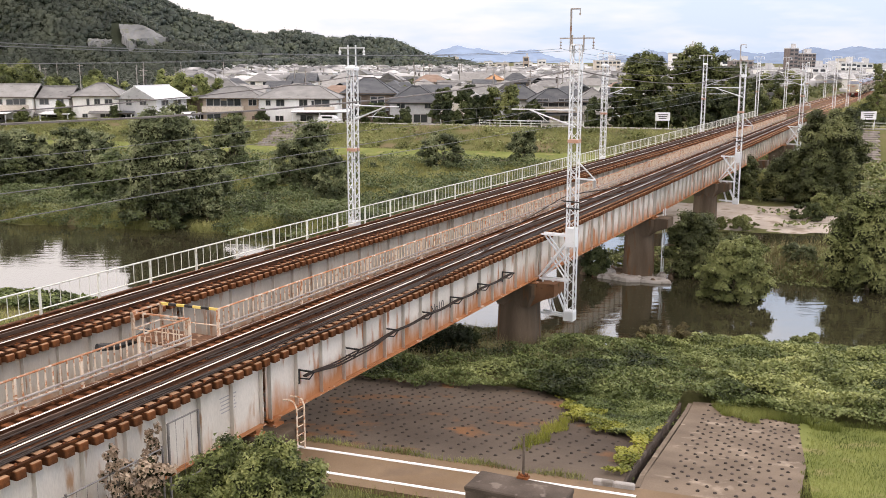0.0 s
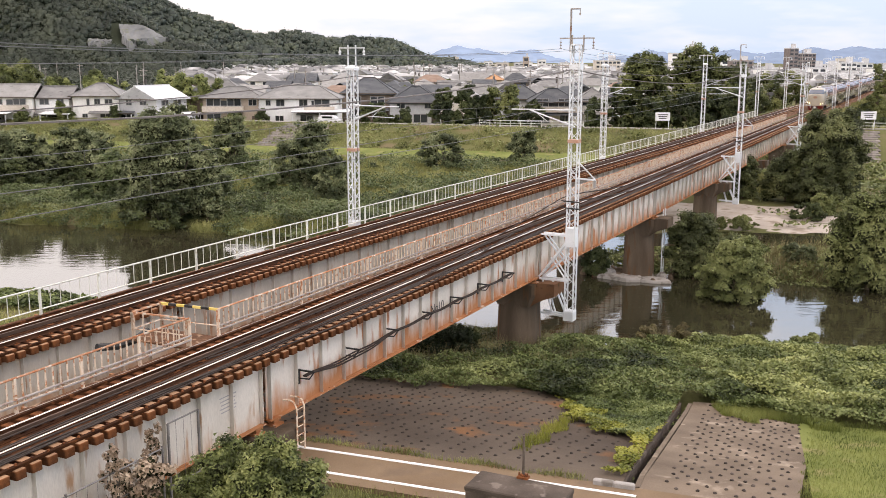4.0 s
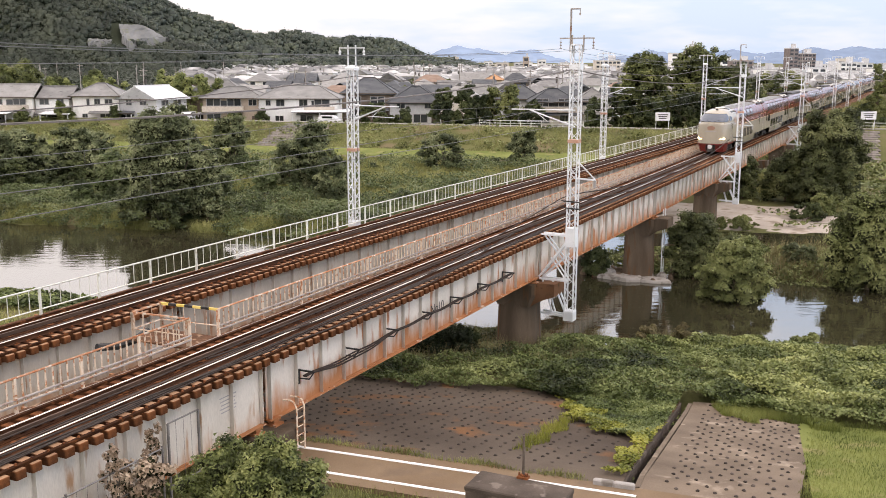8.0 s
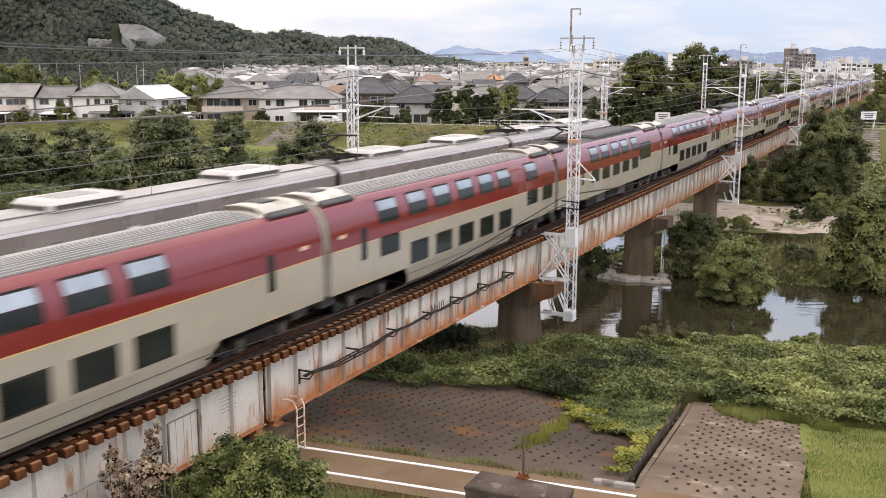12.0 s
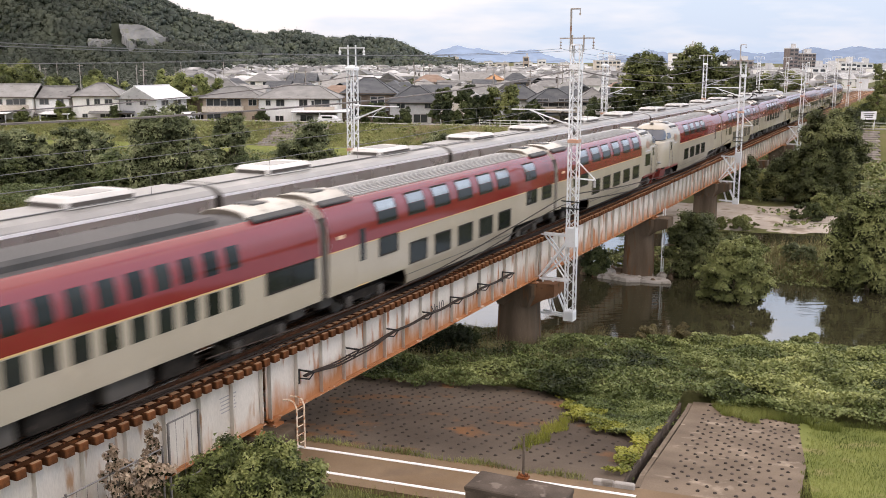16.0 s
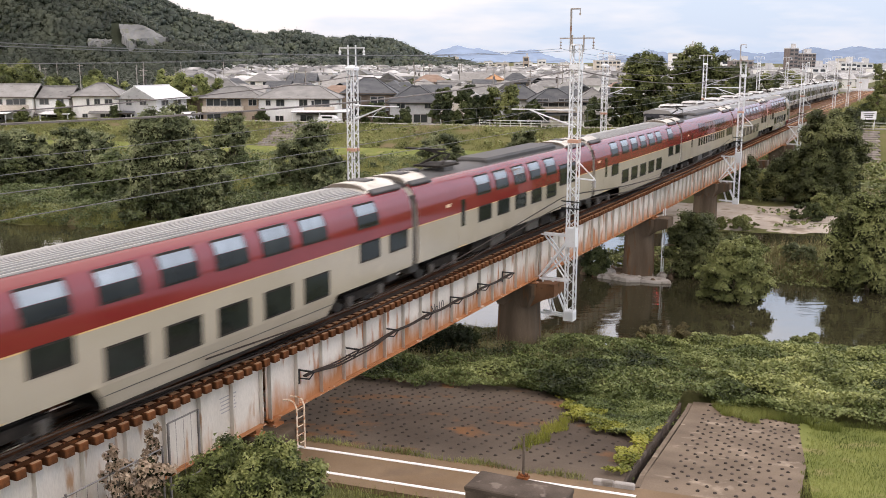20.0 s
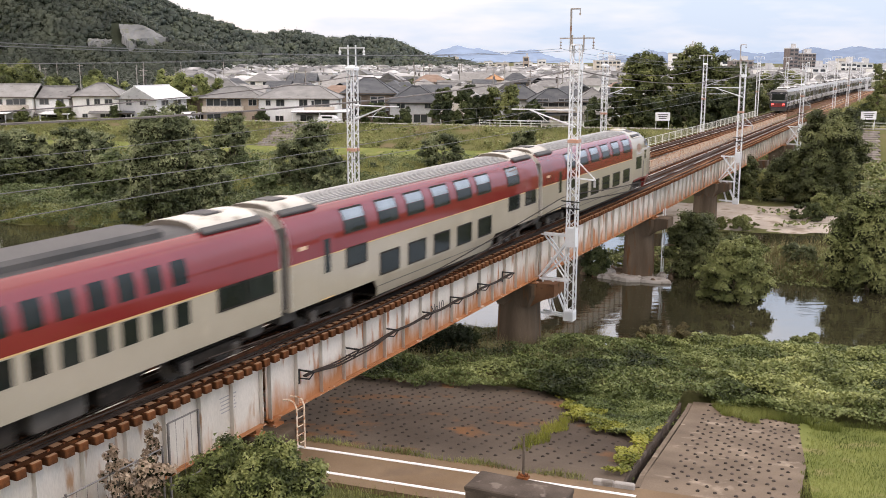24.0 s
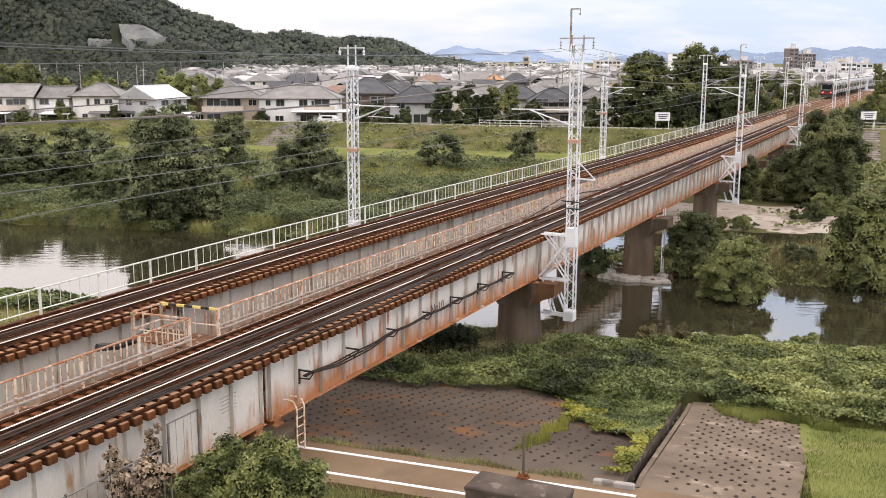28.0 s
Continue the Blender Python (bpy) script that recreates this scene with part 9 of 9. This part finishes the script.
def hill(name, x0, x1, y0, y1, nx, ny, crest, middle, depth, rough, material, label, woods=0, leaf=3.0, per=16, clump=4.0, wood_mat=None, seed=0, bare=()):
    X, Y = np.meshgrid(np.linspace(x0, x1, nx), np.linspace(y0, y1, ny))

    def bare_near(x, y):
        d = np.full(np.shape(x), 1e9)
        for bx, by, br in bare:
            d = np.minimum(d, np.hypot(x - bx, y - by) / br)
        return d

    Z = ridge_height(X, Y, crest, middle, depth)
    Z += rough * np.array([[noise.fractal(Vector((a * 0.012, b * 0.012, seed)), 1.0, 2.0, 4) for a, b in zip(r, q)] for r, q in zip(X, Y)]) * np.clip((Z + 8) / 12, 0, 1) * np.clip(bare_near(X, Y) - 1, 0, 1)
    k = np.arange(ny - 1)[:, None] * nx + np.arange(nx - 1)[None]
    q = np.stack([k, k + 1, k + nx + 1, k + nx], -1).reshape(-1, 4)
    me = raw(name, np.stack([X, Y, Z], -1).reshape(-1, 3), q)
    me.polygons.foreach_set("use_smooth", [True] * len(me.polygons))
    ob = tagged(part(name, me, material), label, "hill", kind="structure")
    if woods:
        rg = np.random.default_rng(seed + 5)
        xs, ys = rg.uniform(x0, x1, woods), rg.uniform(y0, min(y1, middle + depth * 0.25), woods)
        gi, gj = (xs - x0) / (x1 - x0) * (nx - 1), (ys - y0) / (y1 - y0) * (ny - 1)
        i, j = np.clip(gi.astype(int), 0, nx - 2), np.clip(gj.astype(int), 0, ny - 2)
        fi, fj = gi - i, gj - j
        zz = (Z[j, i] * (1 - fi) + Z[j, i + 1] * fi) * (1 - fj) + (Z[j + 1, i] * (1 - fi) + Z[j + 1, i + 1] * fi) * fj
        stand = 0.75 + 0.5 * np.array([noise.noise(Vector((a * 0.02, b * 0.02, seed + 9))) for a, b in zip(xs, ys)])
        ok = (zz > -6.5) & (bare_near(xs, ys) > 1) & (np.abs(xs / ys) < 0.56)
        rad = rg.uniform(0.3, 1.3, woods) ** 1.5 * clump * 1.1 * np.clip(stand, 0.5, 1.3)
        c = np.stack([xs, ys, zz + rad * rg.uniform(0.2, 0.9, woods)], 1)[ok]
        rad = rad[ok]
        co0, q0 = lumps(rg, c, rad * 0.84, 1.05, True)
        pos, nrm = clumped(rg, c, rad, per, 1.05, 0.8)
        front = nrm[:, 1] < 0.35
        co, qq = leaf_cards(rg, pos[front], nrm[front] + np.array([0, -0.25, 0.9]), leaf, 1.2, 0.6, 3)
        co, qq = np.concatenate([co0, co]), np.concatenate([q0, qq + len(co0)])
        tagged(part(name + "_woods", raw(name + "_woods", co, qq), wood_mat), "dense mixed woods covering the hillside", "woods", kind="stuff")
    return ob


M["hill_floor"] = shader("wooded_hill_floor", (0.026, 0.032, 0.020), (0.044, 0.051, 0.030), 0.95, 0, 0.02, 0.4, 0.3, local=False)
# the same painted haze for the back ridge's ground
M["hill_floor_far"] = shader("hazed_hill_floor", (0.050, 0.062, 0.050), (0.066, 0.078, 0.062), 0.95, 0, 0.01, 0.3, 0.3, local=False)
# the blue haze of distance is painted into this base colour
M["haze_blue"] = shader("haze_blue_ridge", (0.20, 0.265, 0.37), (0.25, 0.32, 0.43), 1.0, 0, 0.002, 0.02, 0.2, local=False, spec=0.0)
M["rock"] = shader("pale_quarry_rock", (0.145, 0.147, 0.143), (0.235, 0.236, 0.23), 0.95, 0, 0.08, 1.5, 0.6, (0.16, 0.17, 0.12), 0.45, local=False)
NEAR_CREST = ((-760, 140), (-521, 117.5), (-402, 98.3), (-321.5, 81.2), (-281.4, 69.4), (-242, 55.1), (-227.6, 47.9), (-216.8, 41.5), (-202.5, 28.6), (-184, 24.1), (-171, 20.5), (-164, 13.2), (-158.6, 5.8), (-152, -3))
BACK_CREST = ((-1000, 240), (-671, 193), (-522, 150), (-371, 91), (-341, 74.7), (-303, 65.7), (-280, 53.7), (-245, 45.5), (-202.6, 46.4), (-182, 44.1), (-151, 42.7), (-122, 48), (-98, 42.8), (-63, 32.3), (-35.6, 22.5), (-7.6, 13.4), (24, 10.4), (55.5, 2.8), (74, -2))
ROCK_LOW = ((-219.5, 686), (-212.2, 680.5), (-206, 703), (-199.4, 724))
ROCK_TOP = ((-225.6, 701.5), (-219.4, 711), (-209.6, 727.5), (-199.0, 729))
ledge = [(a + (b - a) * u, c + (d - c) * u, 6.5) for (a, c), (b, d) in zip(ROCK_LOW, ROCK_TOP) for u in (0.0, 0.5, 1.0)]
ledge += [(x, 672.0 + (x + 237) * 0.55, 6.0) for x in (-236, -232, -228, -224)]
hill("wooded_hill", -640, -140, 560, 900, 110, 90, NEAR_CREST, 740, 80, 5.0, M["hill_floor"], "near wooded hill above the town", 32000, 0.80, 22, 2.7, M["leaf_hill"], 1, ledge)
hill("wooded_hill", -900, 90, 1120, 1600, 120, 60, BACK_CREST, 1380, 130, 5.0, M["hill_floor_far"], "green wooded ridge behind the town with haze in its colour", 13000, 1.5, 12, 4.8, M["leaf_hill_far"], 2)
hill("far_mountains", -300, 1300, 4100, 4700, 160, 24, ((-180, 0), (-60, 30), (-10, 62), (60, 74), (150, 66), (210, 50), (270, 34), (330, 56), (380, 60), (430, 44), (500, 22), (560, 0)), 4400, 200, 12.0, M["haze_blue"], "distant mountain ridge with blue haze in its colour", seed=3)
hill("far_mountains", 650, 2900, 4100, 4700, 190, 24, ((650, 0), (760, 30), (900, 50), (1010, 44), (1100, 66), (1180, 58), (1260, 62), (1340, 50), (1420, 46), (1520, 56), (1620, 70), (1700, 58), (1850, 78), (1960, 62), (2080, 70), (2400, 50), (2900, 0)), 4400, 200, 14.0, M["haze_blue"], "distant mountain ridge with blue haze in its colour", seed=4)

# pale rock faces in the near hillside
face = thing("quarry_face", "pale exposed rock face on the wooded hill", "rock face")
rg = random.Random(8)
for low, top, lift in ((ROCK_LOW, ROCK_TOP, 4.6), (((-237, 669.5), (-231, 671), (-223, 675)), ((-238, 673.5), (-231, 676), (-224, 680)), 4.0)):
    rows = []
    for i in range(9):
        row = []
        for j in range(17):
            k = j / 16 * (len(low) - 1)
            a = min(int(k), len(low) - 2)
            lo = Vector(low[a]).lerp(Vector(low[a + 1]), k - a)
            hi = Vector(top[a]).lerp(Vector(top[a + 1]), k - a)
            c = lo.lerp(hi, i / 8)
            z = float(ridge_height(c.x, c.y, NEAR_CREST, 740, 80)) + lift * (0.1 if i in (0, 8) else 1.0)
            row.append((c.x + rg.uniform(-0.5, 0.5), c.y + rg.uniform(-0.9, 0.9), z + rg.uniform(-0.6, 0.6)))
        rows.append(row)
    part("rock", Mesh().strip(rows), M["rock"], face)


motions()
